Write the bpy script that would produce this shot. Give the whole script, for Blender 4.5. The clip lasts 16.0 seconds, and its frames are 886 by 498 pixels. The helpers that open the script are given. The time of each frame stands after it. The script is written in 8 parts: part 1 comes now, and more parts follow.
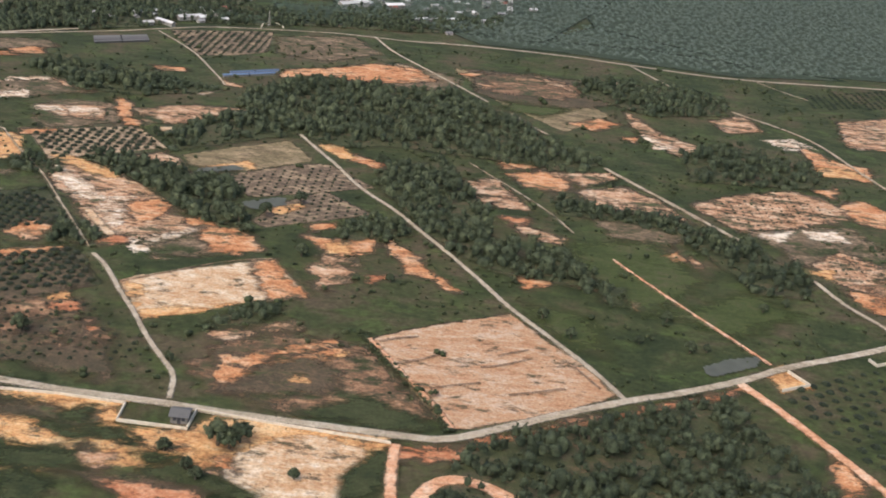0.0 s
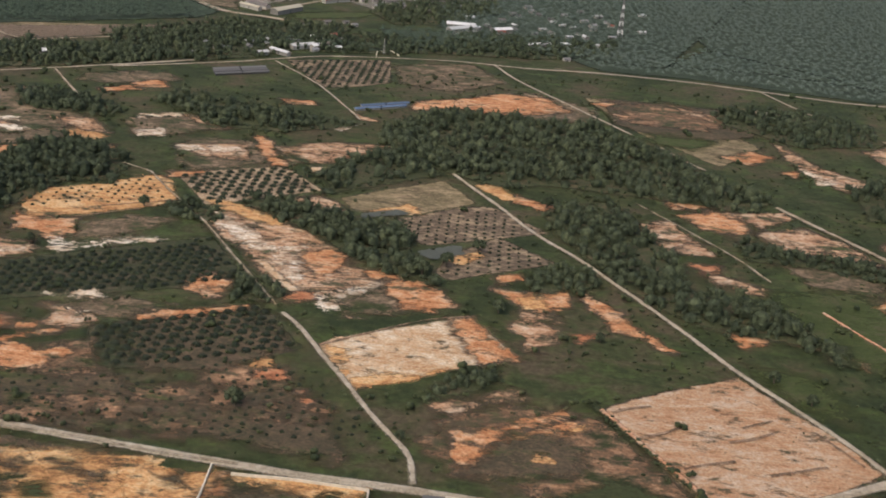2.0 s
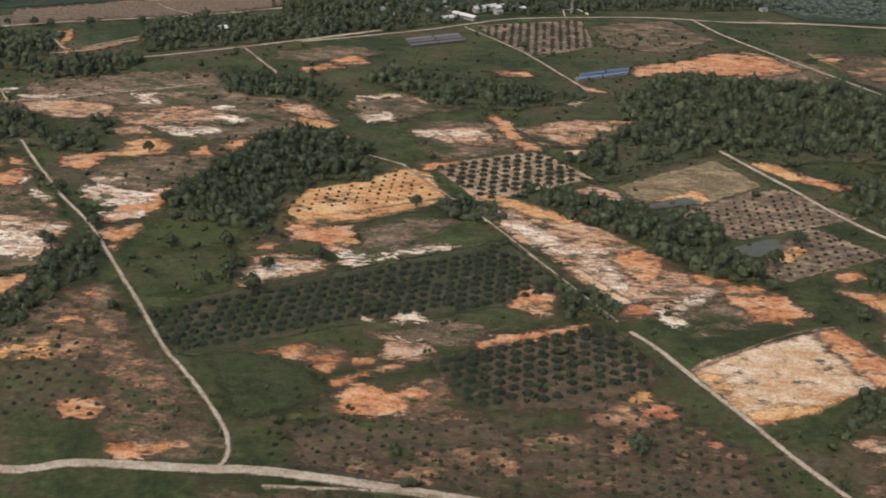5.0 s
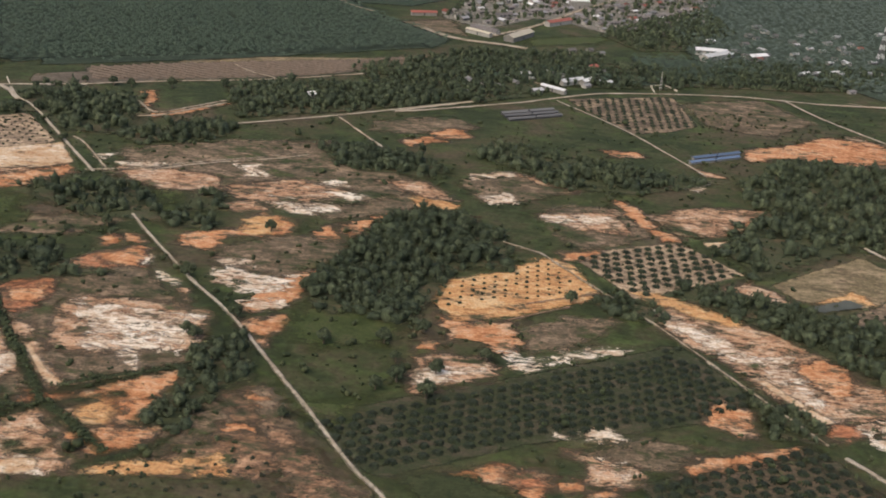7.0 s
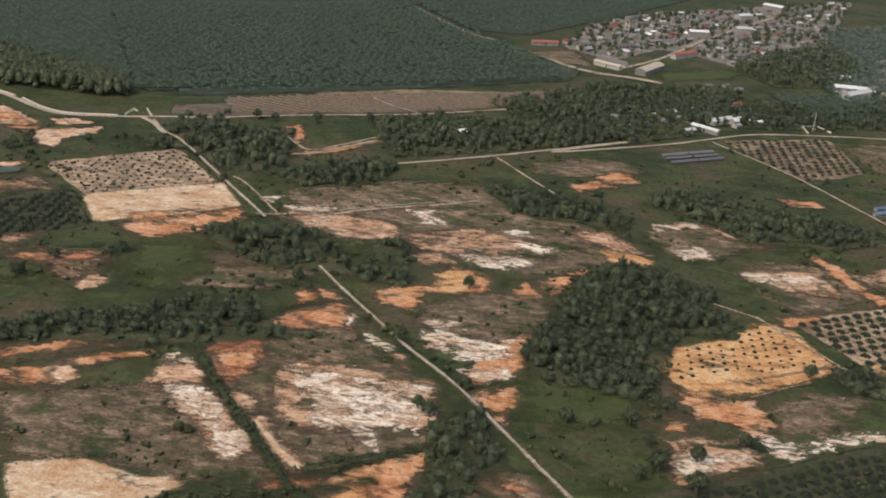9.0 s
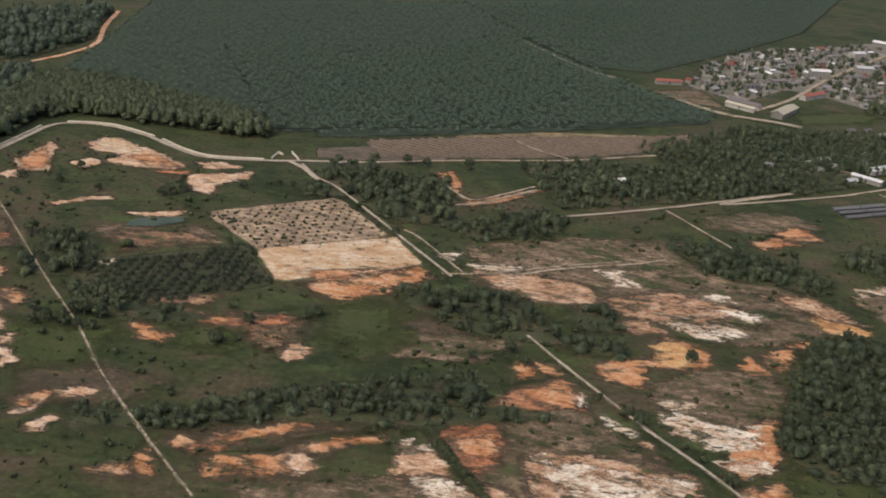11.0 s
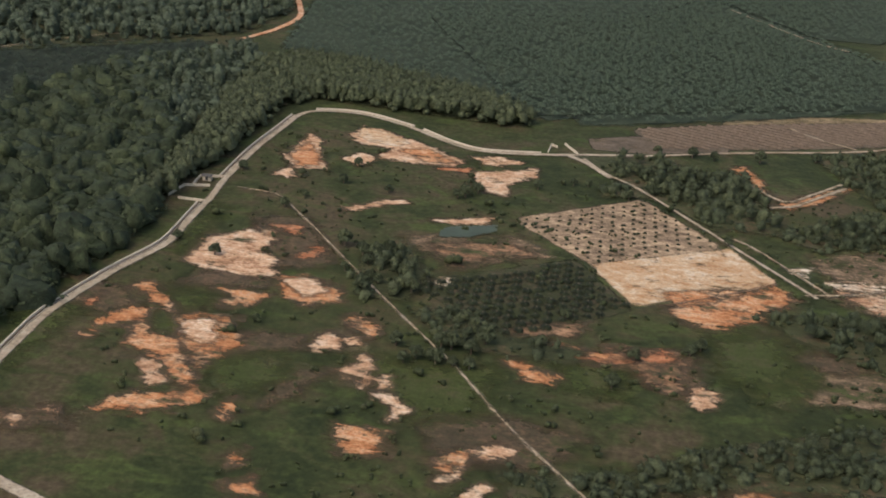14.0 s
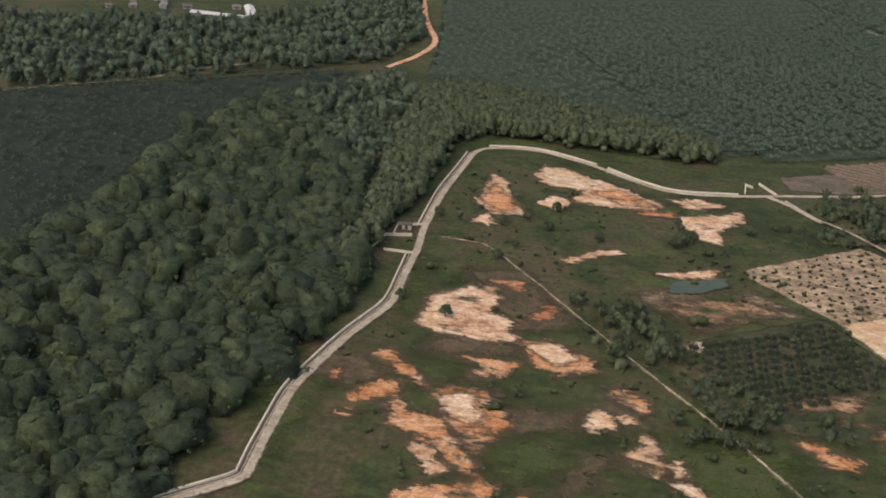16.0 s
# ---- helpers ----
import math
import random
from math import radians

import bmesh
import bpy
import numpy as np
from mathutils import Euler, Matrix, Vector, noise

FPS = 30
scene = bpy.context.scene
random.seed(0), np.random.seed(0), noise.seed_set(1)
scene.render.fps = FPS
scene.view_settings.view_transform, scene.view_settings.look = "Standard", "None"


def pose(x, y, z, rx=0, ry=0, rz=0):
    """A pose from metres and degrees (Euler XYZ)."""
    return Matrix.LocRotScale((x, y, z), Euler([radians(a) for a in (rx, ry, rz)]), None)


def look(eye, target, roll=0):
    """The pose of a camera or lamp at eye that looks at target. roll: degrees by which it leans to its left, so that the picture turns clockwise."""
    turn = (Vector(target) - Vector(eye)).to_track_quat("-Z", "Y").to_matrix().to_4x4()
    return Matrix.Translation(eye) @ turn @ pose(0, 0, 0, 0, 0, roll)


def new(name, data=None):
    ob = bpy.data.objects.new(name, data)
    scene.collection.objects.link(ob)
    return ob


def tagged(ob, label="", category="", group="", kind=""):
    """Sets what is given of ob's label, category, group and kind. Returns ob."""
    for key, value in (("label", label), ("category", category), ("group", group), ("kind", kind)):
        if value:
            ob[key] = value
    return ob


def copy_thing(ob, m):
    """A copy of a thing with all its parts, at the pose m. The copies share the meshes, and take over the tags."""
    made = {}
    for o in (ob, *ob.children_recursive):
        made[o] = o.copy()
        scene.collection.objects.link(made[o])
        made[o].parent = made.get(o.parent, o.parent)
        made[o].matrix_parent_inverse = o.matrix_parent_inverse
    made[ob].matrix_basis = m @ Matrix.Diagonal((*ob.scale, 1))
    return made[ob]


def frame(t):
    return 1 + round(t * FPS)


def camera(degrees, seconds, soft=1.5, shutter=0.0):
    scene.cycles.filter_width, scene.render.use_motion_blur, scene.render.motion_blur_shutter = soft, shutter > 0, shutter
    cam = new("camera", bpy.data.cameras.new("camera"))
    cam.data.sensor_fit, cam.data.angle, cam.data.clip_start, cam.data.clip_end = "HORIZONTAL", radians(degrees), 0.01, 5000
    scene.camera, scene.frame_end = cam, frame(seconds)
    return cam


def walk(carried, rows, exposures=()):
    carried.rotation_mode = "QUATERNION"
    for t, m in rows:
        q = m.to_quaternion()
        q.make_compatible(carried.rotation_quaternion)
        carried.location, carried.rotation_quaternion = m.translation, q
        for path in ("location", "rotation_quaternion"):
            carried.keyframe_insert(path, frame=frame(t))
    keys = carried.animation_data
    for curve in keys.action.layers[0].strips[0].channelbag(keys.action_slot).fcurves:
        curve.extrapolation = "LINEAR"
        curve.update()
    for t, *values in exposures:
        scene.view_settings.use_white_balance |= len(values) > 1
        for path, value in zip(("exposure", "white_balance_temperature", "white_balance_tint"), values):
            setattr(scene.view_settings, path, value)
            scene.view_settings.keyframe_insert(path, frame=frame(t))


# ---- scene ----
cam = camera(42.5, 16.0, soft=1.85)
PATH = [
    (0, (-0.467, -1.837, 170.532), (3.467, 90.263, 131.775), 5.769),
    (0.5, (-15.930, 5.882, 170.284), (-12.040, 97.909, 131.350), 5.988),
    (1, (-31.523, 13.634, 169.886), (-28.438, 105.611, 130.762), 5.624),
    (1.5, (-47.226, 21.390, 169.413), (-44.721, 113.543, 130.662), 5.366),
    (2, (-63.026, 29.128, 168.924), (-61.389, 121.581, 130.848), 4.935),
    (2.5, (-78.911, 36.828, 168.465), (-77.583, 129.451, 130.793), 4.957),
    (3, (-94.875, 44.480, 168.071), (-94.383, 136.662, 129.312), 3.938),
    (3.5, (-110.914, 52.074, 167.762), (-110.710, 143.407, 127.041), 3.441),
    (4, (-127.029, 59.607, 167.550), (-128.229, 149.423, 123.601), 1.575),
    (4.2, (-133.496, 62.603, 167.494), (-135.408, 152.429, 123.590), 1.870),
    (6.3, (-202.223, 93.501, 167.719), (-201.844, 184.783, 126.883), 3.008),
    (6.5, (-208.857, 96.400, 167.793), (-208.256, 187.886, 127.422), 3.572),
    (7, (-225.520, 103.622, 167.988), (-224.745, 195.663, 128.900), 4.341),
    (7.5, (-242.301, 110.816, 168.177), (-241.860, 202.929, 129.255), 4.352),
    (8, (-259.208, 117.988, 168.333), (-259.823, 210.196, 129.636), 3.829),
    (8.2, (-266.007, 120.853, 168.380), (-266.740, 213.129, 129.850), 4.070),
    (10.3, (-338.751, 150.850, 167.965), (-340.811, 243.432, 130.225), 5.750),
    (10.5, (-345.811, 153.699, 167.814), (-348.107, 246.476, 130.568), 5.753),
    (11, (-363.557, 160.811, 167.343), (-366.301, 253.725, 130.472), 5.586),
    (11.5, (-381.435, 167.898, 166.744), (-384.854, 260.965, 130.319), 5.344),
    (12, (-399.436, 174.943, 166.028), (-403.891, 267.831, 129.256), 5.137),
    (12.5, (-417.545, 181.928, 165.220), (-422.104, 274.220, 126.989), 5.189),
    (13, (-435.742, 188.827, 164.355), (-440.830, 280.629, 125.030), 5.172),
    (13.5, (-454.003, 195.606, 163.483), (-459.489, 286.971, 123.205), 5.537),
    (14, (-472.298, 202.227, 162.666), (-478.762, 293.090, 121.410), 5.011),
    (14.5, (-490.592, 208.643, 161.982), (-497.368, 299.495, 120.752), 5.153),
    (15, (-508.843, 214.800, 161.526), (-516.185, 305.933, 121.019), 5.122),
    (15.5, (-527.003, 220.636, 161.411), (-534.740, 311.591, 120.579), 4.822),
    (16, (-545.016, 226.078, 161.767), (-553.296, 316.909, 120.764), 4.605),
]
walk(cam, [(t, look(eye, target, roll)) for t, eye, target, roll in PATH], [(0, 0.92, 6500, 10), (0.5, 0.74, 6700, 10), (1, 0.63, 6760, 10), (3, 0.54, 6760, 10), (8, 0.59, 6760, 10), (11, 0.46, 6760, 10), (14, 0.45, 6880, 10), (15.3, 0.42, 6880, 10), (16, 0.56, 6900, 10)])


# ---- light ----
world = bpy.data.worlds.new("world")
scene.world = world
world.use_nodes = True
sky = world.node_tree.nodes.new("ShaderNodeTexSky")
sky.sky_type = "NISHITA"
sky.sun_disc = False
sky.sun_elevation, sky.sun_rotation = radians(52), radians(215)
sky.air_density, sky.dust_density, sky.ozone_density = 1.0, 4.0, 1.0
back = world.node_tree.nodes["Background"]
back.inputs["Strength"].default_value = 0.15
world.node_tree.links.new(sky.outputs["Color"], back.inputs["Color"])
sun_data = bpy.data.lights.new("sun", "SUN")
sun_data.energy, sun_data.angle, sun_data.color = 0.6, radians(40), (1.0, 0.93, 0.84)
sun = new("sun", sun_data)
sun.matrix_world = look((-60, -80, 130), (0, 0, 0))
scene.cycles.transparent_max_bounces = 32

# ---- node helpers ----


def start(name, rough=0.9):
    m = bpy.data.materials.new(name)
    m.use_nodes = True
    nt = m.node_tree
    bsdf = nt.nodes["Principled BSDF"]
    bsdf.inputs["Roughness"].default_value = rough
    bsdf.inputs["Specular IOR Level"].default_value = 0.2
    pos = nt.nodes.new("ShaderNodeNewGeometry").outputs["Position"]
    return m, nt, bsdf, pos


def stretched(nt, pos, angle, sx, sy):
    """World position turned about z and scaled, for streaks."""
    mp = nt.nodes.new("ShaderNodeMapping")
    mp.inputs["Rotation"].default_value = (0, 0, radians(angle))
    mp.inputs["Scale"].default_value = (sx, sy, 1)
    nt.links.new(pos, mp.inputs["Vector"])
    return mp.outputs["Vector"]


def grain(nt, pos, scale, detail=4.0, rough=0.6, twist=0.0):
    n = nt.nodes.new("ShaderNodeTexNoise")
    n.inputs["Scale"].default_value, n.inputs["Detail"].default_value = scale * 1.5, detail
    n.inputs["Roughness"].default_value, n.inputs["Distortion"].default_value = rough, twist
    nt.links.new(pos, n.inputs["Vector"])
    return n.outputs["Fac"]


def sums(nt, op, a, b):
    n = nt.nodes.new("ShaderNodeMath")
    n.operation = op
    for k, v in ((0, a), (1, b)):
        if isinstance(v, (int, float)):
            n.inputs[k].default_value = v
        else:
            nt.links.new(v, n.inputs[k])
    return n.outputs[0]


def ramp(nt, fac, *stops):
    r = nt.nodes.new("ShaderNodeValToRGB")
    while len(r.color_ramp.elements) < len(stops):
        r.color_ramp.elements.new(0.5)
    for e, (at, col) in zip(r.color_ramp.elements, stops):
        e.position = at
        e.color = (*col, 1) if isinstance(col, tuple) else (col, col, col, 1)
    nt.links.new(fac, r.inputs["Fac"])
    return r.outputs["Color"]


def mixed(nt, fac, a, b, kind="MIX"):
    n = nt.nodes.new("ShaderNodeMixRGB")
    n.blend_type = kind
    for k, v in (("Fac", fac), ("Color1", a), ("Color2", b)):
        if isinstance(v, (int, float)):
            n.inputs[k].default_value = v
        elif isinstance(v, tuple):
            n.inputs[k].default_value = (*v, 1)
        else:
            nt.links.new(v, n.inputs[k])
    return n.outputs["Color"]


def bumped(nt, bsdf, height, dist, strength=0.6):
    b = nt.nodes.new("ShaderNodeBump")
    b.inputs["Distance"].default_value, b.inputs["Strength"].default_value = dist, strength
    nt.links.new(height, b.inputs["Height"])
    nt.links.new(b.outputs["Normal"], bsdf.inputs["Normal"])


# ---- materials ----
GREENS = ((0.020, 0.028, 0.010), (0.029, 0.038, 0.013), (0.040, 0.047, 0.017), (0.050, 0.047, 0.021), (0.070, 0.054, 0.031))


def turf_colour(nt, pos):
    """Rough grass with drifts of brown, thin growth and fresher green."""
    broad = grain(nt, pos, 0.013, 4, 0.55, 0.6)
    patch = grain(nt, stretched(nt, pos, 25, 0.050, 0.080), 1.0, 5, 0.6, 0.8)
    fresh = grain(nt, stretched(nt, pos, 15, 0.035, 0.055), 1.0, 5, 0.6, 0.5)
    fine = grain(nt, pos, 0.30, 6, 0.7)
    f = sums(nt, "ADD", sums(nt, "MULTIPLY", broad, 0.55), sums(nt, "MULTIPLY", patch, 0.45))
    col = ramp(nt, f, (0.38, GREENS[0]), (0.46, GREENS[1]), (0.50, GREENS[2]), (0.545, GREENS[3]), (0.61, GREENS[4]))
    col = mixed(nt, ramp(nt, fresh, (0.54, 0.0), (0.66, 0.75)), col, (0.052, 0.070, 0.020))
    return mixed(nt, 0.9, col, ramp(nt, fine, (0.30, 0.55), (0.5, 1.0), (0.68, 1.5)), "MULTIPLY"), fine


def turf_material():
    m, nt, bsdf, pos = start("turf", 0.95)
    col, fine = turf_colour(nt, pos)
    nt.links.new(col, bsdf.inputs["Base Color"])
    bumped(nt, bsdf, fine, 0.5)
    return m


def soil_material(name, cols, ragged, holes=0.0, tufts=0.3, angle=20, edge=0.5, bump=0.25, halo=0.0):
    """Bare or thinly grown earth: attribute d is the distance inwards from the plot's rim, and the rim frays and thins by it."""
    m, nt, bsdf, pos = start(name, 0.95)
    wide = grain(nt, stretched(nt, pos, angle, 0.045, 0.085), 1.0, 6, 0.62, 0.3)
    streak = grain(nt, stretched(nt, pos, angle, 0.15, 0.32), 1.0, 7, 0.74, 0.3)
    mid = grain(nt, pos, 0.28, 6, 0.72, 0.3)
    fine = grain(nt, pos, 0.8, 5, 0.7)
    f = sums(nt, "ADD", sums(nt, "MULTIPLY", wide, 0.36), sums(nt, "MULTIPLY", streak, 0.38))
    f = sums(nt, "ADD", f, sums(nt, "MULTIPLY", mid, 0.26))
    col = ramp(nt, f, (0.415, cols[0]), (0.465, cols[1]), (0.515, cols[2]), (0.57, cols[3]))
    col = mixed(nt, 0.8, col, ramp(nt, fine, (0.32, 0.55), (0.5, 1.0), (0.66, 1.3)), "MULTIPLY")
    at = nt.nodes.new("ShaderNodeAttribute")
    at.attribute_name = "d"
    thin = ramp(nt, mid, (0.40, (0.058, 0.046, 0.027)), (0.50, (0.092, 0.064, 0.040)), (0.60, (0.15, 0.094, 0.058)))
    thin = mixed(nt, 0.8, thin, ramp(nt, fine, (0.32, 0.6), (0.5, 1.0), (0.66, 1.4)), "MULTIPLY")
    if tufts:
        # regrowth: thin brown drifts first, green at their hearts, and scattered dark tufts
        drift = grain(nt, stretched(nt, pos, angle + 8, 0.055, 0.11), 1.0, 8, 0.74, 0.2)
        lo = 0.66 - 0.17 * tufts
        turf, _ = turf_colour(nt, pos)
        col = mixed(nt, ramp(nt, drift, (lo - 0.03, 0.0), (lo + 0.04, 0.85)), col, thin)
        col = mixed(nt, ramp(nt, drift, (lo + 0.02, 0.0), (lo + 0.10, 1.0)), col, turf)
        speck = grain(nt, pos, 0.34, 3, 0.6, 0.3)
        near = 0.71 - 0.07 * tufts
        col = mixed(nt, ramp(nt, speck, (near, 0.0), (near + 0.03, 0.85)), col, (0.030, 0.034, 0.015))
    fray = grain(nt, stretched(nt, pos, angle, 0.07, 0.14), 1.0, 8, 0.74, 0.8)
    v = sums(nt, "ADD", at.outputs["Fac"], sums(nt, "MULTIPLY", sums(nt, "SUBTRACT", fray, 0.5), 5.0 * ragged))
    if holes:
        gap = grain(nt, stretched(nt, pos, angle, 0.075, 0.17), 1.0, 8, 0.72, 1.2)
        v = sums(nt, "MINIMUM", v, sums(nt, "MULTIPLY", sums(nt, "SUBTRACT", gap, 0.30 + 0.25 * holes), 14.0))
    v = sums(nt, "ADD", v, sums(nt, "MULTIPLY", sums(nt, "SUBTRACT", fine, 0.5), 2.5 * edge))
    fac = sums(nt, "ADD", sums(nt, "MULTIPLY", v, 0.4 / edge), 0.5)
    fac.node.use_clamp = True
    if halo:
        # thin brown growth round the bare earth
        col = mixed(nt, fac, thin, col)
        w = sums(nt, "ADD", v, sums(nt, "MULTIPLY", sums(nt, "SUBTRACT", wide, 0.42), 6.0 * halo))
        fac = sums(nt, "ADD", sums(nt, "MULTIPLY", w, 0.42 / halo), 0.5)
        fac.node.use_clamp = True
    nt.links.new(col, bsdf.inputs["Base Color"])
    bumped(nt, bsdf, fine, bump)
    clear = nt.nodes.new("ShaderNodeBsdfTransparent")
    join = nt.nodes.new("ShaderNodeMixShader")
    nt.links.new(fac, join.inputs[0])
    nt.links.new(clear.outputs[0], join.inputs[1])
    nt.links.new(bsdf.outputs[0], join.inputs[2])
    nt.links.new(join.outputs[0], nt.nodes["Material Output"].inputs["Surface"])
    return m


def leaf_material(name, dark, light, warm):
    """Foliage, each clump a little different."""
    m, nt, bsdf, pos = start(name, 0.75)
    geo = nt.nodes.new("ShaderNodeNewGeometry")
    ob = nt.nodes.new("ShaderNodeObjectInfo")
    stand = grain(nt, pos, 0.05, 3, 0.5)
    f = sums(nt, "ADD", sums(nt, "MULTIPLY", geo.outputs["Random Per Island"], 0.6), sums(nt, "MULTIPLY", ob.outputs["Random"], 0.25))
    f = sums(nt, "ADD", f, sums(nt, "MULTIPLY", sums(nt, "SUBTRACT", stand, 0.5), 0.9))
    col = ramp(nt, f, (0.05, dark), (0.55, light), (0.95, warm))
    fine = grain(nt, pos, 1.6, 4, 0.7)
    tops = grain(nt, pos, 0.4, 3, 0.6)
    col = mixed(nt, 0.9, col, ramp(nt, tops, (0.36, 0.66), (0.5, 1.0), (0.64, 1.4)), "MULTIPLY")
    col = mixed(nt, 0.8, col, ramp(nt, fine, (0.32, 0.5), (0.5, 1.0), (0.68, 1.55)), "MULTIPLY")
    nt.links.new(col, bsdf.inputs["Base Color"])
    bumped(nt, bsdf, fine, 0.5, 0.7)
    return m


def plain_material(name, col, rough=0.8, vary=0.25, scale=0.6, metal=0.0, by_object=False):
    m, nt, bsdf, pos = start(name, rough)
    bsdf.inputs["Metallic"].default_value = metal
    n = grain(nt, pos, scale, 5, 0.65, 0.3)
    c = mixed(nt, 1.0, col, ramp(nt, n, (0.3, 1 - vary), (0.7, 1 + vary)), "MULTIPLY")
    if by_object:
        ob = nt.nodes.new("ShaderNodeObjectInfo")
        c = mixed(nt, 1.0, c, ramp(nt, ob.outputs["Random"], (0.0, 0.55), (1.0, 1.3)), "MULTIPLY")
    nt.links.new(c, bsdf.inputs["Base Color"])
    bumped(nt, bsdf, n, 0.03)
    return m


def sheet_material(name, col, rust=(0.16, 0.08, 0.05), worn=0.3):
    """Roof sheeting with stains."""
    m, nt, bsdf, pos = start(name, 0.8)
    n = grain(nt, pos, 0.35, 6, 0.7, 0.5)
    c = mixed(nt, ramp(nt, n, (0.62 - worn * 0.3, 0.0), (0.75, 0.8)), col, rust)
    ob = nt.nodes.new("ShaderNodeObjectInfo")
    c = mixed(nt, 1.0, c, ramp(nt, ob.outputs["Random"], (0.0, 0.7), (1.0, 1.2)), "MULTIPLY")
    nt.links.new(c, bsdf.inputs["Base Color"])
    bumped(nt, bsdf, n, 0.03)
    return m


def water_material(name, col):
    m, nt, bsdf, pos = start(name, 0.6)
    n = grain(nt, pos, 0.12, 4, 0.6)
    nt.links.new(mixed(nt, 1.0, col, ramp(nt, n, (0.3, 0.8), (0.7, 1.15)), "MULTIPLY"), bsdf.inputs["Base Color"])
    bsdf.inputs["Specular IOR Level"].default_value = 0.25
    bumped(nt, bsdf, grain(nt, pos, 2.5, 3, 0.6), 0.03, 0.3)
    return m


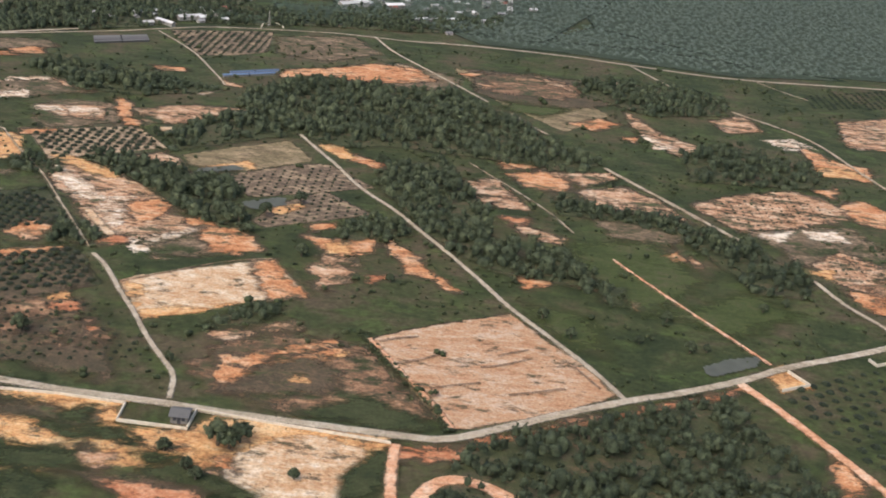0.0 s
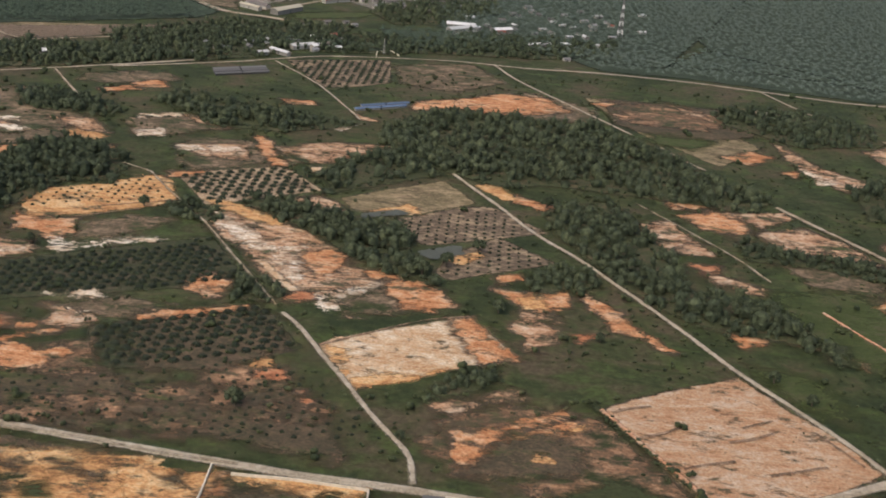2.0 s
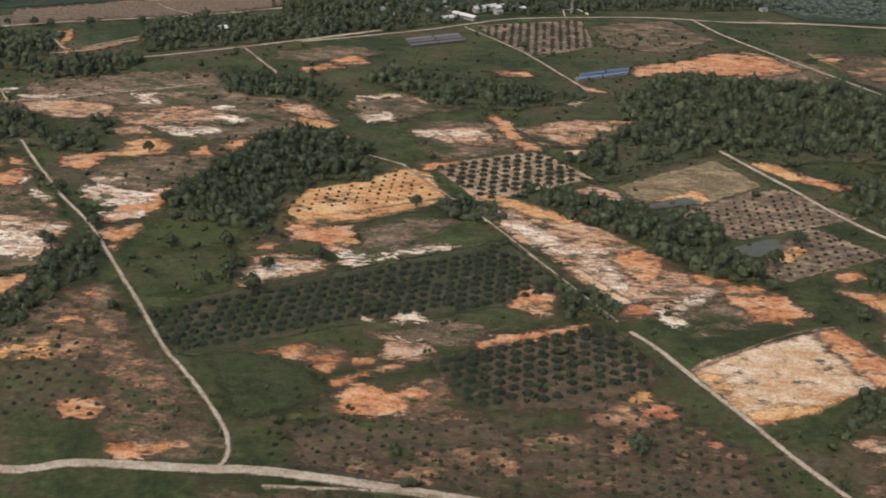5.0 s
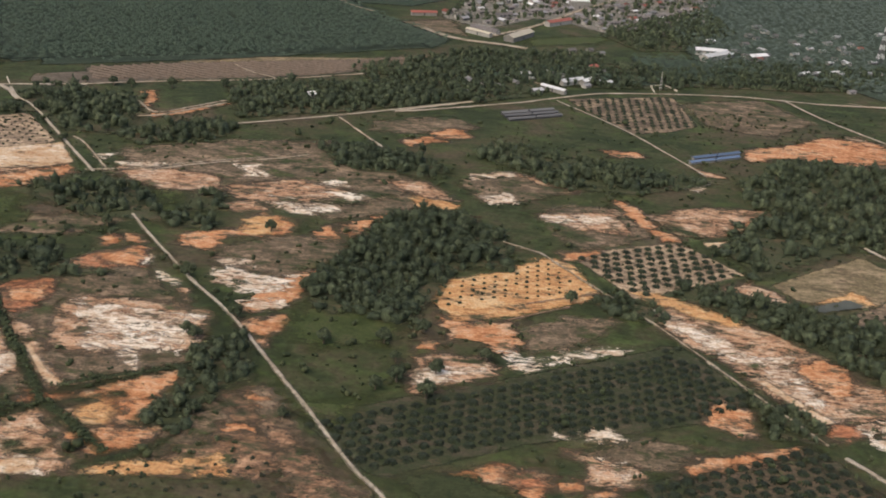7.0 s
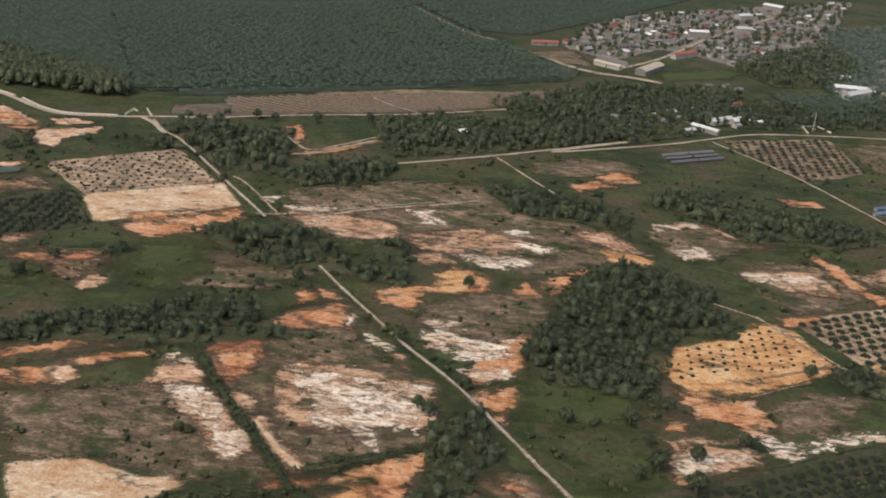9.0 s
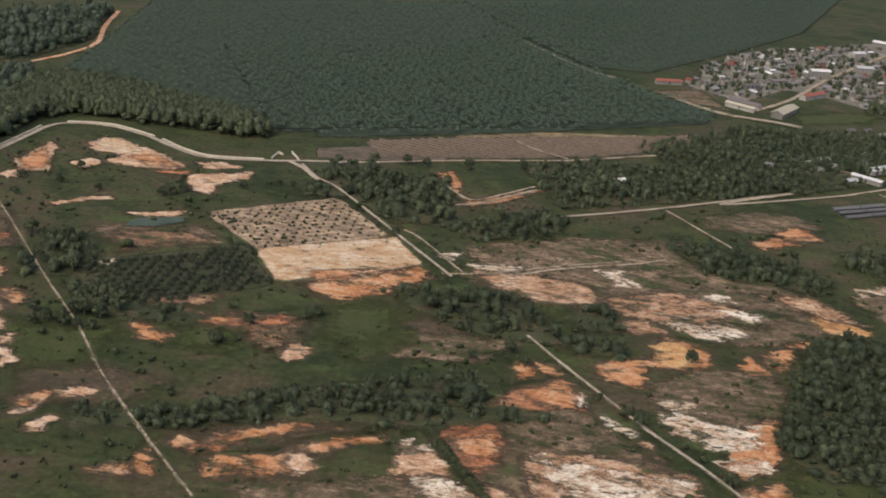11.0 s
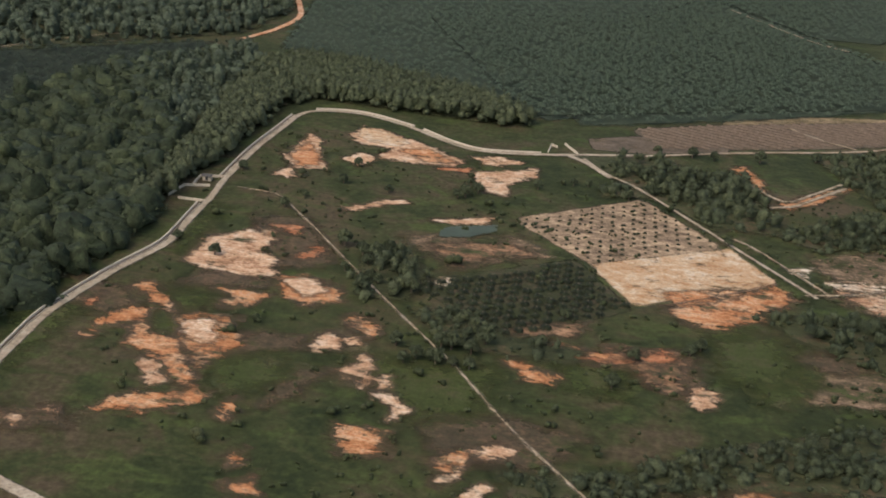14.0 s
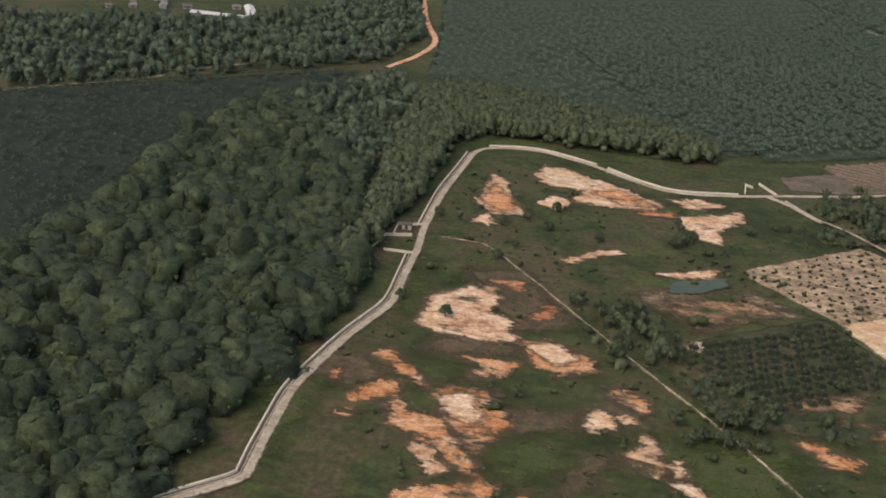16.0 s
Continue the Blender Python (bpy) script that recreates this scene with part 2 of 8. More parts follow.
M = {
    "turf": turf_material(),
    "pink": soil_material("pink", ((0.285, 0.142, 0.072), (0.363, 0.207, 0.113), (0.388, 0.249, 0.15), (0.441, 0.329, 0.232)), 0.9, 0, 0.5, 25, halo=0.8),
    "rose": soil_material("rose_earth", ((0.155, 0.082, 0.044), (0.31, 0.168, 0.092), (0.43, 0.255, 0.148), (0.52, 0.385, 0.265)), 3.4, 0.4, 0.85, 25, 0.6, halo=1.8),
    "blush": soil_material("blush_earth", ((0.20, 0.105, 0.055), (0.41, 0.238, 0.138), (0.525, 0.345, 0.215), (0.61, 0.47, 0.34)), 2.8, 0, 0.5, 22, 0.6, halo=1.4),
    "sand": soil_material("sand", ((0.35, 0.195, 0.095), (0.43, 0.270, 0.150), (0.48, 0.345, 0.215), (0.56, 0.46, 0.34)), 0.9, 0, 0.42, 20, 0.6),
    "ochre": soil_material("ochre", ((0.22, 0.105, 0.045), (0.41, 0.205, 0.082), (0.49, 0.275, 0.118), (0.55, 0.37, 0.195)), 2.6, 0, 0.62, 15, 0.8),
    "clay": soil_material("clay", ((0.19, 0.078, 0.033), (0.378, 0.157, 0.066), (0.465, 0.227, 0.107), (0.526, 0.334, 0.199)), 3.2, 0, 0.66, 15, 0.5, halo=1.8),
    "red": soil_material("red", ((0.13, 0.052, 0.026), (0.26, 0.100, 0.047), (0.37, 0.150, 0.070), (0.45, 0.235, 0.132)), 3.0, 0, 0.6, 18, 0.6, halo=1.8),
    "white": soil_material("white", ((0.24, 0.140, 0.082), (0.44, 0.315, 0.21), (0.58, 0.48, 0.36), (0.68, 0.60, 0.48)), 3.4, 0.66, 0.6, 30, 0.45),
    "scrub": soil_material("scrub", ((0.055, 0.047, 0.026), (0.106, 0.08, 0.048), (0.163, 0.117, 0.073), (0.288, 0.198, 0.126)), 4.0, 0, 1.08, 20, 1.8),
    "stubble": soil_material("stubble", ((0.085, 0.070, 0.036), (0.135, 0.105, 0.055), (0.19, 0.145, 0.080), (0.30, 0.22, 0.13)), 1.2, 0, 0.55, 20),
    "sward": soil_material("sward", ((0.025, 0.033, 0.013), (0.034, 0.041, 0.017), (0.046, 0.046, 0.023), (0.075, 0.058, 0.037)), 1.2, 0, 0.2, 20),
    "mottle": soil_material("mottle", ((0.060, 0.043, 0.024), (0.115, 0.068, 0.037), (0.21, 0.115, 0.063), (0.38, 0.225, 0.13)), 4.0, 0, 1.05, 20, 1.4, halo=2.2),
    "umber": soil_material("umber", ((0.038, 0.035, 0.019), (0.053, 0.044, 0.025), (0.070, 0.052, 0.031), (0.110, 0.075, 0.047)), 3.0, 0, 0.9, 20, 2.0),
    "sedge": soil_material("sedge", ((0.020, 0.027, 0.011), (0.027, 0.034, 0.013), (0.035, 0.042, 0.016), (0.046, 0.050, 0.021)), 2.4, 0, 0.0, 20, 1.4),
    # Floor paled to the hazed leaves, so gaps between far crowns stay light.
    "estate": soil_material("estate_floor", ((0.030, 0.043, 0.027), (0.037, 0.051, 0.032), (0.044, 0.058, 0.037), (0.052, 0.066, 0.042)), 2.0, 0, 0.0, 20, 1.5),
    # Shade under the near palm crowns, put into a darker floor colour.
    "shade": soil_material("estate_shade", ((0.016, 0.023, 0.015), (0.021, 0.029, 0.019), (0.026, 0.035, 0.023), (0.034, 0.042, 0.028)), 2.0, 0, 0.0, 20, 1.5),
    "dark": soil_material("dark", ((0.06, 0.045, 0.03), (0.092, 0.067, 0.044), (0.152, 0.11, 0.071), (0.296, 0.215, 0.133)), 0.9, 0, 0.4, 20),
    "grass": soil_material("grass", ((0.031, 0.042, 0.012), (0.040, 0.053, 0.015), (0.050, 0.062, 0.019), (0.066, 0.063, 0.029)), 5.0, 0, 0.0, 20, 3.0, 0.5),
    "plough": soil_material("plough", ((0.065, 0.052, 0.037), (0.088, 0.070, 0.049), (0.115, 0.09, 0.064), (0.14, 0.11, 0.08)), 1.0, 0, 0.5, 30),
    "floor": soil_material("forest_floor", ((0.032, 0.038, 0.018), (0.042, 0.049, 0.022), (0.052, 0.058, 0.026), (0.066, 0.060, 0.036)), 2.0, 0, 0.5, 20, 1.5),
    "pale": soil_material("pale_earth", ((0.105, 0.075, 0.049), (0.179, 0.129, 0.082), (0.277, 0.197, 0.126), (0.432, 0.317, 0.202)), 1.0, 0, 0.45, 20),
    "town": soil_material("town_ground", ((0.085, 0.080, 0.062), (0.125, 0.115, 0.090), (0.165, 0.150, 0.120), (0.26, 0.235, 0.19)), 2.0, 0, 0.6, 20, 1.2),
    "ditch": soil_material("ditch_growth", ((0.019, 0.026, 0.011), (0.025, 0.033, 0.013), (0.033, 0.040, 0.016), (0.046, 0.050, 0.022)), 1.6, 0, 0.0, 20, 1.0),
    "bund": soil_material("bund_earth", ((0.10, 0.065, 0.04), (0.15, 0.095, 0.06), (0.20, 0.13, 0.085), (0.30, 0.20, 0.13)), 0.5, 0, 0.5, 20, 0.4),
    "concrete": soil_material("concrete_road", ((0.211, 0.167, 0.113), (0.279, 0.228, 0.16), (0.324, 0.269, 0.198), (0.387, 0.333, 0.252)), 0.3, 0, 0.0, 0, 0.3, 0.05),
    "gravel": soil_material("gravel_road", ((0.178, 0.132, 0.081), (0.253, 0.2, 0.131), (0.305, 0.246, 0.172), (0.36, 0.303, 0.226)), 0.5, 0, 0.55, 0, 0.35, 0.08),
    "dirt": soil_material("dirt_road", ((0.34, 0.16, 0.08), (0.47, 0.24, 0.13), (0.52, 0.30, 0.18), (0.55, 0.39, 0.27)), 0.6, 0, 0.2, 0, 0.4, 0.1),
    "ridge": plain_material("ridge_soil", (0.125, 0.095, 0.071), 0.95, 0.4),
    "wood_leaf": leaf_material("wood_leaf", (0.032, 0.043, 0.023), (0.048, 0.060, 0.032), (0.075, 0.088, 0.044)),
    "mixed_leaf": leaf_material("mixed_leaf", (0.023, 0.033, 0.018), (0.033, 0.045, 0.023), (0.052, 0.066, 0.030)),
    # The mixed forest leaf again, paled to put distance haze into its colour.
    "mixed_haze_leaf": leaf_material("mixed_haze_leaf", (0.048, 0.064, 0.041), (0.060, 0.078, 0.049), (0.078, 0.098, 0.056)),
    "rubber_leaf": leaf_material("rubber_leaf", (0.050, 0.062, 0.033), (0.062, 0.075, 0.039), (0.078, 0.090, 0.047)),
    "palm_leaf": leaf_material("palm_leaf", (0.013, 0.018, 0.009), (0.019, 0.026, 0.013), (0.030, 0.038, 0.018)),
    "estate_leaf": leaf_material("estate_leaf", (0.018, 0.027, 0.017), (0.025, 0.036, 0.022), (0.036, 0.048, 0.029)),
    # Haze over the far estates is put into these two paler leaf colours.
    "far_haze_leaf": leaf_material("far_haze_leaf", (0.038, 0.056, 0.036), (0.047, 0.067, 0.042), (0.058, 0.079, 0.050)),
    "pale_haze_leaf": leaf_material("pale_haze_leaf", (0.060, 0.080, 0.062), (0.074, 0.095, 0.072), (0.090, 0.112, 0.083)),
    "bush_leaf": leaf_material("bush_leaf", (0.026, 0.035, 0.015), (0.040, 0.050, 0.021), (0.066, 0.071, 0.032)),
    "bark": plain_material("bark", (0.11, 0.085, 0.06), 0.9, 0.3),
    "wall": plain_material("lime_wall", (0.30, 0.28, 0.245), 0.85, 0.2, 0.4, by_object=True),
    "wall_c": plain_material("cast_concrete", (0.50, 0.44, 0.34), 0.85, 0.25, 0.5),
    "zinc": sheet_material("zinc_roof", (0.19, 0.185, 0.18)),
    "rust": sheet_material("rusty_roof", (0.15, 0.135, 0.125), worn=0.6, rust=(0.13, 0.095, 0.075)),
    "tile": sheet_material("red_roof", (0.22, 0.075, 0.055), (0.14, 0.07, 0.055)),
    "blue": sheet_material("blue_roof", (0.085, 0.120, 0.180), (0.10, 0.12, 0.16), 0.0),
    "bright": sheet_material("pale_roof", (0.52, 0.51, 0.49), (0.35, 0.33, 0.30), 0.2),
    "cream": sheet_material("cream_roof", (0.36, 0.32, 0.24), (0.28, 0.23, 0.17), 0.2),
    "grey": sheet_material("grey_sheet", (0.105, 0.102, 0.098), (0.08, 0.08, 0.08), 0.2),
    "door": plain_material("dark_opening", (0.05, 0.05, 0.055), 0.4),
    "pond": water_material("pond_water", (0.072, 0.074, 0.055)),
    "greenpond": water_material("green_pond_water", (0.056, 0.074, 0.052)),
    "mud": plain_material("drain_mud", (0.10, 0.07, 0.045), 0.8, 0.35),
}

# ---- geometry helpers ----


def np_mesh(name, verts, faces, material, d=None, smooth=False):
    """A mesh from arrays of vertices and of equal-sided faces, with an optional value d for each vertex."""
    verts, faces = np.asarray(verts, np.float32), np.asarray(faces, np.int32)
    me = bpy.data.meshes.new(name)
    n, k = faces.shape
    me.vertices.add(len(verts))
    me.vertices.foreach_set("co", verts.ravel())
    me.loops.add(n * k)
    me.loops.foreach_set("vertex_index", faces.ravel())
    me.polygons.add(n)
    me.polygons.foreach_set("loop_start", np.arange(0, n * k, k, dtype=np.int32))
    me.polygons.foreach_set("use_smooth", np.full(n, smooth))
    if d is not None:
        me.attributes.new("d", "FLOAT", "POINT").data.foreach_set("value", np.asarray(d, np.float32))
    me.materials.append(material)
    me.update(calc_edges=True)
    me.validate()
    return me


def part(name, bm, material, parent=None, label=""):
    """Links a bmesh as one mesh object under a thing or a part."""
    me = bpy.data.meshes.new(name)
    bm.to_mesh(me)
    bm.free()
    me.materials.append(material)
    ob = new(name, me)
    if parent is not None:
        ob.parent = parent
    if label:
        ob["label"] = label
    return ob


def boxed(bm, x0, y0, z0, x1, y1, z1):
    r = bmesh.ops.create_cube(bm, size=1)
    for v in r["verts"]:
        v.co = Vector((x0 + (v.co.x + 0.5) * (x1 - x0), y0 + (v.co.y + 0.5) * (y1 - y0), z0 + (v.co.z + 0.5) * (z1 - z0)))
    return bm


def rim_distance(poly, p):
    """Signed distance of points p (n, 2) from a polygon's rim, plus inside."""
    a = np.array(poly, float)
    b = np.roll(a, -1, 0)
    best = np.full(len(p), 1e9)
    inside = np.zeros(len(p), bool)
    for (ax, ay), (bx, by) in zip(a, b):
        ex, ey = bx - ax, by - ay
        w = np.clip(((p[:, 0] - ax) * ex + (p[:, 1] - ay) * ey) / max(ex * ex + ey * ey, 1e-9), 0, 1)
        best = np.minimum(best, np.hypot(p[:, 0] - ax - w * ex, p[:, 1] - ay - w * ey))
        cross = (ay > p[:, 1]) != (by > p[:, 1])
        inside ^= cross & (p[:, 0] < ex * (p[:, 1] - ay) / (by - ay if by != ay else 1e-9) + ax)
    return np.where(inside, best, -best)


def sheet_over(poly, cell, margin, z):
    a = np.array(poly, float)
    lo, hi = a.min(0) - margin, a.max(0) + margin
    nx, ny = (np.ceil((hi - lo) / cell).astype(int) + 1)
    gx, gy = np.meshgrid(lo[0] + cell * np.arange(nx), lo[1] + cell * np.arange(ny))
    p = np.stack([gx.ravel(), gy.ravel()], 1)
    d = rim_distance(poly, p)
    idx = np.arange(nx * ny).reshape(ny, nx)
    q = np.stack([idx[:-1, :-1], idx[:-1, 1:], idx[1:, 1:], idx[1:, :-1]], -1).reshape(-1, 4)
    q = q[(d[q] > -margin).any(1)]
    used, q = np.unique(q, return_inverse=True)
    q = q.reshape(-1, 4)
    return np.c_[p[used], np.full(len(used), z)], q, d[used]


# ---- ground ----
ground_mesh = bpy.data.meshes.new("ground")
R = 30000
ground_mesh.from_pydata([(-R, -R, 0), (R, -R, 0), (R, R, 0), (-R, R, 0)], [], [(0, 1, 2, 3)])
ground_mesh.materials.append(M["turf"])
tagged(new("ground", ground_mesh), "flat rough green grassland with low scrub", "ground", kind="structure")

PLOT_WORDS = {
    "pink": ("bare_plot", "cleared plot of bare pinkish sandy earth", "bare plot"),
    "shade": ("estate_floor", "green undergrowth beneath the palm estate, darkened as shade under the crowns", "undergrowth"),
    "rose": ("bare_patch", "ragged patch of bare pale pinkish clay", "bare patch"),
    "blush": ("bare_patch", "ragged patch of bare pinkish cream clay in grass", "bare patch"),
    "sand": ("sand_plot", "cleared plot of pale cream sand and clay", "sand plot"),
    "ochre": ("ochre_plot", "bare yellow ochre sandy earth with thin tufts", "bare plot"),
    "clay": ("clay_patch", "ragged patch of bare orange clay in grass", "bare patch"),
    "red": ("red_earth_patch", "ragged patch of bare red laterite earth", "bare patch"),
    "white": ("white_clay_patch", "broken streaks of whitish eroded clay", "bare patch"),
    "scrub": ("scrub_plot", "plot of brown dead grass and thin scrub", "scrub plot"),
    "stubble": ("stubble_plot", "dry yellowish stubble plot with old rows", "field"),
    "dark": ("burnt_plot", "dark brown burnt plot set with seedlings", "field"),
    "grass": ("grass_plot", "plot of fresh green grass", "grass"),
    "plough": ("ploughed_field", "ploughed reddish brown field in parallel ridges", "field"),
    "sward": ("planted_sward", "thin green growth under rows of palms", "field"),
    "mottle": ("mottled_plot", "scrub plot broken by flecks of orange clay", "scrub plot"),
    "estate": ("estate_floor", "green undergrowth beneath the palm estate, paled for haze", "undergrowth"),
    "pale": ("planted_plot", "pale beige earth under rows of palms", "field"),
    "town": ("town_ground", "grey-brown trodden ground between the houses", "ground"),
    "umber": ("brown_plot", "plot of thin dark reddish brown growth", "scrub plot"),
    "sedge": ("sedge_patch", "patch of dense dark green sedge", "sedge"),
    "floor": ("forest_floor", "dark shaded undergrowth beneath the trees", "undergrowth"),
}
MARGIN = {"rose": 8.0, "blush": 8.0, "scrub": 7.0, "grass": 6.0, "ochre": 7.0, "clay": 8.0, "white": 8.0, "red": 8.0, "floor": 3.0, "mottle": 9.0, "umber": 7.0, "sedge": 4.0}
laid = [0]
cleared = []


def plot(kind, *poly):
    name, label, category = PLOT_WORDS[kind]
    laid[0] += 1
    a = np.array(poly, float)
    size = np.sqrt(np.ptp(a[:, 0]) * np.ptp(a[:, 1]))
    if kind not in ("floor", "estate", "shade", "sedge"):
        cleared.append((kind, poly))
    cell = min(max(size / 16, 1.2), 5.0)
    v, f, d = sheet_over(poly, cell, MARGIN.get(kind, 1.8), 0.02 + 0.0007 * laid[0])
    tagged(new(name, np_mesh(name, v, f, M[kind], d)), label, category, kind="structure")


def curve_through(points, step=3.0):
    """Points along a smooth curve through the given ones."""
    p = np.array(points, float)
    p = np.vstack([2 * p[0] - p[1], p, 2 * p[-1] - p[-2]])
    out = []
    for i in range(1, len(p) - 2):
        n = max(2, int(np.hypot(*(p[i + 1] - p[i])) / step))
        for s in np.arange(n) / n:
            a, b, c, e = p[i - 1], p[i], p[i + 1], p[i + 2]
            out.append(0.5 * (2 * b + (c - a) * s + (2 * a - 5 * b + 4 * c - e) * s * s + (3 * b - a - 3 * c + e) * s**3))
    out.append(p[-2])
    return np.array(out)


def sideways(line):
    t = np.gradient(line, axis=0)
    t /= np.maximum(np.hypot(t[:, 0], t[:, 1]), 1e-6)[:, None]
    return np.stack([-t[:, 1], t[:, 0]], 1)


def ribbon(name, line, section, material, with_d=None):
    """Sweeps a section of (offset to the left, height) along a line on the ground."""
    side = sideways(line)
    k, n = len(section), len(line)
    v = np.concatenate([np.c_[line + side * o, np.full(n, h)] for o, h in section])
    idx = np.arange(k * n).reshape(k, n)
    q = np.stack([idx[:-1, :-1], idx[:-1, 1:], idx[1:, 1:], idx[1:, :-1]], -1).reshape(-1, 4)
    q = q[:, ::-1]
    d = None if with_d is None else np.repeat(with_d, n)
    return np_mesh(name, v, q, material, d)


ROAD_WORDS = {
    "concrete": ("road", "pale grey concrete estate road, dusty edges", "road"),
    "gravel": ("gravel_track", "narrow pale gravel track", "track"),
    "bund": ("earth_bund", "low dark earth bund across a bare plot", "bund"),
    "ditch": ("ditch", "overgrown dark green ditch between plots", "ditch"),
    "dirt": ("dirt_track", "bare orange dirt track", "track"),
}
ways = [0]
lines = []
ditches = []


def road(kind, width, *points):
    name, label, category = ROAD_WORDS[kind]
    ways[0] += 1
    w, top = width / 2 - (0.0 if kind in ("ditch", "bund") else 0.4 if kind == "concrete" and 1.9 < width < 3.0 else 0.22), 0.45 + 0.005 * ways[0]
    wobble = np.random.RandomState(ways[0])
    line = curve_through(points)
    line = line + sideways(line) * np.convolve(wobble.normal(0, 0.3, len(line) + 8), np.ones(9) / 9, "valid")[:, None]
    lines.append((line, w))
    if kind == "ditch":
        ditches.append(line)
    section = [(w + 1.2, 0.05), (w, top), (w * 0.5, top + 0.06), (0, top + 0.08), (-w * 0.5, top + 0.06), (-w, top), (-w - 1.2, 0.05)]
    d = [-1.2, 0.0, w * 0.5, w, w * 0.5, 0.0, -1.2]
    tagged(new(name, ribbon(name, line, section, M[kind], d)), label, category, kind="structure")


def off_roads(p, gap=1.0):
    """Which points stand clear of every road."""
    ok = np.ones(len(p), bool)
    for line, w in lines:
        reach = w + gap
        lo, hi = line.min(0) - reach, line.max(0) + reach
        near = np.nonzero(((p > lo) & (p < hi)).all(1) & ok)[0]
        for k in range(0, len(near), 2000):
            part_of = near[k:k + 2000]
            d = np.hypot(p[part_of, None, 0] - line[None, :, 0], p[part_of, None, 1] - line[None, :, 1]).min(1)
            ok[part_of[d < reach]] = False
    return ok


def pond(kind, *poly):
    v, f, d = sheet_over(poly, 1.0, 0.0, 0.47)
    words = {"pond": "still grey-brown pond water", "greenpond": "still milky green pond water"}[kind]
    tagged(new("pond", np_mesh("pond", v, f, M[kind])), words, "pond", kind="structure")


plot("town", (-232.8, 929), (-213.1, 999), (-178.2, 1056.8), (-123.3, 1106.9), (-23.4, 1182.9), (59.5, 1247.8), (-51.1, 931.7), (-106.3, 901.5), (-143.7, 942.4), (-162, 947.5), (-197.9, 900), (-218.3, 911.2))
plot("grass", (-174.2, 873.6), (-140.4, 894.7), (-109.7, 900.1), (-124.6, 873.1), (-172.1, 851.4))
plot("mottle", (-54.5, 312.1), (-34.7, 321.3), (-9.4, 319.9), (12.5, 278.8), (3, 272.8), (-42.8, 282.9), (-59.4, 293.4))
plot("scrub", (-260.3, 903.7), (-224.6, 919.6), (-213.8, 871.3), (-244.7, 879.9))
plot("scrub", (-11.7, 695.5), (30.1, 668.6), (22.9, 634), (-29, 634.8))
plot("scrub", (-90.8, 736.4), (-41, 755.9), (-21, 712.4), (-53.2, 680.2), (-84.8, 691.3))
plot("scrub", (-239.2, 274.4), (-213.4, 277.4), (-203.6, 280.7), (-191.5, 276.8), (-189.5, 266), (-233.3, 261.9))
plot("scrub", (-395.9, 412.6), (-369.9, 420.3), (-354.1, 412.2), (-331.9, 376.2), (-349.7, 370.5), (-381.8, 377.1), (-403.3, 374.6), (-418.1, 406.4))
plot("scrub", (-228.3, 317), (-221.4, 314.8), (-216.8, 304.1), (-222.2, 300.8), (-237.9, 296.4), (-245.9, 315))
plot("sward", (-504.8, 532.5), (-451.5, 565.5), (-433.3, 530.5), (-473.8, 497.4))
plot("sward", (-168.6, 352.6), (-116.9, 377.8), (-98, 347.3), (-156.3, 323.7))
plot("sward", (-260.6, 373.8), (-199.3, 404), (-144.2, 434.1), (-124.5, 397.7), (-143.2, 385.4), (-194.6, 368.6), (-236.2, 346.7))
plot("sward", (-154.3, 359.5), (-145.9, 337.9), (-127.6, 332.8), (-102.3, 349.7), (-111.2, 371.2))
plot("stubble", (75.8, 685), (111.9, 616), (82.1, 574.9), (48.5, 624.5), (23.5, 694.2))
plot("stubble", (-100.7, 487.1), (-56.3, 521.7), (-42.2, 493.4), (-71.5, 472), (-94, 474.4))
plot("stubble", (-373.5, 761.5), (-278.7, 787), (-245.1, 800.1), (-321.6, 746.1), (-386.8, 728.9))
plot("dark", (-80.9, 462.9), (-47.4, 488.1), (-35.4, 491.3), (-12.2, 464.9), (-62.8, 440.9))
plot("dark", (-58.9, 415.8), (-52.9, 434.6), (-33.3, 456), (-11.7, 433), (-53.5, 409.6))
plot("dark", (-257.7, 655.1), (-225.4, 675.5), (-205.6, 658.6), (-250.1, 639.8))
plot("pale", (-174.6, 503.1), (-129.2, 522.8), (-108.8, 494.7), (-153.6, 466.6))
plot("dark", (-158.4, 726.2), (-94.2, 748.6), (-90.2, 690.1), (-109.2, 675.2), (-127.9, 667.7))
plot("pale", (-475.9, 594.9), (-425, 629.9), (-397.6, 589.3), (-446.3, 561.6))
plot("plough", (-426.1, 720.7), (-384.1, 741.4), (-277.7, 784), (-226.7, 811.9), (-249.8, 774.2), (-299.5, 737.9), (-352.8, 714.8), (-414.9, 694.3))
plot("plough", (-446.7, 699.1), (-414.7, 715.2), (-380.6, 723.9), (-382.1, 700.5), (-422.4, 685.9), (-444.2, 684.5))
plot("pink", (-6.1, 325.5), (15.9, 338.4), (40.3, 351), (49.7, 334.1), (62.7, 316.9), (69.3, 299.6), (52.5, 288.5), (35.3, 279.7), (18.1, 273), (7.3, 294))
plot("rose", (82.8, 374.2), (89.7, 372.2), (86, 362.2))
plot("sand", (-381.8, 377.1), (-367.7, 371.3), (-352.1, 373.5), (-367.3, 358.4), (-372.9, 354.6), (-391.9, 350.2), (-402, 372))
plot("sand", (-447.4, 561.9), (-395.8, 589.8), (-381.7, 563.6), (-433, 533.7))
plot("ochre", (120.8, 322.7), (129.7, 328), (134.5, 315.7), (123.9, 310.5))
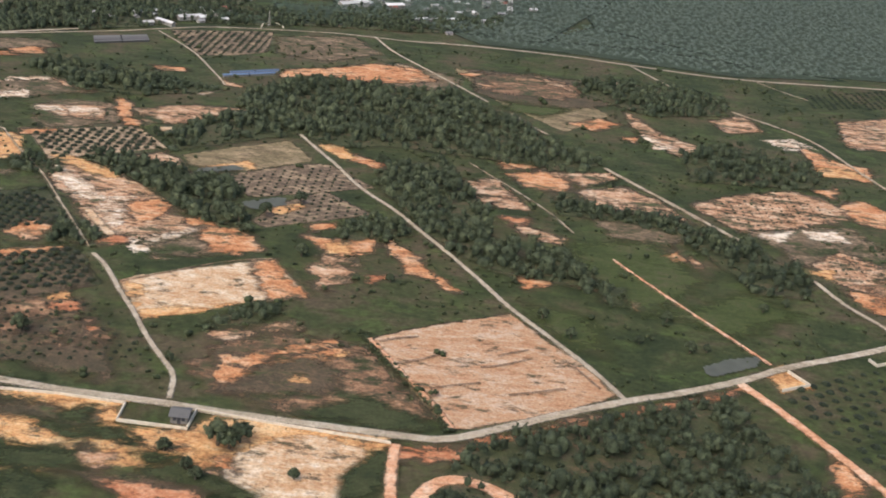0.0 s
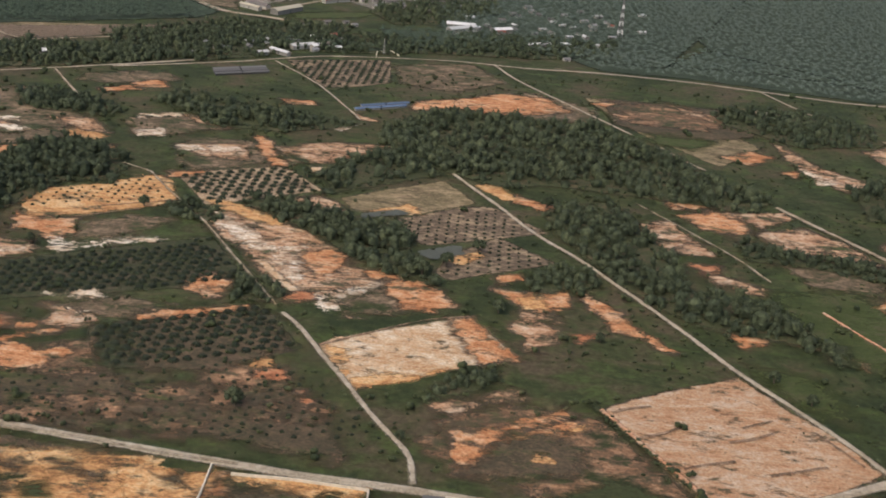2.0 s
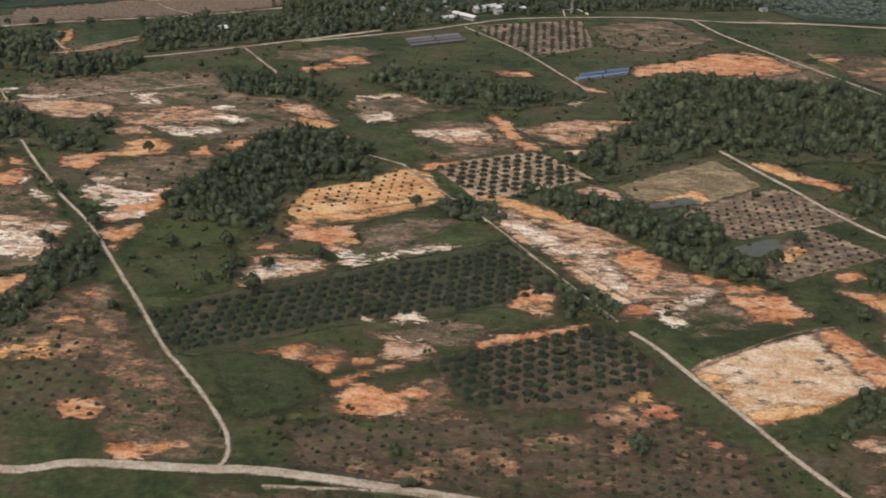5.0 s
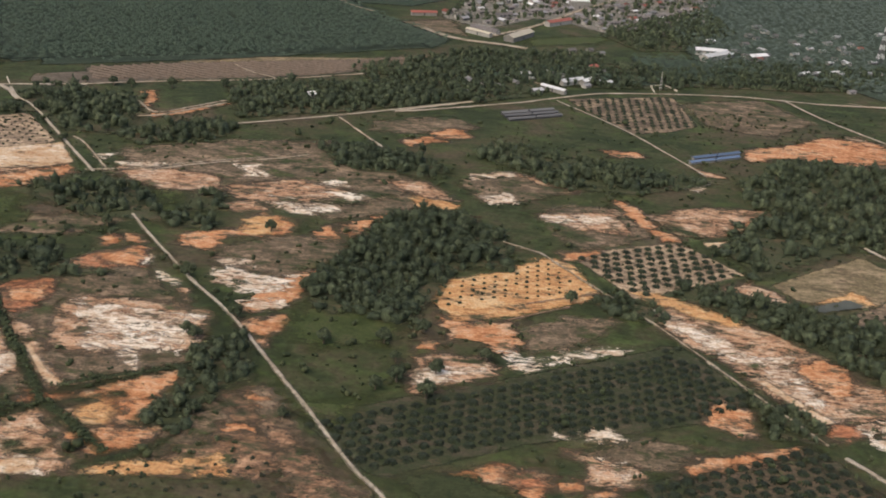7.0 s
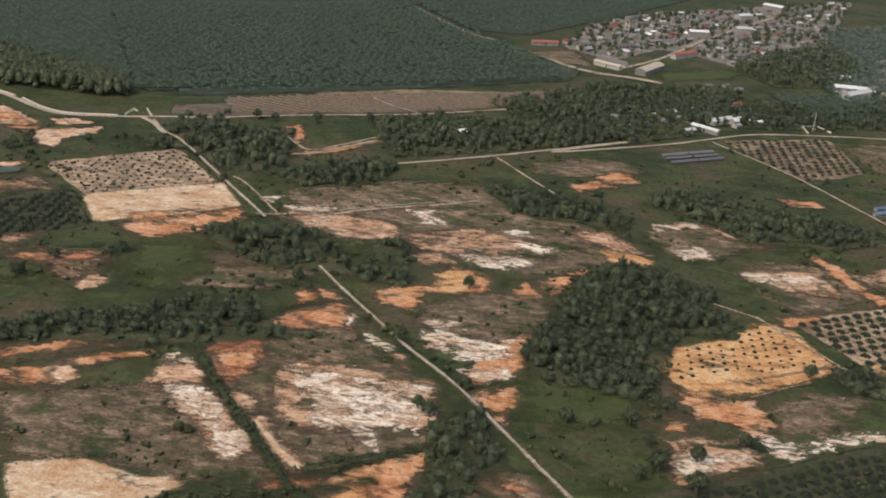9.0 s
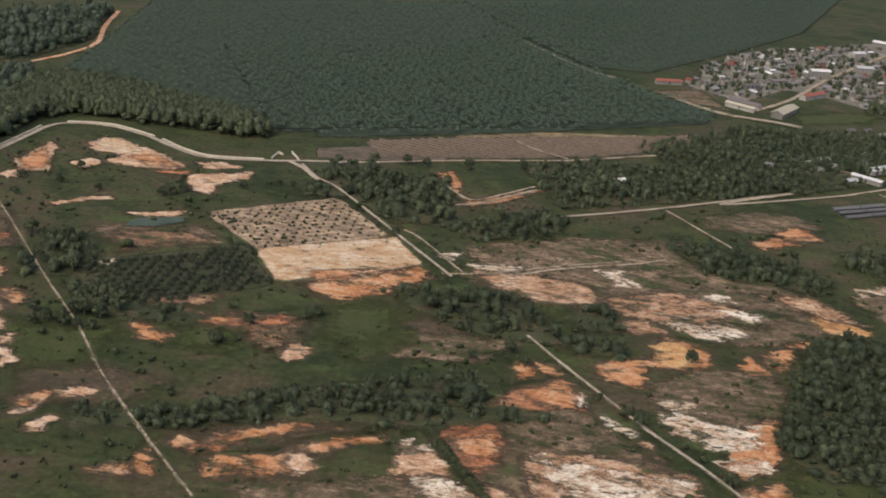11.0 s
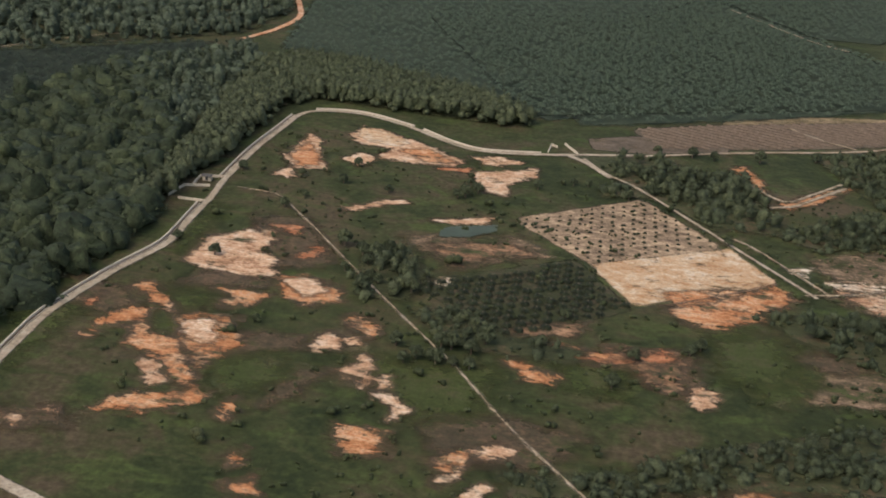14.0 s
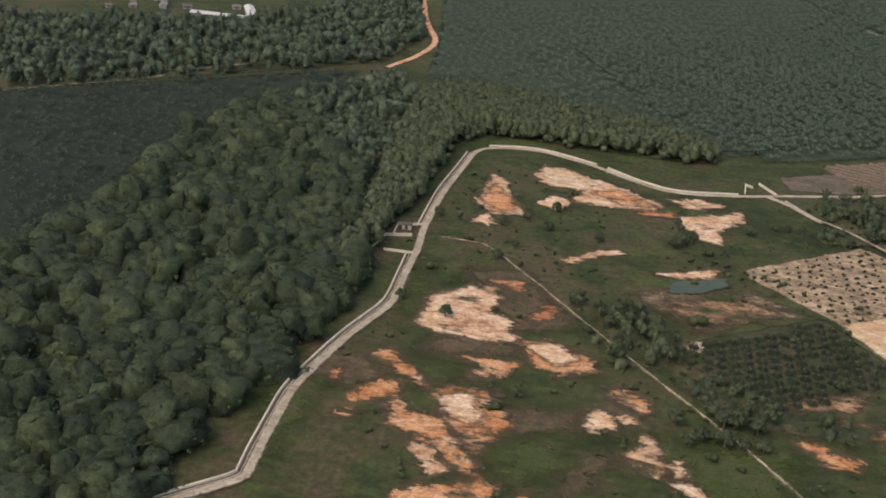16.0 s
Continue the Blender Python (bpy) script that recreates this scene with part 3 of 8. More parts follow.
plot("ochre", (-180.3, 280.7), (-160.2, 283.8), (-126.6, 280.9), (-124.6, 273.3), (-173.1, 268.7))
plot("clay", (-50.7, 300), (-42.1, 299.7), (-16.4, 316.8), (-13.9, 312.7), (-25.5, 302.4), (-39.6, 294.2), (-46.4, 284.9))
plot("clay", (-28.3, 297.4), (-23.2, 296.5), (-21, 288.8), (-25.6, 288.1))
plot("clay", (172.5, 393), (195, 400), (189.2, 379), (180.9, 379.8))
plot("clay", (127.6, 274.4), (132.5, 269.3), (131.9, 258.4), (125.8, 254.5))
plot("clay", (-48.5, 658), (-20.4, 687.5), (1.5, 682.8), (14.7, 657.1), (-22.8, 639.5))
plot("clay", (-283.4, 591.8), (-273.7, 595.8), (-265.8, 581), (-280.1, 582.7))
plot("clay", (-243.6, 627.9), (-223.4, 642.3), (-237.3, 623.1))
plot("clay", (-227.6, 651.8), (-214.9, 652.1), (-211.2, 641.1), (-225.9, 636.7))
plot("clay", (-532.9, 414.1), (-527.2, 418.5), (-524.8, 413.7), (-530.8, 412.2))
plot("clay", (-535.5, 427.8), (-532.4, 427.8), (-533.2, 423.6))
plot("clay", (-263.4, 322.7), (-251.7, 326), (-252.5, 316.3), (-260.5, 315.7))
plot("clay", (-248.3, 338.6), (-234.5, 322.8), (-236.5, 317.6), (-246.6, 328.8))
plot("clay", (-249.1, 311.7), (-231.3, 316.7), (-225.6, 305.9), (-241.8, 298.7))
plot("red", (3.4, 262.8), (18.8, 263.6), (31.6, 271.1), (51.7, 280.9), (67.7, 288.5), (80.6, 294.7), (105.9, 307), (110.5, 311.2), (107.5, 306.2), (79.8, 290.3), (51.2, 276), (31.3, 265.3), (18.8, 256.7), (3.6, 256.8))
plot("red", (-227.4, 278.3), (-214.7, 281), (-204.7, 283.9), (-191.1, 280.1), (-190.3, 277.4), (-203.8, 281.1), (-213.6, 277.8), (-226.1, 275.2))
plot("red", (-192.4, 279.9), (-178.9, 280.8), (-173.1, 268.7), (-186, 267.4))
plot("red", (-286.8, 593.4), (-276.1, 591.8), (-271, 582.7), (-283, 583.9))
plot("white", (-301.4, 595.8), (-283.1, 604.3), (-290.3, 591.7))
plot("white", (-305, 599.8), (-291.6, 600.5), (-292.1, 594.6), (-302.7, 593.8))
# the middle plots
plot("scrub", (-369.6, 437.9), (-355.4, 460.2), (-345.4, 473), (-331.3, 480.6), (-325.4, 468), (-318.8, 455.3), (-309, 439.8), (-299.8, 429.3), (-298.1, 411), (-293.3, 403.1), (-310, 389.2), (-326.6, 380.1), (-335.4, 388.7), (-353.2, 413.2), (-363, 426.8))
plot("scrub", (-379.9, 434.1), (-375.6, 436.9), (-360.9, 415.7), (-347.6, 396.6), (-333.9, 373.7), (-341.7, 369.8), (-353.6, 365.3))
plot("scrub", (-331.2, 369.8), (-307.3, 377.4), (-284.7, 380.6), (-271.2, 385.5), (-250, 352.8), (-247.5, 347.7), (-312.2, 339.7))
plot("scrub", (-303.7, 484.2), (-287.4, 500.4), (-268.5, 501.3), (-257.8, 498), (-262.2, 474.5), (-266.9, 459.8), (-274.9, 462.9), (-294.8, 466.4), (-303.6, 471.9))
plot("scrub", (-317.4, 565.9), (-287.4, 577.6), (-262.5, 573), (-237.9, 565.6), (-230.6, 540.7), (-246.3, 530.2), (-268, 521.1), (-296.9, 538.5))
plot("scrub", (-184.4, 543.8), (-171.5, 556), (-150, 557.1), (-136.3, 529.2), (-154.3, 514.6), (-172.5, 508.5), (-179.2, 526.8))
plot("scrub", (-197.7, 433.9), (-179.7, 448.7), (-161.1, 447.6), (-172.9, 430.2), (-191.8, 420.1))
plot("scrub", (-247.8, 441.7), (-237.7, 445.4), (-233.9, 439.9), (-237.4, 433.4), (-246.5, 433.9))
plot("scrub", (-372.8, 557.1), (-351.1, 565.6), (-316.9, 548.7), (-321.8, 537.8), (-343.5, 543))
plot("scrub", (-399.2, 500.8), (-371.9, 515), (-338.8, 512.9), (-359.3, 486.7), (-386.9, 484))
plot("mottle", (-287.8, 355.5), (-275.7, 362.2), (-265.9, 366.2), (-249.8, 350.3), (-248.2, 347.6), (-292.2, 342.2))
plot("mottle", (-281.8, 382.5), (-273, 386.8), (-262, 372.2), (-265.9, 366.2), (-276.9, 370.2))
plot("red", (-369.3, 434.6), (-364.8, 448.2), (-357.8, 452.5), (-355.3, 459.8), (-345.1, 472.1), (-331.4, 481.1), (-326.9, 474.5), (-326.6, 464.5), (-341.2, 460.9), (-349.8, 454.4), (-356.2, 444.5), (-352.6, 435.8), (-362.9, 431.6))
plot("clay", (-344.9, 471.2), (-331.3, 480.6), (-327.1, 474.4), (-327.1, 466.7), (-335.1, 463.4))
plot("clay", (-346.8, 482.8), (-345.1, 491), (-340, 488.8), (-338.5, 482.8), (-345, 480.6))
plot("clay", (-340.1, 491.9), (-334.8, 491.4), (-332.4, 486.1), (-337.2, 484.1))
plot("white", (-325.9, 474.6), (-327.2, 469.6), (-326.5, 464.9), (-324.9, 468.1))
plot("white", (-322.4, 463.8), (-318.4, 462.6), (-315.4, 457.2), (-311.1, 452.2), (-313.1, 451), (-319.1, 457))
plot("rose", (-310.1, 449.8), (-308.1, 449.2), (-304.1, 439.8), (-307.4, 443))
plot("rose", (-343.9, 434), (-338.1, 439.1), (-321.3, 437.7), (-297, 433.7), (-295.9, 407.8), (-312.1, 405.4), (-329.3, 401), (-338.7, 404.8))
plot("white", (-340.7, 436.6), (-338.7, 438.1), (-336.8, 429.2), (-332, 433.1), (-328.2, 432.6), (-328, 424.7), (-324.2, 427.3), (-319.5, 426.1), (-320.7, 420.2), (-309.5, 424.6), (-300.5, 433.1), (-297.2, 429.7), (-305, 420.1), (-300.6, 410.6), (-302.3, 406.2), (-312.9, 408.7), (-308.4, 392.6), (-314.6, 394.9), (-319.4, 407.7), (-326.6, 403.2), (-331, 404.2), (-330.3, 416.8), (-337.2, 423.2))
plot("white", (-331.3, 434.1), (-299.8, 429.3), (-300.4, 405.4), (-326.6, 403.2))
plot("rose", (-356.5, 417.9), (-348.8, 415.4), (-340.9, 401), (-335.1, 391.9), (-326.8, 381.8), (-328.8, 379.7), (-337.1, 387.8), (-345.9, 400.2))
plot("sand", (-346.6, 403.5), (-344.3, 403.9), (-333.9, 388.9), (-327.3, 382.4), (-329.2, 380.9), (-337, 388.4))
plot("white", (-379.9, 434.1), (-375.3, 436.1), (-372.6, 431.2), (-376.6, 427.7))
plot("white", (-376.6, 425.4), (-368.9, 427.4), (-369.7, 421.8), (-374.5, 419.9))
plot("rose", (-373.8, 418.1), (-361.9, 418.5), (-350, 401.3), (-343.3, 390.7), (-346, 382.1), (-352.9, 386.1), (-360.2, 399.8), (-369.6, 407))
plot("white", (-373.8, 418.1), (-361.9, 418.5), (-351.4, 402.8), (-357.4, 401.2), (-370.2, 408.7))
plot("white", (-355, 398.9), (-347.9, 399.9), (-345.1, 393.7), (-346.6, 383.9), (-353.2, 389.2))
plot("rose", (-338.7, 365.1), (-330.9, 369), (-323.3, 358.6), (-318.4, 349), (-313.3, 339.6), (-342.3, 336), (-350.8, 358.1), (-342.9, 360.5))
plot("white", (-350.8, 358.1), (-342.9, 360.5), (-335, 354.4), (-337.1, 344.2), (-331.8, 344.8), (-321.7, 346.1), (-318.6, 338.9), (-342.3, 336))
plot("sand", (-349.7, 355.1), (-343.2, 357.2), (-337.1, 344.2), (-337.2, 336.6), (-342.3, 336))
plot("sand", (-332.7, 343.5), (-322.4, 346), (-319.8, 339.7), (-329.4, 337.6))
plot("sedge", (-343.2, 365.3), (-332.6, 369.6), (-332.5, 366.8), (-337.6, 362), (-341.6, 362.8))
plot("sedge", (-332.9, 351.6), (-328.9, 353.2), (-326.8, 347.4), (-330.2, 348.5))
plot("sedge", (-325.5, 349.3), (-321.1, 351.1), (-320.5, 347.3), (-323.8, 346.1))
plot("sedge", (-356.2, 372), (-344.6, 373.7), (-333.2, 371.5), (-340.4, 366), (-352.6, 362.7))
plot("clay", (-341.2, 368.1), (-327, 376.1), (-312.2, 384.8), (-299.8, 393.9), (-295.6, 395.5), (-295.9, 391.9), (-300.3, 380.8), (-302.3, 375.8), (-311, 373.4), (-316.5, 377), (-332.9, 370.4))
plot("red", (-336.7, 377.7), (-327.6, 378.1), (-322.7, 377.3), (-329.1, 372.9), (-333.2, 371.5))
plot("sedge", (-329.1, 377.9), (-314.2, 386.4), (-312.2, 384.8), (-327.3, 377.3))
plot("sedge", (-331.8, 371.7), (-324.8, 373.8), (-314.7, 379.3), (-314.7, 376.1), (-321.3, 372.3), (-330.3, 369.3))
plot("sedge", (-312.8, 379.6), (-309, 381.4), (-308.7, 378.1), (-311.9, 377.1))
plot("rose", (-325.1, 369.8), (-317, 367.5), (-302.1, 361.4), (-296.4, 362.1), (-296.6, 356.4), (-305, 349.2), (-311.5, 349.9), (-322.3, 362.7))
plot("ochre", (-320, 370.8), (-311.4, 375.1), (-308.7, 371.5), (-304.3, 367.9), (-308.3, 362.7), (-315.1, 363.1), (-318.9, 365.9))
plot("clay", (-311.1, 374), (-300.8, 377.2), (-301.1, 363.6), (-308.3, 362.7), (-306.5, 369))
plot("clay", (-318.8, 357.9), (-311.7, 358.8), (-309.2, 360.4), (-296.1, 362.2), (-296.7, 356.9), (-305.1, 349.5), (-310.8, 350), (-315.3, 353.2))
plot("sedge", (-311.1, 343.1), (-306.4, 349.3), (-295.4, 354), (-295.1, 350.5), (-304.1, 345.7), (-309.9, 341.2))
plot("ochre", (-310, 341.4), (-300.2, 346.9), (-292.1, 348.7), (-279.6, 349.5), (-277.5, 354.7), (-272.9, 344.6), (-309.6, 340))
plot("clay", (-279, 367.4), (-272.9, 368.5), (-271.4, 365.4), (-277.4, 363.6))
plot("clay", (-276.3, 387.8), (-270.9, 383.1), (-263.3, 373.4), (-266.5, 371.6), (-273.7, 380.6))
plot("clay", (-321.3, 488.7), (-319.4, 497), (-300.5, 503.4), (-296.1, 516.7), (-292.4, 522.2), (-282.7, 518.2), (-279.8, 507.4), (-287.4, 499.9), (-303.8, 497.3), (-305.2, 483.4), (-311.8, 484.2))
plot("ochre", (-300.5, 503.4), (-300.1, 514.7), (-292.1, 519.9), (-284.2, 512.1), (-287.6, 501.5), (-295.8, 499.9))
plot("rose", (-314.7, 526.1), (-305.2, 533.6), (-294.4, 534), (-294.7, 525.9), (-303.5, 522.3))
plot("clay", (-282.1, 458.1), (-271.6, 468.1), (-264.3, 470.3), (-268.2, 457.4), (-271.6, 443.1), (-282.9, 436), (-286.7, 437.8))
plot("white", (-304.1, 467.1), (-297.2, 468.8), (-282.6, 462.1), (-272.9, 466), (-274, 454.2), (-281.1, 450.8), (-288.5, 449.6), (-299.9, 456.3))
plot("white", (-287.6, 443.4), (-273.3, 447.9), (-274.2, 439.4), (-282.9, 436))
plot("white", (-302.1, 474.6), (-292.4, 476.3), (-287.7, 471.4), (-299.4, 470.3))
plot("clay", (-284.8, 427.8), (-273.6, 434.7), (-269.9, 428.3), (-274.5, 421.9), (-276, 413.7), (-279.7, 418.9))
plot("white", (-307.9, 550.6), (-296.2, 550.4), (-283.6, 542.6), (-274.5, 524.5), (-281.5, 523.2), (-296.5, 536.1))
plot("white", (-290.9, 561.1), (-280.4, 556.5), (-272.1, 542.4), (-263.8, 530.3), (-273, 526.7), (-283.3, 539.4))
plot("white", (-273.1, 554.7), (-256, 552.3), (-260.6, 543.5), (-269.9, 543.5))
plot("clay", (-271.3, 504), (-267.4, 513.1), (-259.7, 501.4), (-268.5, 500.8))
plot("clay", (-263.5, 513.3), (-254.8, 521.4), (-250.1, 524.1), (-255, 505.5), (-258.7, 505.3))
plot("clay", (-250.6, 525.7), (-239.2, 533.4), (-246.1, 523.7))
plot("ochre", (-237.8, 555.4), (-226, 556.6), (-216.3, 544.3), (-223.8, 538.4), (-234.1, 542.6))
plot("rose", (-251.4, 571.1), (-238, 569.7), (-230.2, 559.7), (-237.8, 556.8))
plot("rose", (-279, 593.2), (-264, 596.7), (-258.5, 588.7), (-272.9, 580.9))
plot("white", (-357.4, 562), (-346.1, 559.5), (-327.3, 554.6), (-317.8, 547.2), (-328.3, 547.6), (-344.2, 546.2))
plot("clay", (-422.8, 546), (-391.3, 555.8), (-378.5, 552.4), (-385.2, 544), (-397.5, 539.3), (-416.9, 530.5))
plot("ochre", (-233.6, 458), (-222.5, 470.2), (-200.1, 481.2), (-181.9, 499.9), (-173.5, 491.3), (-166.4, 468.9), (-172.3, 461.7), (-198.7, 444.8), (-217.5, 437.8), (-221, 446.1), (-226.5, 452.7))
plot("clay", (-222.9, 443.7), (-216.6, 437.9), (-198.9, 441.5), (-196.1, 426.6), (-200.7, 418), (-209, 424.7), (-217.8, 427.8))
plot("rose", (-228.8, 410.3), (-221.5, 415.6), (-207.8, 414.8), (-203, 404.7), (-218.6, 397.6), (-228.1, 389.4), (-229.6, 400.9))
plot("white", (-226.8, 404.6), (-218.3, 409.2), (-208.2, 407.3), (-218.6, 398.6), (-227.6, 397.3))
plot("white", (-203, 421.9), (-198.7, 420.8), (-190.3, 409.9), (-194.6, 408.6), (-200.9, 415.2))
plot("clay", (-230.2, 420.7), (-223.1, 424), (-224.1, 418.7), (-228.8, 417.3))
plot("rose", (-182.9, 589.7), (-163.5, 573.1), (-177.2, 570.2), (-188.8, 578.9))
plot("rose", (-183.4, 542.8), (-150.8, 551.8), (-147.9, 527), (-167.8, 529))
plot("white", (-183.5, 541.5), (-156.2, 547), (-149, 541), (-164.8, 534.3), (-179.1, 532.7))
plot("clay", (-151, 570.2), (-140.6, 556.4), (-136.9, 537.9), (-127.7, 525.2), (-135.1, 523.8), (-143.6, 542.1))
plot("rose", (-135.7, 551.1), (-112.7, 564.7), (-83.8, 564.6), (-82.5, 556.6), (-100.2, 538.5), (-118.3, 529.2), (-126.9, 531))
plot("clay", (-103.8, 542.6), (-81.7, 559.3), (-93.5, 542.1))
plot("clay", (-176.8, 502.4), (-161.7, 508.4), (-164.4, 501.6), (-176, 496.4))
plot("sand", (-119.5, 523.9), (-109.4, 526.9), (-116, 517.9))
plot("sedge", (-132.2, 544.9), (-117.5, 532.8), (-120.7, 528.8), (-131.4, 537.2))
plot("ochre", (-156.7, 474.2), (-145.1, 472), (-138.7, 464.7), (-121, 454), (-127.2, 448.1), (-142, 458.1))
plot("rose", (-119.3, 480), (-109.2, 487.4), (-102.3, 481.5), (-93.8, 461.7), (-100.4, 462.3), (-110.4, 468.5))
plot("white", (-111.2, 472.8), (-100, 470.2), (-99, 466.8), (-110.6, 467.5))
plot("clay", (-213.6, 534.9), (-209.2, 531.6), (-210, 526.6), (-213.7, 530.7))
plot("grass", (-265.7, 447), (-243.8, 459.3), (-232.1, 436.3), (-237.2, 420.4), (-262.6, 412.9), (-270.9, 426.2))
plot("grass", (-263.1, 383.6), (-241.1, 385.2), (-249.7, 371.1), (-257.7, 375.6))
plot("grass", (-347.9, 542), (-336.6, 543.1), (-332.8, 520), (-340.8, 521.4))
plot("grass", (-415.8, 527.5), (-397.1, 525.1), (-373.1, 511.8), (-387.8, 486.5), (-397.3, 479.4))
# the palm blocks and the cream plot
plot("umber", (-203.7, 316.8), (-181.9, 322.2), (-152.7, 325.6), (-141.7, 313.6), (-121.1, 326.1), (-95.8, 321.5), (-84.3, 302.1), (-78.8, 285.1), (-119.1, 293), (-141.7, 290.7), (-176.9, 295.1), (-198, 298.1))
plot("mottle", (-178.4, 335.1), (-165, 341.6), (-155.8, 325.2), (-163, 321.4), (-173.9, 321.6))
plot("mottle", (-127.6, 328.4), (-115.3, 337.7), (-100.5, 331.5), (-100.5, 322.4), (-120.7, 320.2))
plot("umber", (-39.9, 302.8), (-25.4, 308.2), (-13.6, 301.7), (-17.5, 286.8), (-49, 283.8))
plot("scrub", (-188.6, 365.5), (-163.7, 374.5), (-141.7, 371.5), (-161.3, 359.6), (-178.9, 361.1))
plot("white", (-201.5, 413.1), (-183.2, 421.2), (-172, 426.4), (-160.2, 430.1), (-159.8, 426.6), (-173.1, 420.7), (-189.7, 413.4), (-198.4, 408.3))
plot("white", (-182, 374.1), (-173.6, 379.7), (-168.6, 373.9), (-177.4, 371.2))
plot("white", (-187.2, 373.5), (-183, 372.4), (-183.5, 367.7))
plot("rose", (-186.1, 365.8), (-177.7, 363.8), (-166.1, 357.2), (-170.3, 352.3), (-181.2, 351.4), (-180.2, 359))
plot("clay", (-216.1, 350.9), (-204.2, 358.2), (-190.4, 352.3), (-191.1, 348.4), (-195.1, 343.1), (-201.2, 347.1), (-205.5, 349.4))
plot("red", (-206.1, 355.8), (-192.6, 353.1), (-193.1, 348.1), (-201.8, 349.2))
plot("clay", (-189.5, 350.7), (-183.8, 351.7), (-183.4, 346.9), (-187.6, 346.4))
plot("white", (-177.9, 363.1), (-167.5, 357.7), (-170.7, 354.4), (-176, 359.6))
plot("clay", (-144.2, 391.5), (-136.9, 398.6), (-130.4, 393.4), (-129.8, 385), (-135.3, 380.2), (-142.4, 385))
plot("clay", (-155.7, 359.2), (-148.1, 365.3), (-137.9, 369.3), (-120.2, 376.6), (-120, 374.3), (-137.5, 364.4), (-150.8, 358.7))
plot("clay", (-194.5, 336.5), (-188.4, 342.5), (-181, 346.8), (-173.2, 351.3), (-172.8, 349.2), (-180.5, 344.5), (-187.6, 339.6), (-192.2, 333.2))
plot("clay", (-201.4, 327.7), (-194.1, 333), (-188.4, 330.8), (-192.7, 330.6), (-198.8, 326.7))
plot("clay", (-191, 328.9), (-188.3, 335.6), (-182.3, 337.6), (-176.5, 333.4), (-170.8, 337.6), (-166.7, 333.3), (-169.2, 329.2), (-174.4, 324), (-180, 320.7), (-184.8, 321.3), (-189.5, 324.4))
plot("mottle", (-188.4, 303), (-180.8, 305.2), (-177.5, 298.9), (-185.5, 297.8))
plot("mottle", (-175.9, 303), (-165.1, 308.3), (-159.9, 302.1), (-165.3, 294.8), (-172.9, 296.5))
plot("mottle", (-159.5, 308.9), (-153.7, 312.6), (-149.4, 305.9), (-154.8, 300.8), (-158.2, 303.6))
plot("mottle", (-151.4, 311.1), (-145.9, 310.6), (-141.8, 298.8), (-147.3, 295.1))
plot("mottle", (-142.2, 315), (-125.3, 318.5), (-121.5, 312.7), (-135.2, 309.6), (-141.3, 310.6))
plot("mottle", (-121.8, 320.1), (-114.5, 319.7), (-113.1, 312.5), (-118.6, 310), (-121.1, 314.1))
plot("mottle", (-138.7, 299.1), (-128.4, 301.4), (-120.6, 298.4), (-127.7, 293.6), (-137.8, 293.3))
plot("mottle", (-106.8, 307.7), (-102, 310.7), (-95.7, 308.9), (-100.5, 305.4), (-105.7, 304.9))
plot("mottle", (-93.2, 311.9), (-89.8, 315.3), (-87.4, 309.8), (-91.5, 306.9))
plot("red", (-96.1, 320.6), (-91.6, 316.2), (-93.7, 311.3))
plot("ochre", (-114, 339.4), (-109.6, 341.9), (-105.9, 337.1), (-108.6, 331.5), (-111.8, 333))
plot("red", (-110.5, 330.3), (-103, 334.3), (-101.8, 328.3), (-106.8, 325.9))
plot("rose", (-148.3, 461), (-128.9, 455.4), (-107, 444.9), (-96.5, 430.8), (-92.7, 416.7), (-75.1, 409.8), (-67.9, 401.8), (-102.5, 392), (-111.9, 391.6), (-122.1, 407.9), (-128.8, 421.2), (-140.1, 434.7), (-148.3, 449.6))
plot("white", (-147.3, 461.2), (-141.8, 454), (-128.1, 441.8), (-123.2, 428), (-106.4, 432.4), (-110.8, 423.3), (-127, 423.4), (-133.6, 430.5), (-140.8, 442.5), (-147, 447.6))
plot("white", (-118.8, 422.6), (-106.7, 420.4), (-106.3, 397.5), (-112.1, 400.2), (-117.5, 413.2))
plot("ochre", (-150.6, 472.7), (-138.7, 469.1), (-119.8, 456.8), (-119.5, 449), (-130.8, 450.7), (-142.5, 462), (-151, 465.4))
plot("clay", (-106.7, 424.3), (-98.6, 431), (-92.5, 423.9), (-93.5, 411.9), (-99.7, 405.1), (-106.6, 414.2))
plot("sand", (-123.6, 413.7), (-120.4, 413.2), (-105.9, 391.1), (-108.1, 388.8), (-118, 403.4))
plot("clay", (-83.3, 411), (-74.9, 414), (-69.7, 408.3), (-79.3, 405.2))
plot("red", (-111.2, 387.5), (-102.5, 389.1), (-96.5, 387.4), (-106.1, 380.8), (-109.8, 381.1))
plot("white", (-101, 388.9), (-91.2, 392.7), (-77.4, 403.2), (-75.3, 400), (-89.5, 384.2), (-89.3, 377.8), (-95.1, 377.1), (-97.8, 382.7))
plot("scrub", (-91.4, 383.9), (-75.6, 400.8), (-66.9, 389.2), (-71.5, 377.7), (-88, 373.7))
plot("clay", (-75.9, 403), (-65.5, 407), (-56.7, 398.1), (-51.6, 389.1), (-58.3, 382.2), (-69.3, 382.4), (-74, 395.8))
plot("sand", (-94.1, 351.8), (-87.6, 357.8), (-70.5, 367.2), (-45.8, 379.8), (-41.3, 372.7), (-30.4, 352.5), (-41.7, 347.5), (-49, 343.4), (-63.3, 333.8), (-79.9, 325.9), (-84.4, 333.3))
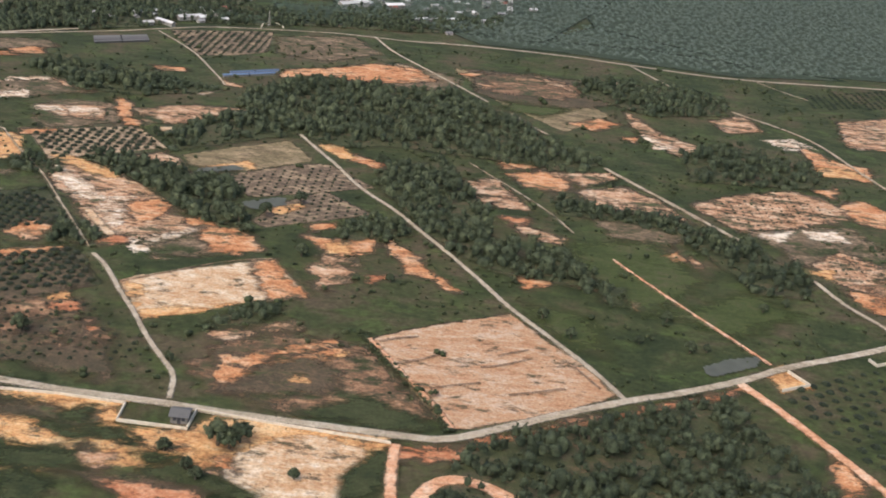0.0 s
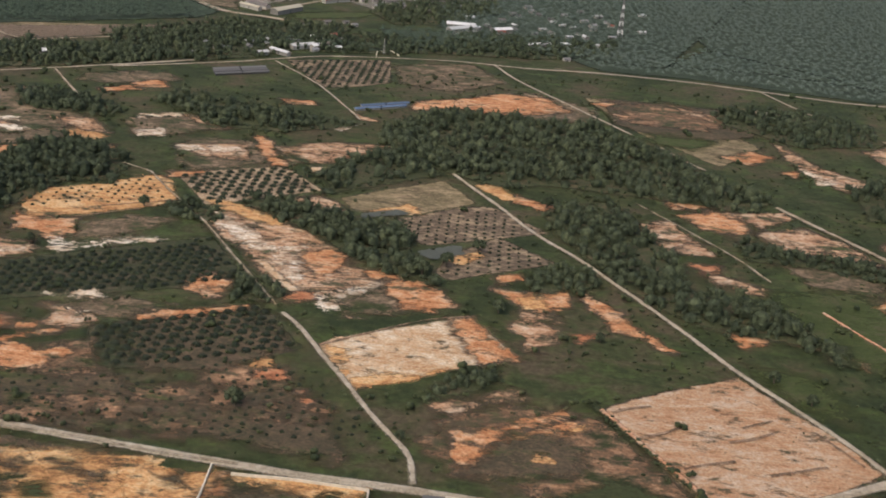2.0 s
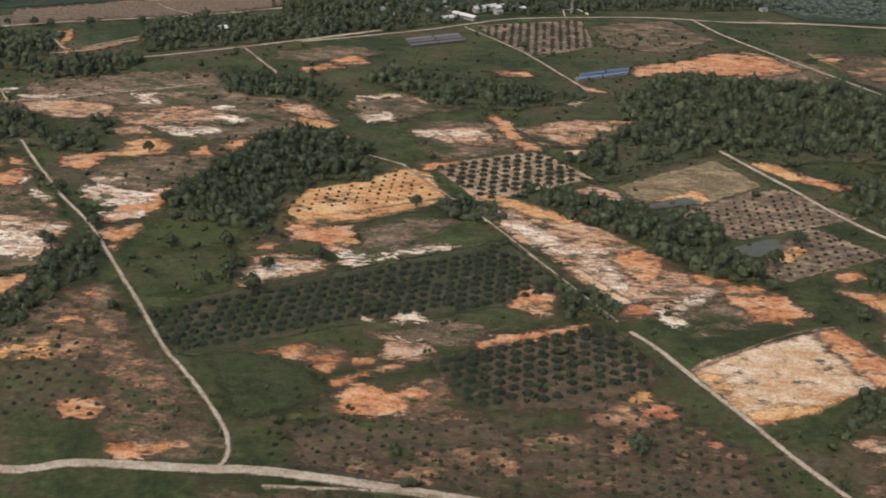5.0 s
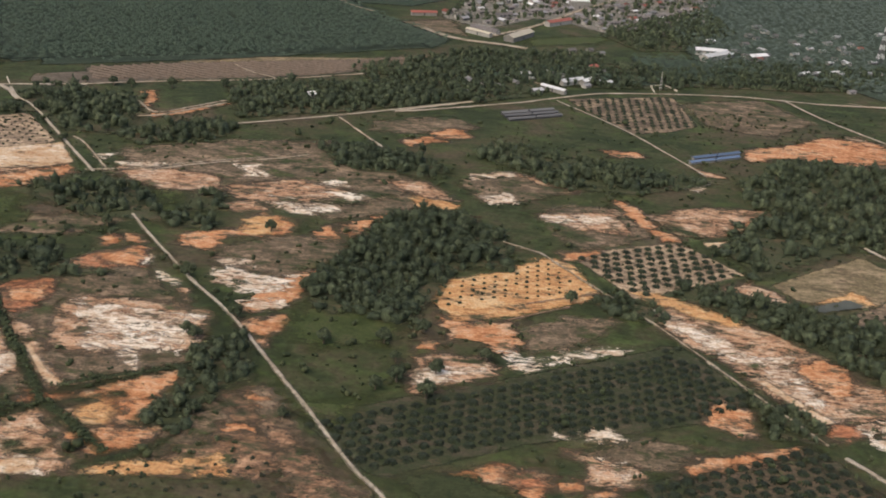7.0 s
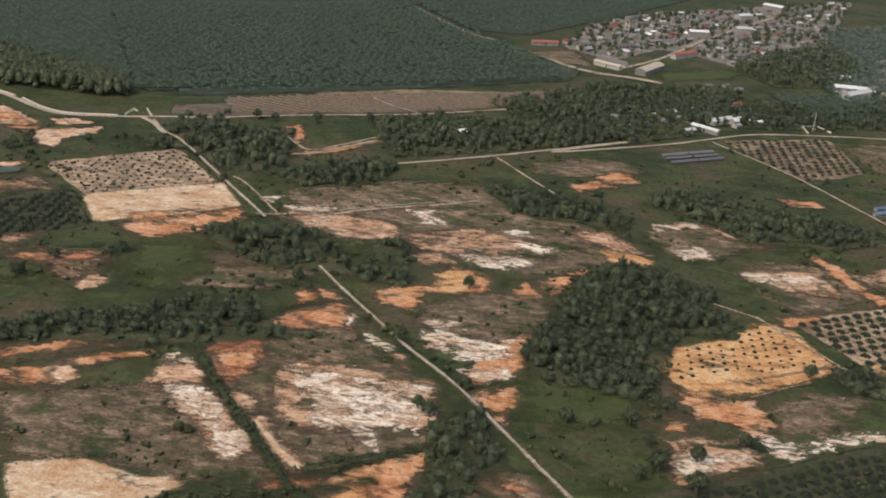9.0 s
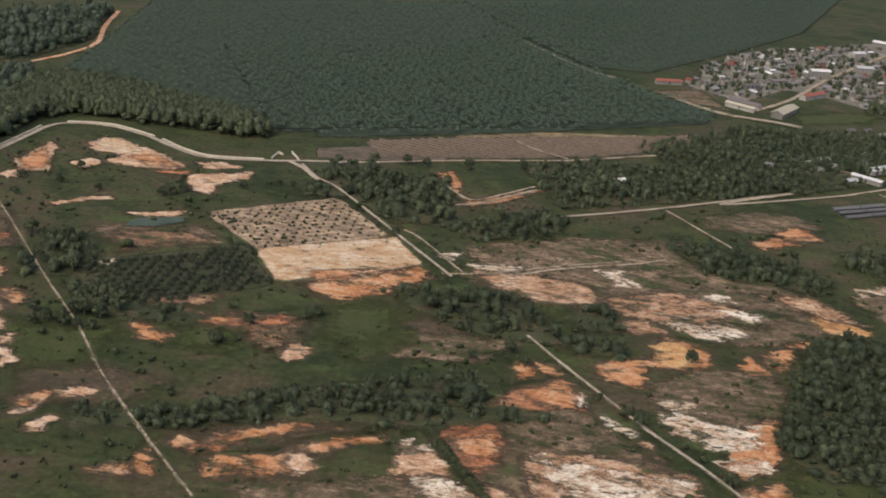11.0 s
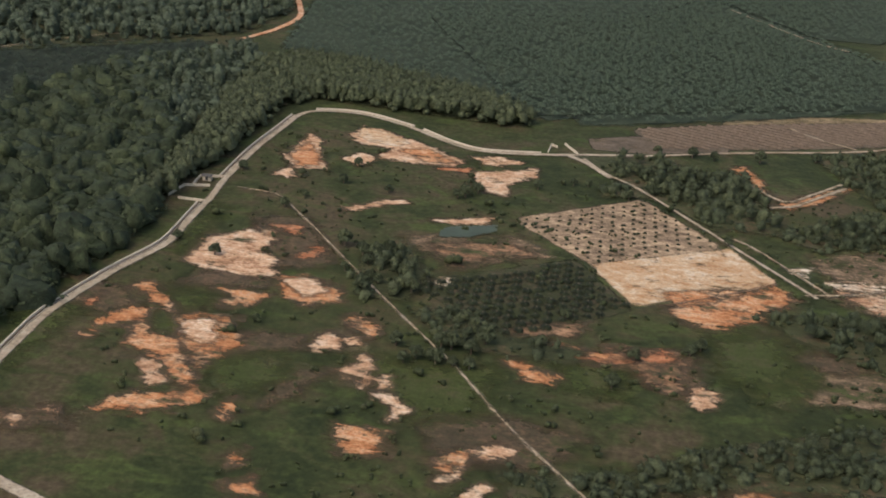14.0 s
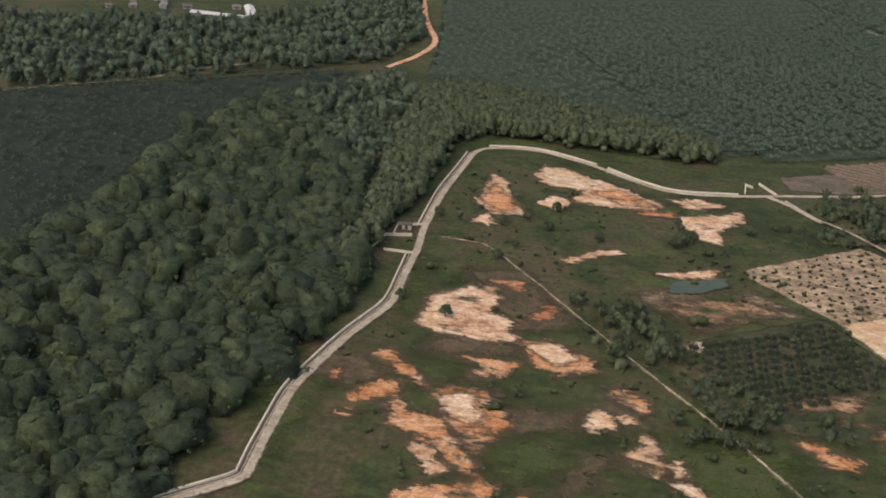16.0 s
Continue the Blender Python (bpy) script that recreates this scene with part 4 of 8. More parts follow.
plot("clay", (-52.5, 376.6), (-44.9, 379.1), (-30.4, 352.5), (-41.7, 347.5), (-45.8, 354.1), (-49.4, 366.1))
plot("ochre", (-92.7, 352), (-85.3, 349.4), (-81.9, 333.6), (-63, 336.3), (-52.2, 342), (-63.4, 332.6), (-80.7, 325.8), (-85.2, 333.2))
plot("clay", (-36.1, 404.4), (-26.1, 403.5), (-13.3, 414.6), (-8.9, 405.4), (-10.3, 394.1), (-20.4, 388.2), (-27.2, 391.9))
plot("ochre", (-27.4, 398.6), (-19.6, 402.2), (-17.6, 391.1), (-26.7, 389.5))
plot("clay", (-36.4, 415.1), (-26.1, 420.8), (-25.6, 415.7), (-34.6, 411.7))
plot("rose", (-27.7, 386.9), (-14.8, 386.1), (-17.8, 371.8), (-18.3, 364.4), (-26.9, 359.1), (-28, 366.9), (-31.6, 373.9))
plot("red", (-11.2, 372.6), (-2.9, 374), (-8.6, 366.7))
plot("clay", (-6.7, 410.1), (-1.2, 402.5), (7, 393), (10.1, 383.3), (18, 372.9), (23.1, 365.1), (17.6, 365.5), (14.6, 373.6), (3.1, 377.8), (2.8, 384), (-3.7, 397.4))
plot("clay", (-24, 509), (-13.1, 498.8), (-1.2, 496.9), (-14.5, 490.9), (-25, 498.9))
plot("rose", (23.6, 478.5), (39.3, 491.3), (48.9, 469), (56.5, 449.9), (40.5, 455.6), (32.3, 465.4))
plot("rose", (30.2, 463.4), (36.9, 456.7), (29.8, 456.2))
plot("clay", (42.8, 443.3), (53.2, 440.2), (50.3, 431.4), (45, 435.6))
plot("clay", (45.1, 514.4), (54.6, 518.7), (51.6, 508.1), (44.8, 507))
plot("clay", (56.4, 519.7), (73.3, 523.2), (67.5, 512.7), (55.5, 510.7))
plot("rose", (48.9, 498.5), (62.1, 504.5), (78.5, 507.2), (69.1, 479), (55.1, 489.5))
plot("ochre", (-42.5, 517), (-31.4, 523.1), (-24, 502.3), (-29.6, 500.1))
plot("ochre", (-89.9, 472.7), (-70.7, 486.3), (-64.2, 473.7), (-73.5, 477.7))
plot("ochre", (-53.9, 429), (-41.9, 439.3), (-40.1, 433.9), (-50.2, 422.2))
plot("rose", (-43.1, 325.8), (-32.9, 331.7), (-30.3, 327.2), (-40.6, 324.3))
plot("rose", (-57.3, 319.9), (-48.6, 324), (-44, 321.4), (-51.4, 315.5), (-56.6, 316.9))
plot("clay", (-51.6, 305.5), (-45.4, 305.1), (-36.8, 311.3), (-28.1, 316.3), (-17.6, 321.6), (-17.1, 318.6), (-26, 311.9), (-35.9, 308.2), (-39.8, 301.6), (-46.4, 299.4), (-41.5, 296.4), (-45.4, 290.4), (-49.8, 291.7), (-50.3, 299.2))
plot("ochre", (-18.8, 311.6), (-13.4, 313.7), (-13.9, 310.5), (-17.7, 308.7))
plot("ochre", (-29.2, 299.1), (-25.7, 297), (-22.6, 293.2), (-28.6, 293.8))
plot("umber", (-147.4, 359.5), (-123.7, 369.9), (-107.5, 360.8), (-102.2, 347.4), (-121.3, 329.1), (-143.3, 326.6), (-156, 347.8))
plot("grass", (-223.3, 343.1), (-204.7, 341.9), (-195.7, 333.1), (-207.9, 325.4), (-220.6, 330.2))
# the meadows before the bend
plot("umber", (-568.6, 571.2), (-547.6, 574.5), (-531.1, 537.8), (-550.3, 529.6))
plot("umber", (-494.4, 451.9), (-468.1, 458.1), (-446.7, 452.8), (-461.3, 435.2), (-485.2, 436))
plot("umber", (-443.8, 503), (-432.2, 501.6), (-416, 505.7), (-414.6, 481.7), (-428.8, 482.1), (-440, 493.3))
plot("umber", (-390, 510.1), (-369.3, 518.3), (-356.9, 514), (-372.8, 503.7))
plot("umber", (-439.7, 423.8), (-420.6, 435), (-384.4, 452.1), (-383.9, 444.4), (-407.1, 427.8), (-432.2, 417.1))
plot("scrub", (-513.5, 566.1), (-470.4, 579), (-460.5, 563.8), (-493.7, 544.1))
plot("scrub", (-326.7, 605.8), (-278.2, 619.9), (-276, 598.8), (-303.6, 586.4))
plot("scrub", (-262, 657.3), (-221.7, 677.4), (-207.6, 657.8), (-238.1, 640.4), (-260.1, 640.7))
plot("mottle", (-503.2, 561.3), (-475.6, 572.5), (-468.2, 564.5), (-490.8, 548.3))
plot("mottle", (-470.3, 507.2), (-451.1, 515.4), (-454.3, 508.2))
plot("mottle", (-443.9, 503.8), (-432.2, 501.6), (-420.7, 505.4), (-421.9, 483), (-429.3, 485.1), (-440.3, 493.2))
plot("mottle", (-394.8, 442.1), (-389.1, 450.1), (-383.2, 444.6), (-396, 438.2))
plot("grass", (-409.8, 517), (-388.9, 522.4), (-386.3, 496.3), (-408.5, 490.1))
plot("grass", (-457.1, 492), (-437.1, 492.8), (-438.1, 475.3), (-457.3, 478.3))
plot("grass", (-517.6, 480), (-475.4, 482.5), (-477, 459.5), (-494.2, 451.3))
plot("grass", (-343.3, 543.7), (-326.7, 542.2), (-332.4, 525.9))
plot("blush", (-527.8, 481.1), (-526.7, 488.6), (-523.7, 492.4), (-519.4, 488.8), (-520.1, 483.9), (-526.4, 480.3))
plot("blush", (-518.9, 488.9), (-514.9, 490.8), (-514.1, 487.6), (-517.1, 486.8))
plot("clay", (-521.2, 501.6), (-518.9, 504), (-510.9, 498.9), (-510.9, 493.1), (-515.3, 497.2))
plot("blush", (-518.5, 471.8), (-512.7, 476.8), (-512, 481.8), (-508.5, 474.3), (-506.9, 466.6), (-509.8, 464), (-510.8, 469.8), (-515.7, 469))
plot("blush", (-508.1, 466.7), (-504.3, 471.1), (-501, 466.5), (-502.9, 463.1))
plot("blush", (-505.3, 461.8), (-503.4, 464.4), (-495.9, 456.8), (-498.9, 450.2), (-500, 456.9))
plot("clay", (-512.7, 444.3), (-504.7, 444.8), (-500, 443.9), (-499.3, 435.7), (-503.1, 433.3), (-508, 433.7))
plot("clay", (-485.9, 432.8), (-484.2, 437.5), (-479.1, 439.9), (-480, 434.7), (-483.2, 430.6))
plot("blush", (-485.8, 426.5), (-479.5, 432.4), (-479.6, 429.3), (-483.2, 426.5))
plot("blush", (-479.2, 421), (-476.4, 424.7), (-474, 427.3), (-473.1, 422), (-476.2, 419.9))
plot("blush", (-477.7, 440.9), (-470.5, 444.4), (-465.8, 443.5), (-470.6, 439.9), (-474.5, 437.2))
plot("clay", (-470.9, 487.7), (-467.1, 488.2), (-462.1, 483), (-456.2, 482.5), (-459.9, 478), (-465.6, 479.7))
plot("red", (-465.3, 497.5), (-456.8, 502.3), (-446.7, 499.2), (-433.4, 499.6), (-435.3, 493.7), (-451.2, 494.3), (-460.6, 495.3))
plot("clay", (-456.7, 500.5), (-446.6, 498.8), (-435.4, 498.2), (-442.4, 496.5))
plot("blush", (-422.2, 477.6), (-418.6, 484.9), (-411.1, 484.8), (-412.9, 477.2), (-417.1, 474.7))
plot("red", (-434.7, 499.7), (-425.5, 506.3), (-422.4, 501.9), (-427.7, 496.8))
plot("clay", (-422.1, 533.7), (-400.7, 545.5), (-384.9, 560.4), (-380.6, 558.9), (-381, 547.3), (-394, 538.7), (-389.3, 535.5), (-408.6, 523.8), (-416.8, 526.8))
plot("red", (-411.5, 436.7), (-399.8, 444.3), (-385.6, 450.5), (-387.3, 446.4), (-400.9, 439.8), (-408.2, 435.9))
plot("clay", (-439.3, 421.1), (-436.1, 424.8), (-431.8, 417), (-435.6, 419.4))
plot("clay", (-428.3, 427.3), (-420.1, 432.5), (-414.4, 435.2), (-408.2, 438), (-407.7, 434.5), (-416.4, 429), (-421.8, 425), (-427.2, 422))
plot("red", (-433.3, 420.7), (-422.5, 428.8), (-425.2, 419.4))
plot("clay", (-405.5, 425.1), (-395.4, 432), (-383.9, 436.4), (-384.4, 432.9), (-395, 427.9), (-403.5, 423.1))
plot("clay", (-423.4, 412.2), (-417.8, 419.1), (-406.5, 423.3), (-403.6, 420.4), (-403.3, 412.6), (-421.7, 408.9))
plot("blush", (-406.2, 421.2), (-403.5, 423.3), (-397.6, 413.8), (-403.6, 412.6))
plot("clay", (-428.8, 413.6), (-423.5, 417.9), (-416.8, 415.1), (-418.3, 409.6), (-425.9, 408.1))
plot("clay", (-446.1, 412.9), (-444.5, 416.2), (-441.2, 410.1), (-438.4, 405.6), (-442.9, 404.7))
plot("clay", (-455.4, 403.6), (-448, 410.2), (-444.7, 404.3))
plot("white", (-376, 431.5), (-371, 434.3), (-369.8, 430), (-373.8, 427.3))
plot("white", (-378.5, 425.5), (-369.3, 429), (-365.1, 422.4), (-375, 418.3))
plot("blush", (-379.9, 428), (-367.9, 430.5), (-363.3, 420.7), (-377.9, 417.8))
plot("red", (-365.6, 436), (-360.2, 446.5), (-352.1, 449.7), (-349.3, 440), (-350.9, 430.7), (-355.9, 423.5), (-361, 426.4))
plot("clay", (-363.3, 437), (-352.3, 443.7), (-351.1, 433.9), (-358.8, 429.6))
plot("blush", (-570.7, 631.3), (-568.5, 647.4), (-566.5, 663.4), (-560.9, 658.1), (-557.4, 637.6), (-551.4, 622.6), (-563.6, 621.6))
plot("clay", (-567.8, 632.3), (-565, 652.2), (-557.2, 637.7), (-555.4, 626), (-563.9, 625.5))
plot("blush", (-570.7, 612.2), (-565.1, 620.3), (-562.6, 610.4))
plot("blush", (-549.6, 666.8), (-548.1, 680.6), (-537, 679.9), (-522.7, 668.3), (-513.2, 662.7), (-498.8, 649.5), (-502.7, 642.4), (-515.6, 643), (-534.1, 643.2), (-529.9, 656.7), (-543.8, 658.9))
plot("sand", (-546.7, 667.9), (-546.4, 679.3), (-533.2, 676.5), (-523.2, 665.4), (-528.3, 660), (-541, 662.6))
plot("clay", (-527.3, 656.8), (-516.6, 660.6), (-501.7, 648.6), (-513.9, 646))
plot("blush", (-547.8, 638.5), (-541.3, 647.5), (-534.9, 641.3), (-540, 632.1))
plot("blush", (-496.9, 637.9), (-482.6, 643.5), (-468.2, 650.8), (-467.6, 641.3), (-477.5, 631.8), (-478.9, 616.2), (-485.3, 617.8), (-492.2, 630.8))
plot("blush", (-496.6, 657.1), (-483.6, 659.9), (-474.5, 656.2), (-488.5, 647.2))
plot("red", (-509.2, 638.6), (-494.8, 643.5), (-496.5, 638))
plot("blush", (-538.5, 586.7), (-517.9, 601.5), (-515, 598.2), (-533.5, 585.5))
plot("blush", (-504, 584.8), (-481.4, 593.8), (-483.7, 587.1), (-496, 582))
plot("clay", (-510, 538.4), (-510.9, 548.6), (-505.3, 542.4), (-504.2, 535.2))
plot("white", (-499.5, 533.4), (-492.2, 537), (-494, 531.3))
plot("blush", (-564, 560.6), (-556.4, 559.2), (-553.9, 550.4), (-558.6, 548.4))
plot("red", (-559.5, 564.5), (-548.6, 564.7), (-549.4, 557.1))
plot("red", (-544.6, 539.4), (-540.4, 550.9), (-536.9, 548.4), (-539.2, 539.9))
plot("clay", (-547.4, 523.1), (-539.4, 527.9), (-532.9, 522), (-526.4, 519.2), (-526.6, 511.4), (-533.3, 508.6), (-541.9, 510.6))
plot("blush", (-545, 522.2), (-536.4, 525.6), (-529.1, 517.5), (-536.5, 511.6))
plot("clay", (-384.6, 679.2), (-377.5, 683.3), (-372.7, 667.2), (-375.2, 652.7), (-380.3, 668.8))
plot("clay", (-372.1, 651.4), (-366.5, 642.5), (-348.5, 661.4), (-334.7, 670.7), (-346.1, 655.1), (-366.4, 635.2))
plot("white", (-377.8, 575.9), (-364.9, 583.1), (-372.4, 570.6))
plot("red", (-348.6, 587.2), (-334.2, 596.1), (-328.5, 586.4), (-339.4, 582.7))
plot("white", (-305.7, 593.4), (-289.9, 604.5), (-285.8, 597.2), (-301.2, 587.6))
plot("clay", (-282.9, 593.9), (-271.1, 594.9), (-265.9, 583.8), (-275.4, 583.4))
plot("white", (-316.4, 573.3), (-297.2, 584.7), (-284.7, 575.9), (-306.6, 561.5))
plot("clay", (-243.4, 630.1), (-231.5, 637.6), (-224.8, 632.2), (-240.2, 621.3))
plot("clay", (-233, 643.2), (-219.7, 654.9), (-211.5, 645.5), (-226.4, 638.4))
# the meadow inside the bend
plot("umber", (-606.4, 508), (-589.1, 506.2), (-582.2, 493.9), (-591.2, 487.8), (-602.6, 488.6))
plot("umber", (-548.6, 486.8), (-528.7, 489.4), (-531, 478.9), (-548.2, 472.5))
plot("umber", (-569.4, 527.3), (-548.5, 528), (-548.8, 515.5), (-576.5, 509.9))
plot("umber", (-533.8, 460.1), (-527.4, 470), (-519.4, 470), (-526.3, 454), (-534, 447.5))
plot("umber", (-609.7, 429.5), (-581.2, 437.6), (-576.5, 429.4), (-607.1, 422.5))
plot("grass", (-584.2, 506.8), (-562.6, 506.3), (-568.5, 493.6))
plot("grass", (-556.1, 465.7), (-535.2, 476.2), (-529.5, 463.7), (-542.9, 452.6))
plot("grass", (-613, 481.2), (-599.6, 489.4), (-599, 470.7), (-606.4, 451.8))
plot("grass", (-585.4, 536.7), (-583.8, 577.8), (-579.6, 574.1), (-580, 546.6), (-581.7, 531.7))
plot("blush", (-578.7, 528.2), (-576.6, 548), (-563.3, 558.4), (-555.5, 553.5), (-556.8, 540.6), (-551.1, 538.1), (-548.7, 524.6), (-557.3, 522.2), (-567, 523.4), (-576.1, 525.8))
plot("clay", (-587.3, 507.7), (-583.6, 511.6), (-577.4, 501.8), (-568.9, 491.2), (-560.7, 494.9), (-553.2, 494.6), (-553.4, 490.2), (-555.8, 485), (-549.4, 483.9), (-547.2, 478.4), (-548.8, 472.1), (-553.8, 469.5), (-554.9, 462.8), (-557.6, 465.9), (-559.9, 471), (-565.7, 478.1), (-565, 482.7), (-567.7, 489.3), (-575.2, 497.3), (-580, 501.1))
plot("blush", (-566, 488.5), (-557.2, 492.3), (-557.3, 484.7), (-552.2, 481.5), (-557.6, 475.2), (-563.7, 479.5))
plot("clay", (-591.6, 475.5), (-590.3, 481.2), (-587.7, 486.4), (-584.3, 492.4), (-579, 491.5), (-578, 486.7), (-583.9, 483.7), (-588.5, 480.1), (-589.2, 473.7))
plot("clay", (-578.6, 485.3), (-576, 483.3), (-574.2, 477.8), (-570.4, 478.7), (-565.5, 477), (-561.1, 470.8), (-555.9, 457.4), (-553, 452.4), (-555.4, 452.1), (-560.3, 458.9), (-564.2, 464.3), (-569.8, 468.1), (-574.3, 468.4), (-578.2, 472.2), (-575.9, 475.6))
plot("blush", (-569.9, 463.2), (-565.9, 463.1), (-561.2, 454.9), (-564.5, 452.4), (-568.1, 458.4))
plot("clay", (-574.1, 437.2), (-571.6, 443.1), (-567.1, 447.7), (-559.1, 449.5), (-554.1, 453.1), (-548.1, 451.9), (-548.9, 447.9), (-557.8, 442.1), (-563.9, 438.4), (-569.5, 439.4))
plot("blush", (-588.3, 433), (-583.6, 436.2), (-583.8, 432.1))
plot("blush", (-592.8, 432.3), (-588.5, 431), (-589.6, 426.9))
plot("red", (-597.5, 492.5), (-594.9, 497.5), (-595.3, 491.5))
plot("clay", (-544.5, 446.8), (-541.1, 449.4), (-539, 445.7), (-541.6, 442.4))
plot("clay", (-563.7, 511.5), (-553.4, 511.8), (-546, 509.9), (-552.2, 502.6), (-559, 502.2), (-557.8, 507.5))
# the sandy yard below the road
plot("umber", (-218.5, 290.8), (-196.6, 289.1), (-160.4, 284.5), (-132.3, 282.1), (-159.7, 280.8), (-187.1, 280.4), (-216, 284.2))
plot("umber", (-213.4, 277.4), (-200.1, 278.2), (-190.7, 274.2), (-192.7, 267.8), (-209.2, 266.3))
plot("clay", (-215, 281.6), (-209.2, 284.6), (-201.5, 282.5), (-192.4, 279.9), (-180, 279.7), (-191.3, 276.3), (-206.1, 279.9), (-213.9, 278.7))
plot("ochre", (-189.8, 279.2), (-170.6, 280.4), (-159.5, 279.9), (-129.1, 278.3), (-126, 273.1), (-177, 268.3))
plot("ochre", (-167.3, 277.5), (-154.1, 281.2), (-145.9, 278.4), (-138.1, 276.6), (-130.1, 279.2), (-126.7, 277.1), (-116.3, 275.9), (-111.8, 279.1), (-110.7, 262.6), (-159.4, 256.4))
plot("umber", (-166.5, 275.3), (-160.1, 273.5), (-159, 271.1), (-165.4, 272.3))
plot("umber", (-154.4, 276.9), (-148.2, 276.5), (-145.5, 273.2), (-151.3, 272.7))
plot("umber", (-144.1, 271.6), (-139.7, 273), (-139.6, 270.2))
plot("sedge", (-158.7, 264.7), (-152.2, 267.1), (-149.5, 262.1), (-155.3, 259.9))
plot("umber", (-164.3, 269.4), (-160.8, 268.1), (-159.8, 261.7), (-160.3, 258.8))
plot("ochre", (-136.8, 277.2), (-128.1, 278.3), (-116.6, 275.1), (-112.3, 275.8), (-109.8, 277.6), (-98.6, 275.3), (-73.8, 273.7), (-73.5, 266.1), (-67.2, 258.7), (-51.4, 259.9), (-45.1, 270.2), (-24.1, 271), (-0, 266.9), (0.5, 262.9), (-3.7, 250.6), (-121.7, 235.3))
plot("clay", (-111.8, 274.2), (-108.6, 276.1), (-106, 269.5), (-108.5, 243.9), (-115.4, 240.2), (-114.6, 250.2))
plot("sedge", (-109.9, 273.9), (-101.4, 274.6), (-95.7, 272.1), (-104.4, 269.2))
plot("umber", (-108.6, 269.1), (-94.5, 270.9), (-83.1, 267.4), (-76.2, 270), (-75.1, 264.3), (-82.5, 256.6), (-91.7, 259.1), (-98.2, 262.1), (-105.8, 263.6))
plot("sedge", (-96.9, 262.8), (-88.2, 262.7), (-81.5, 258.5), (-76.4, 261.8), (-74.3, 258.2), (-81.9, 253.4), (-90.9, 255.9))
plot("sedge", (-123.9, 256.3), (-120.1, 258.4), (-116.5, 253.6), (-121, 250.8))
plot("sedge", (-110.3, 253.2), (-103.6, 255.7), (-95.2, 250.4), (-83.1, 252.5), (-76.5, 242.3), (-107.5, 238.3))
plot("sedge", (-75, 260.7), (-69.2, 262.3), (-66.8, 258), (-71, 255.7))
plot("sedge", (-80.8, 253.6), (-72.9, 252.5), (-73.3, 246.9), (-77.9, 247.5))
plot("sedge", (-66.7, 254.3), (-62.6, 258.8), (-61.2, 255), (-64.4, 250.5))
plot("sedge", (-63.2, 249.9), (-57.9, 253.8), (-51.5, 250.3), (-54.1, 246.4), (-60.9, 245.5))
plot("umber", (-124.9, 272.2), (-120.9, 274.5), (-118.5, 270.1), (-122.4, 269.8))
plot("umber", (-124.9, 244), (-121.8, 246.8), (-116.1, 242.9), (-117.4, 238.1), (-122.5, 237.5))
plot("umber", (-84.1, 240.6), (-60.3, 241.3), (-38, 235.9), (-65.4, 233.8))
plot("sand", (-40.7, 246), (-38.2, 254.2), (-30.5, 263.6), (-25.1, 270.2), (-5.8, 261.5), (-3.7, 256.3), (-9, 247.7), (-9.8, 235.2), (-29.1, 232.8), (-39.2, 241.2))
plot("ochre", (-70.1, 262.1), (-53.4, 263.4), (-46.7, 268.8), (-33, 270.8), (3.7, 262.8), (-5.8, 261.2), (-21.4, 264.3), (-35.6, 256.7), (-37.7, 251.1), (-41.1, 245.4), (-49.6, 252.1), (-61.6, 253.1))
plot("ochre", (-102.9, 262.2), (-96.6, 261.4), (-86, 257), (-84.3, 251.5), (-92.9, 250.3), (-99.7, 253.1))
plot("ochre", (-107.7, 275.9), (-92.2, 276.4), (-72.6, 274.8), (-75.1, 271.1), (-91.1, 272.9), (-106.7, 273.2))
plot("ochre", (-77.4, 266.8), (-75.3, 271.6), (-71.1, 264.9), (-68, 262.2), (-74.4, 262.6))
plot("ochre", (-78.7, 255.3), (-71.3, 256.6), (-69.4, 250.9), (-75.7, 249.8))
plot("ochre", (-62.6, 254), (-52.2, 250.1), (-46.4, 244.7), (-54.2, 246.2))
plot("rose", (-78.2, 248.6), (-69, 247.6), (-70.3, 242.8), (-75.4, 244.9))
plot("clay", (-44.7, 248), (-40.1, 254.2), (-38.5, 244.8), (-42, 242.8))
plot("sedge", (-98.1, 248.5), (-79.3, 248.5), (-74.5, 241.4), (-86.5, 239.3), (-95.3, 240.6))
plot("sedge", (-88.5, 268.1), (-79.5, 271.3), (-80.7, 264.6), (-88.1, 262.1))
plot("sedge", (-87.4, 259.6), (-72.8, 262), (-66.4, 255.7), (-72.6, 255.6), (-79.4, 258.8))
plot("sedge", (-60.8, 248.4), (-52.4, 251.2), (-50.7, 248.5), (-58.5, 246.1))
plot("sedge", (-62.1, 241.9), (-53, 247.2), (-41.7, 241.1), (-27.9, 236.3), (-33.3, 232.7), (-52.6, 238.9))
plot("sedge", (-94.5, 238.3), (-79.8, 235.8), (-82.2, 226.1), (-89.9, 225.1))
plot("red", (-69, 236), (-46.3, 235.6), (-44.4, 230.9), (-61.3, 228.7))
plot("sedge", (-9.6, 247.6), (-2.6, 259.4), (3, 260.2), (1.4, 244), (-4.2, 236), (-10.1, 235.2))
plot("sedge", (6, 280.8), (14.1, 272.9), (3.1, 269.9), (-9.6, 272.4), (-25.7, 274.6), (-7.5, 288.3))
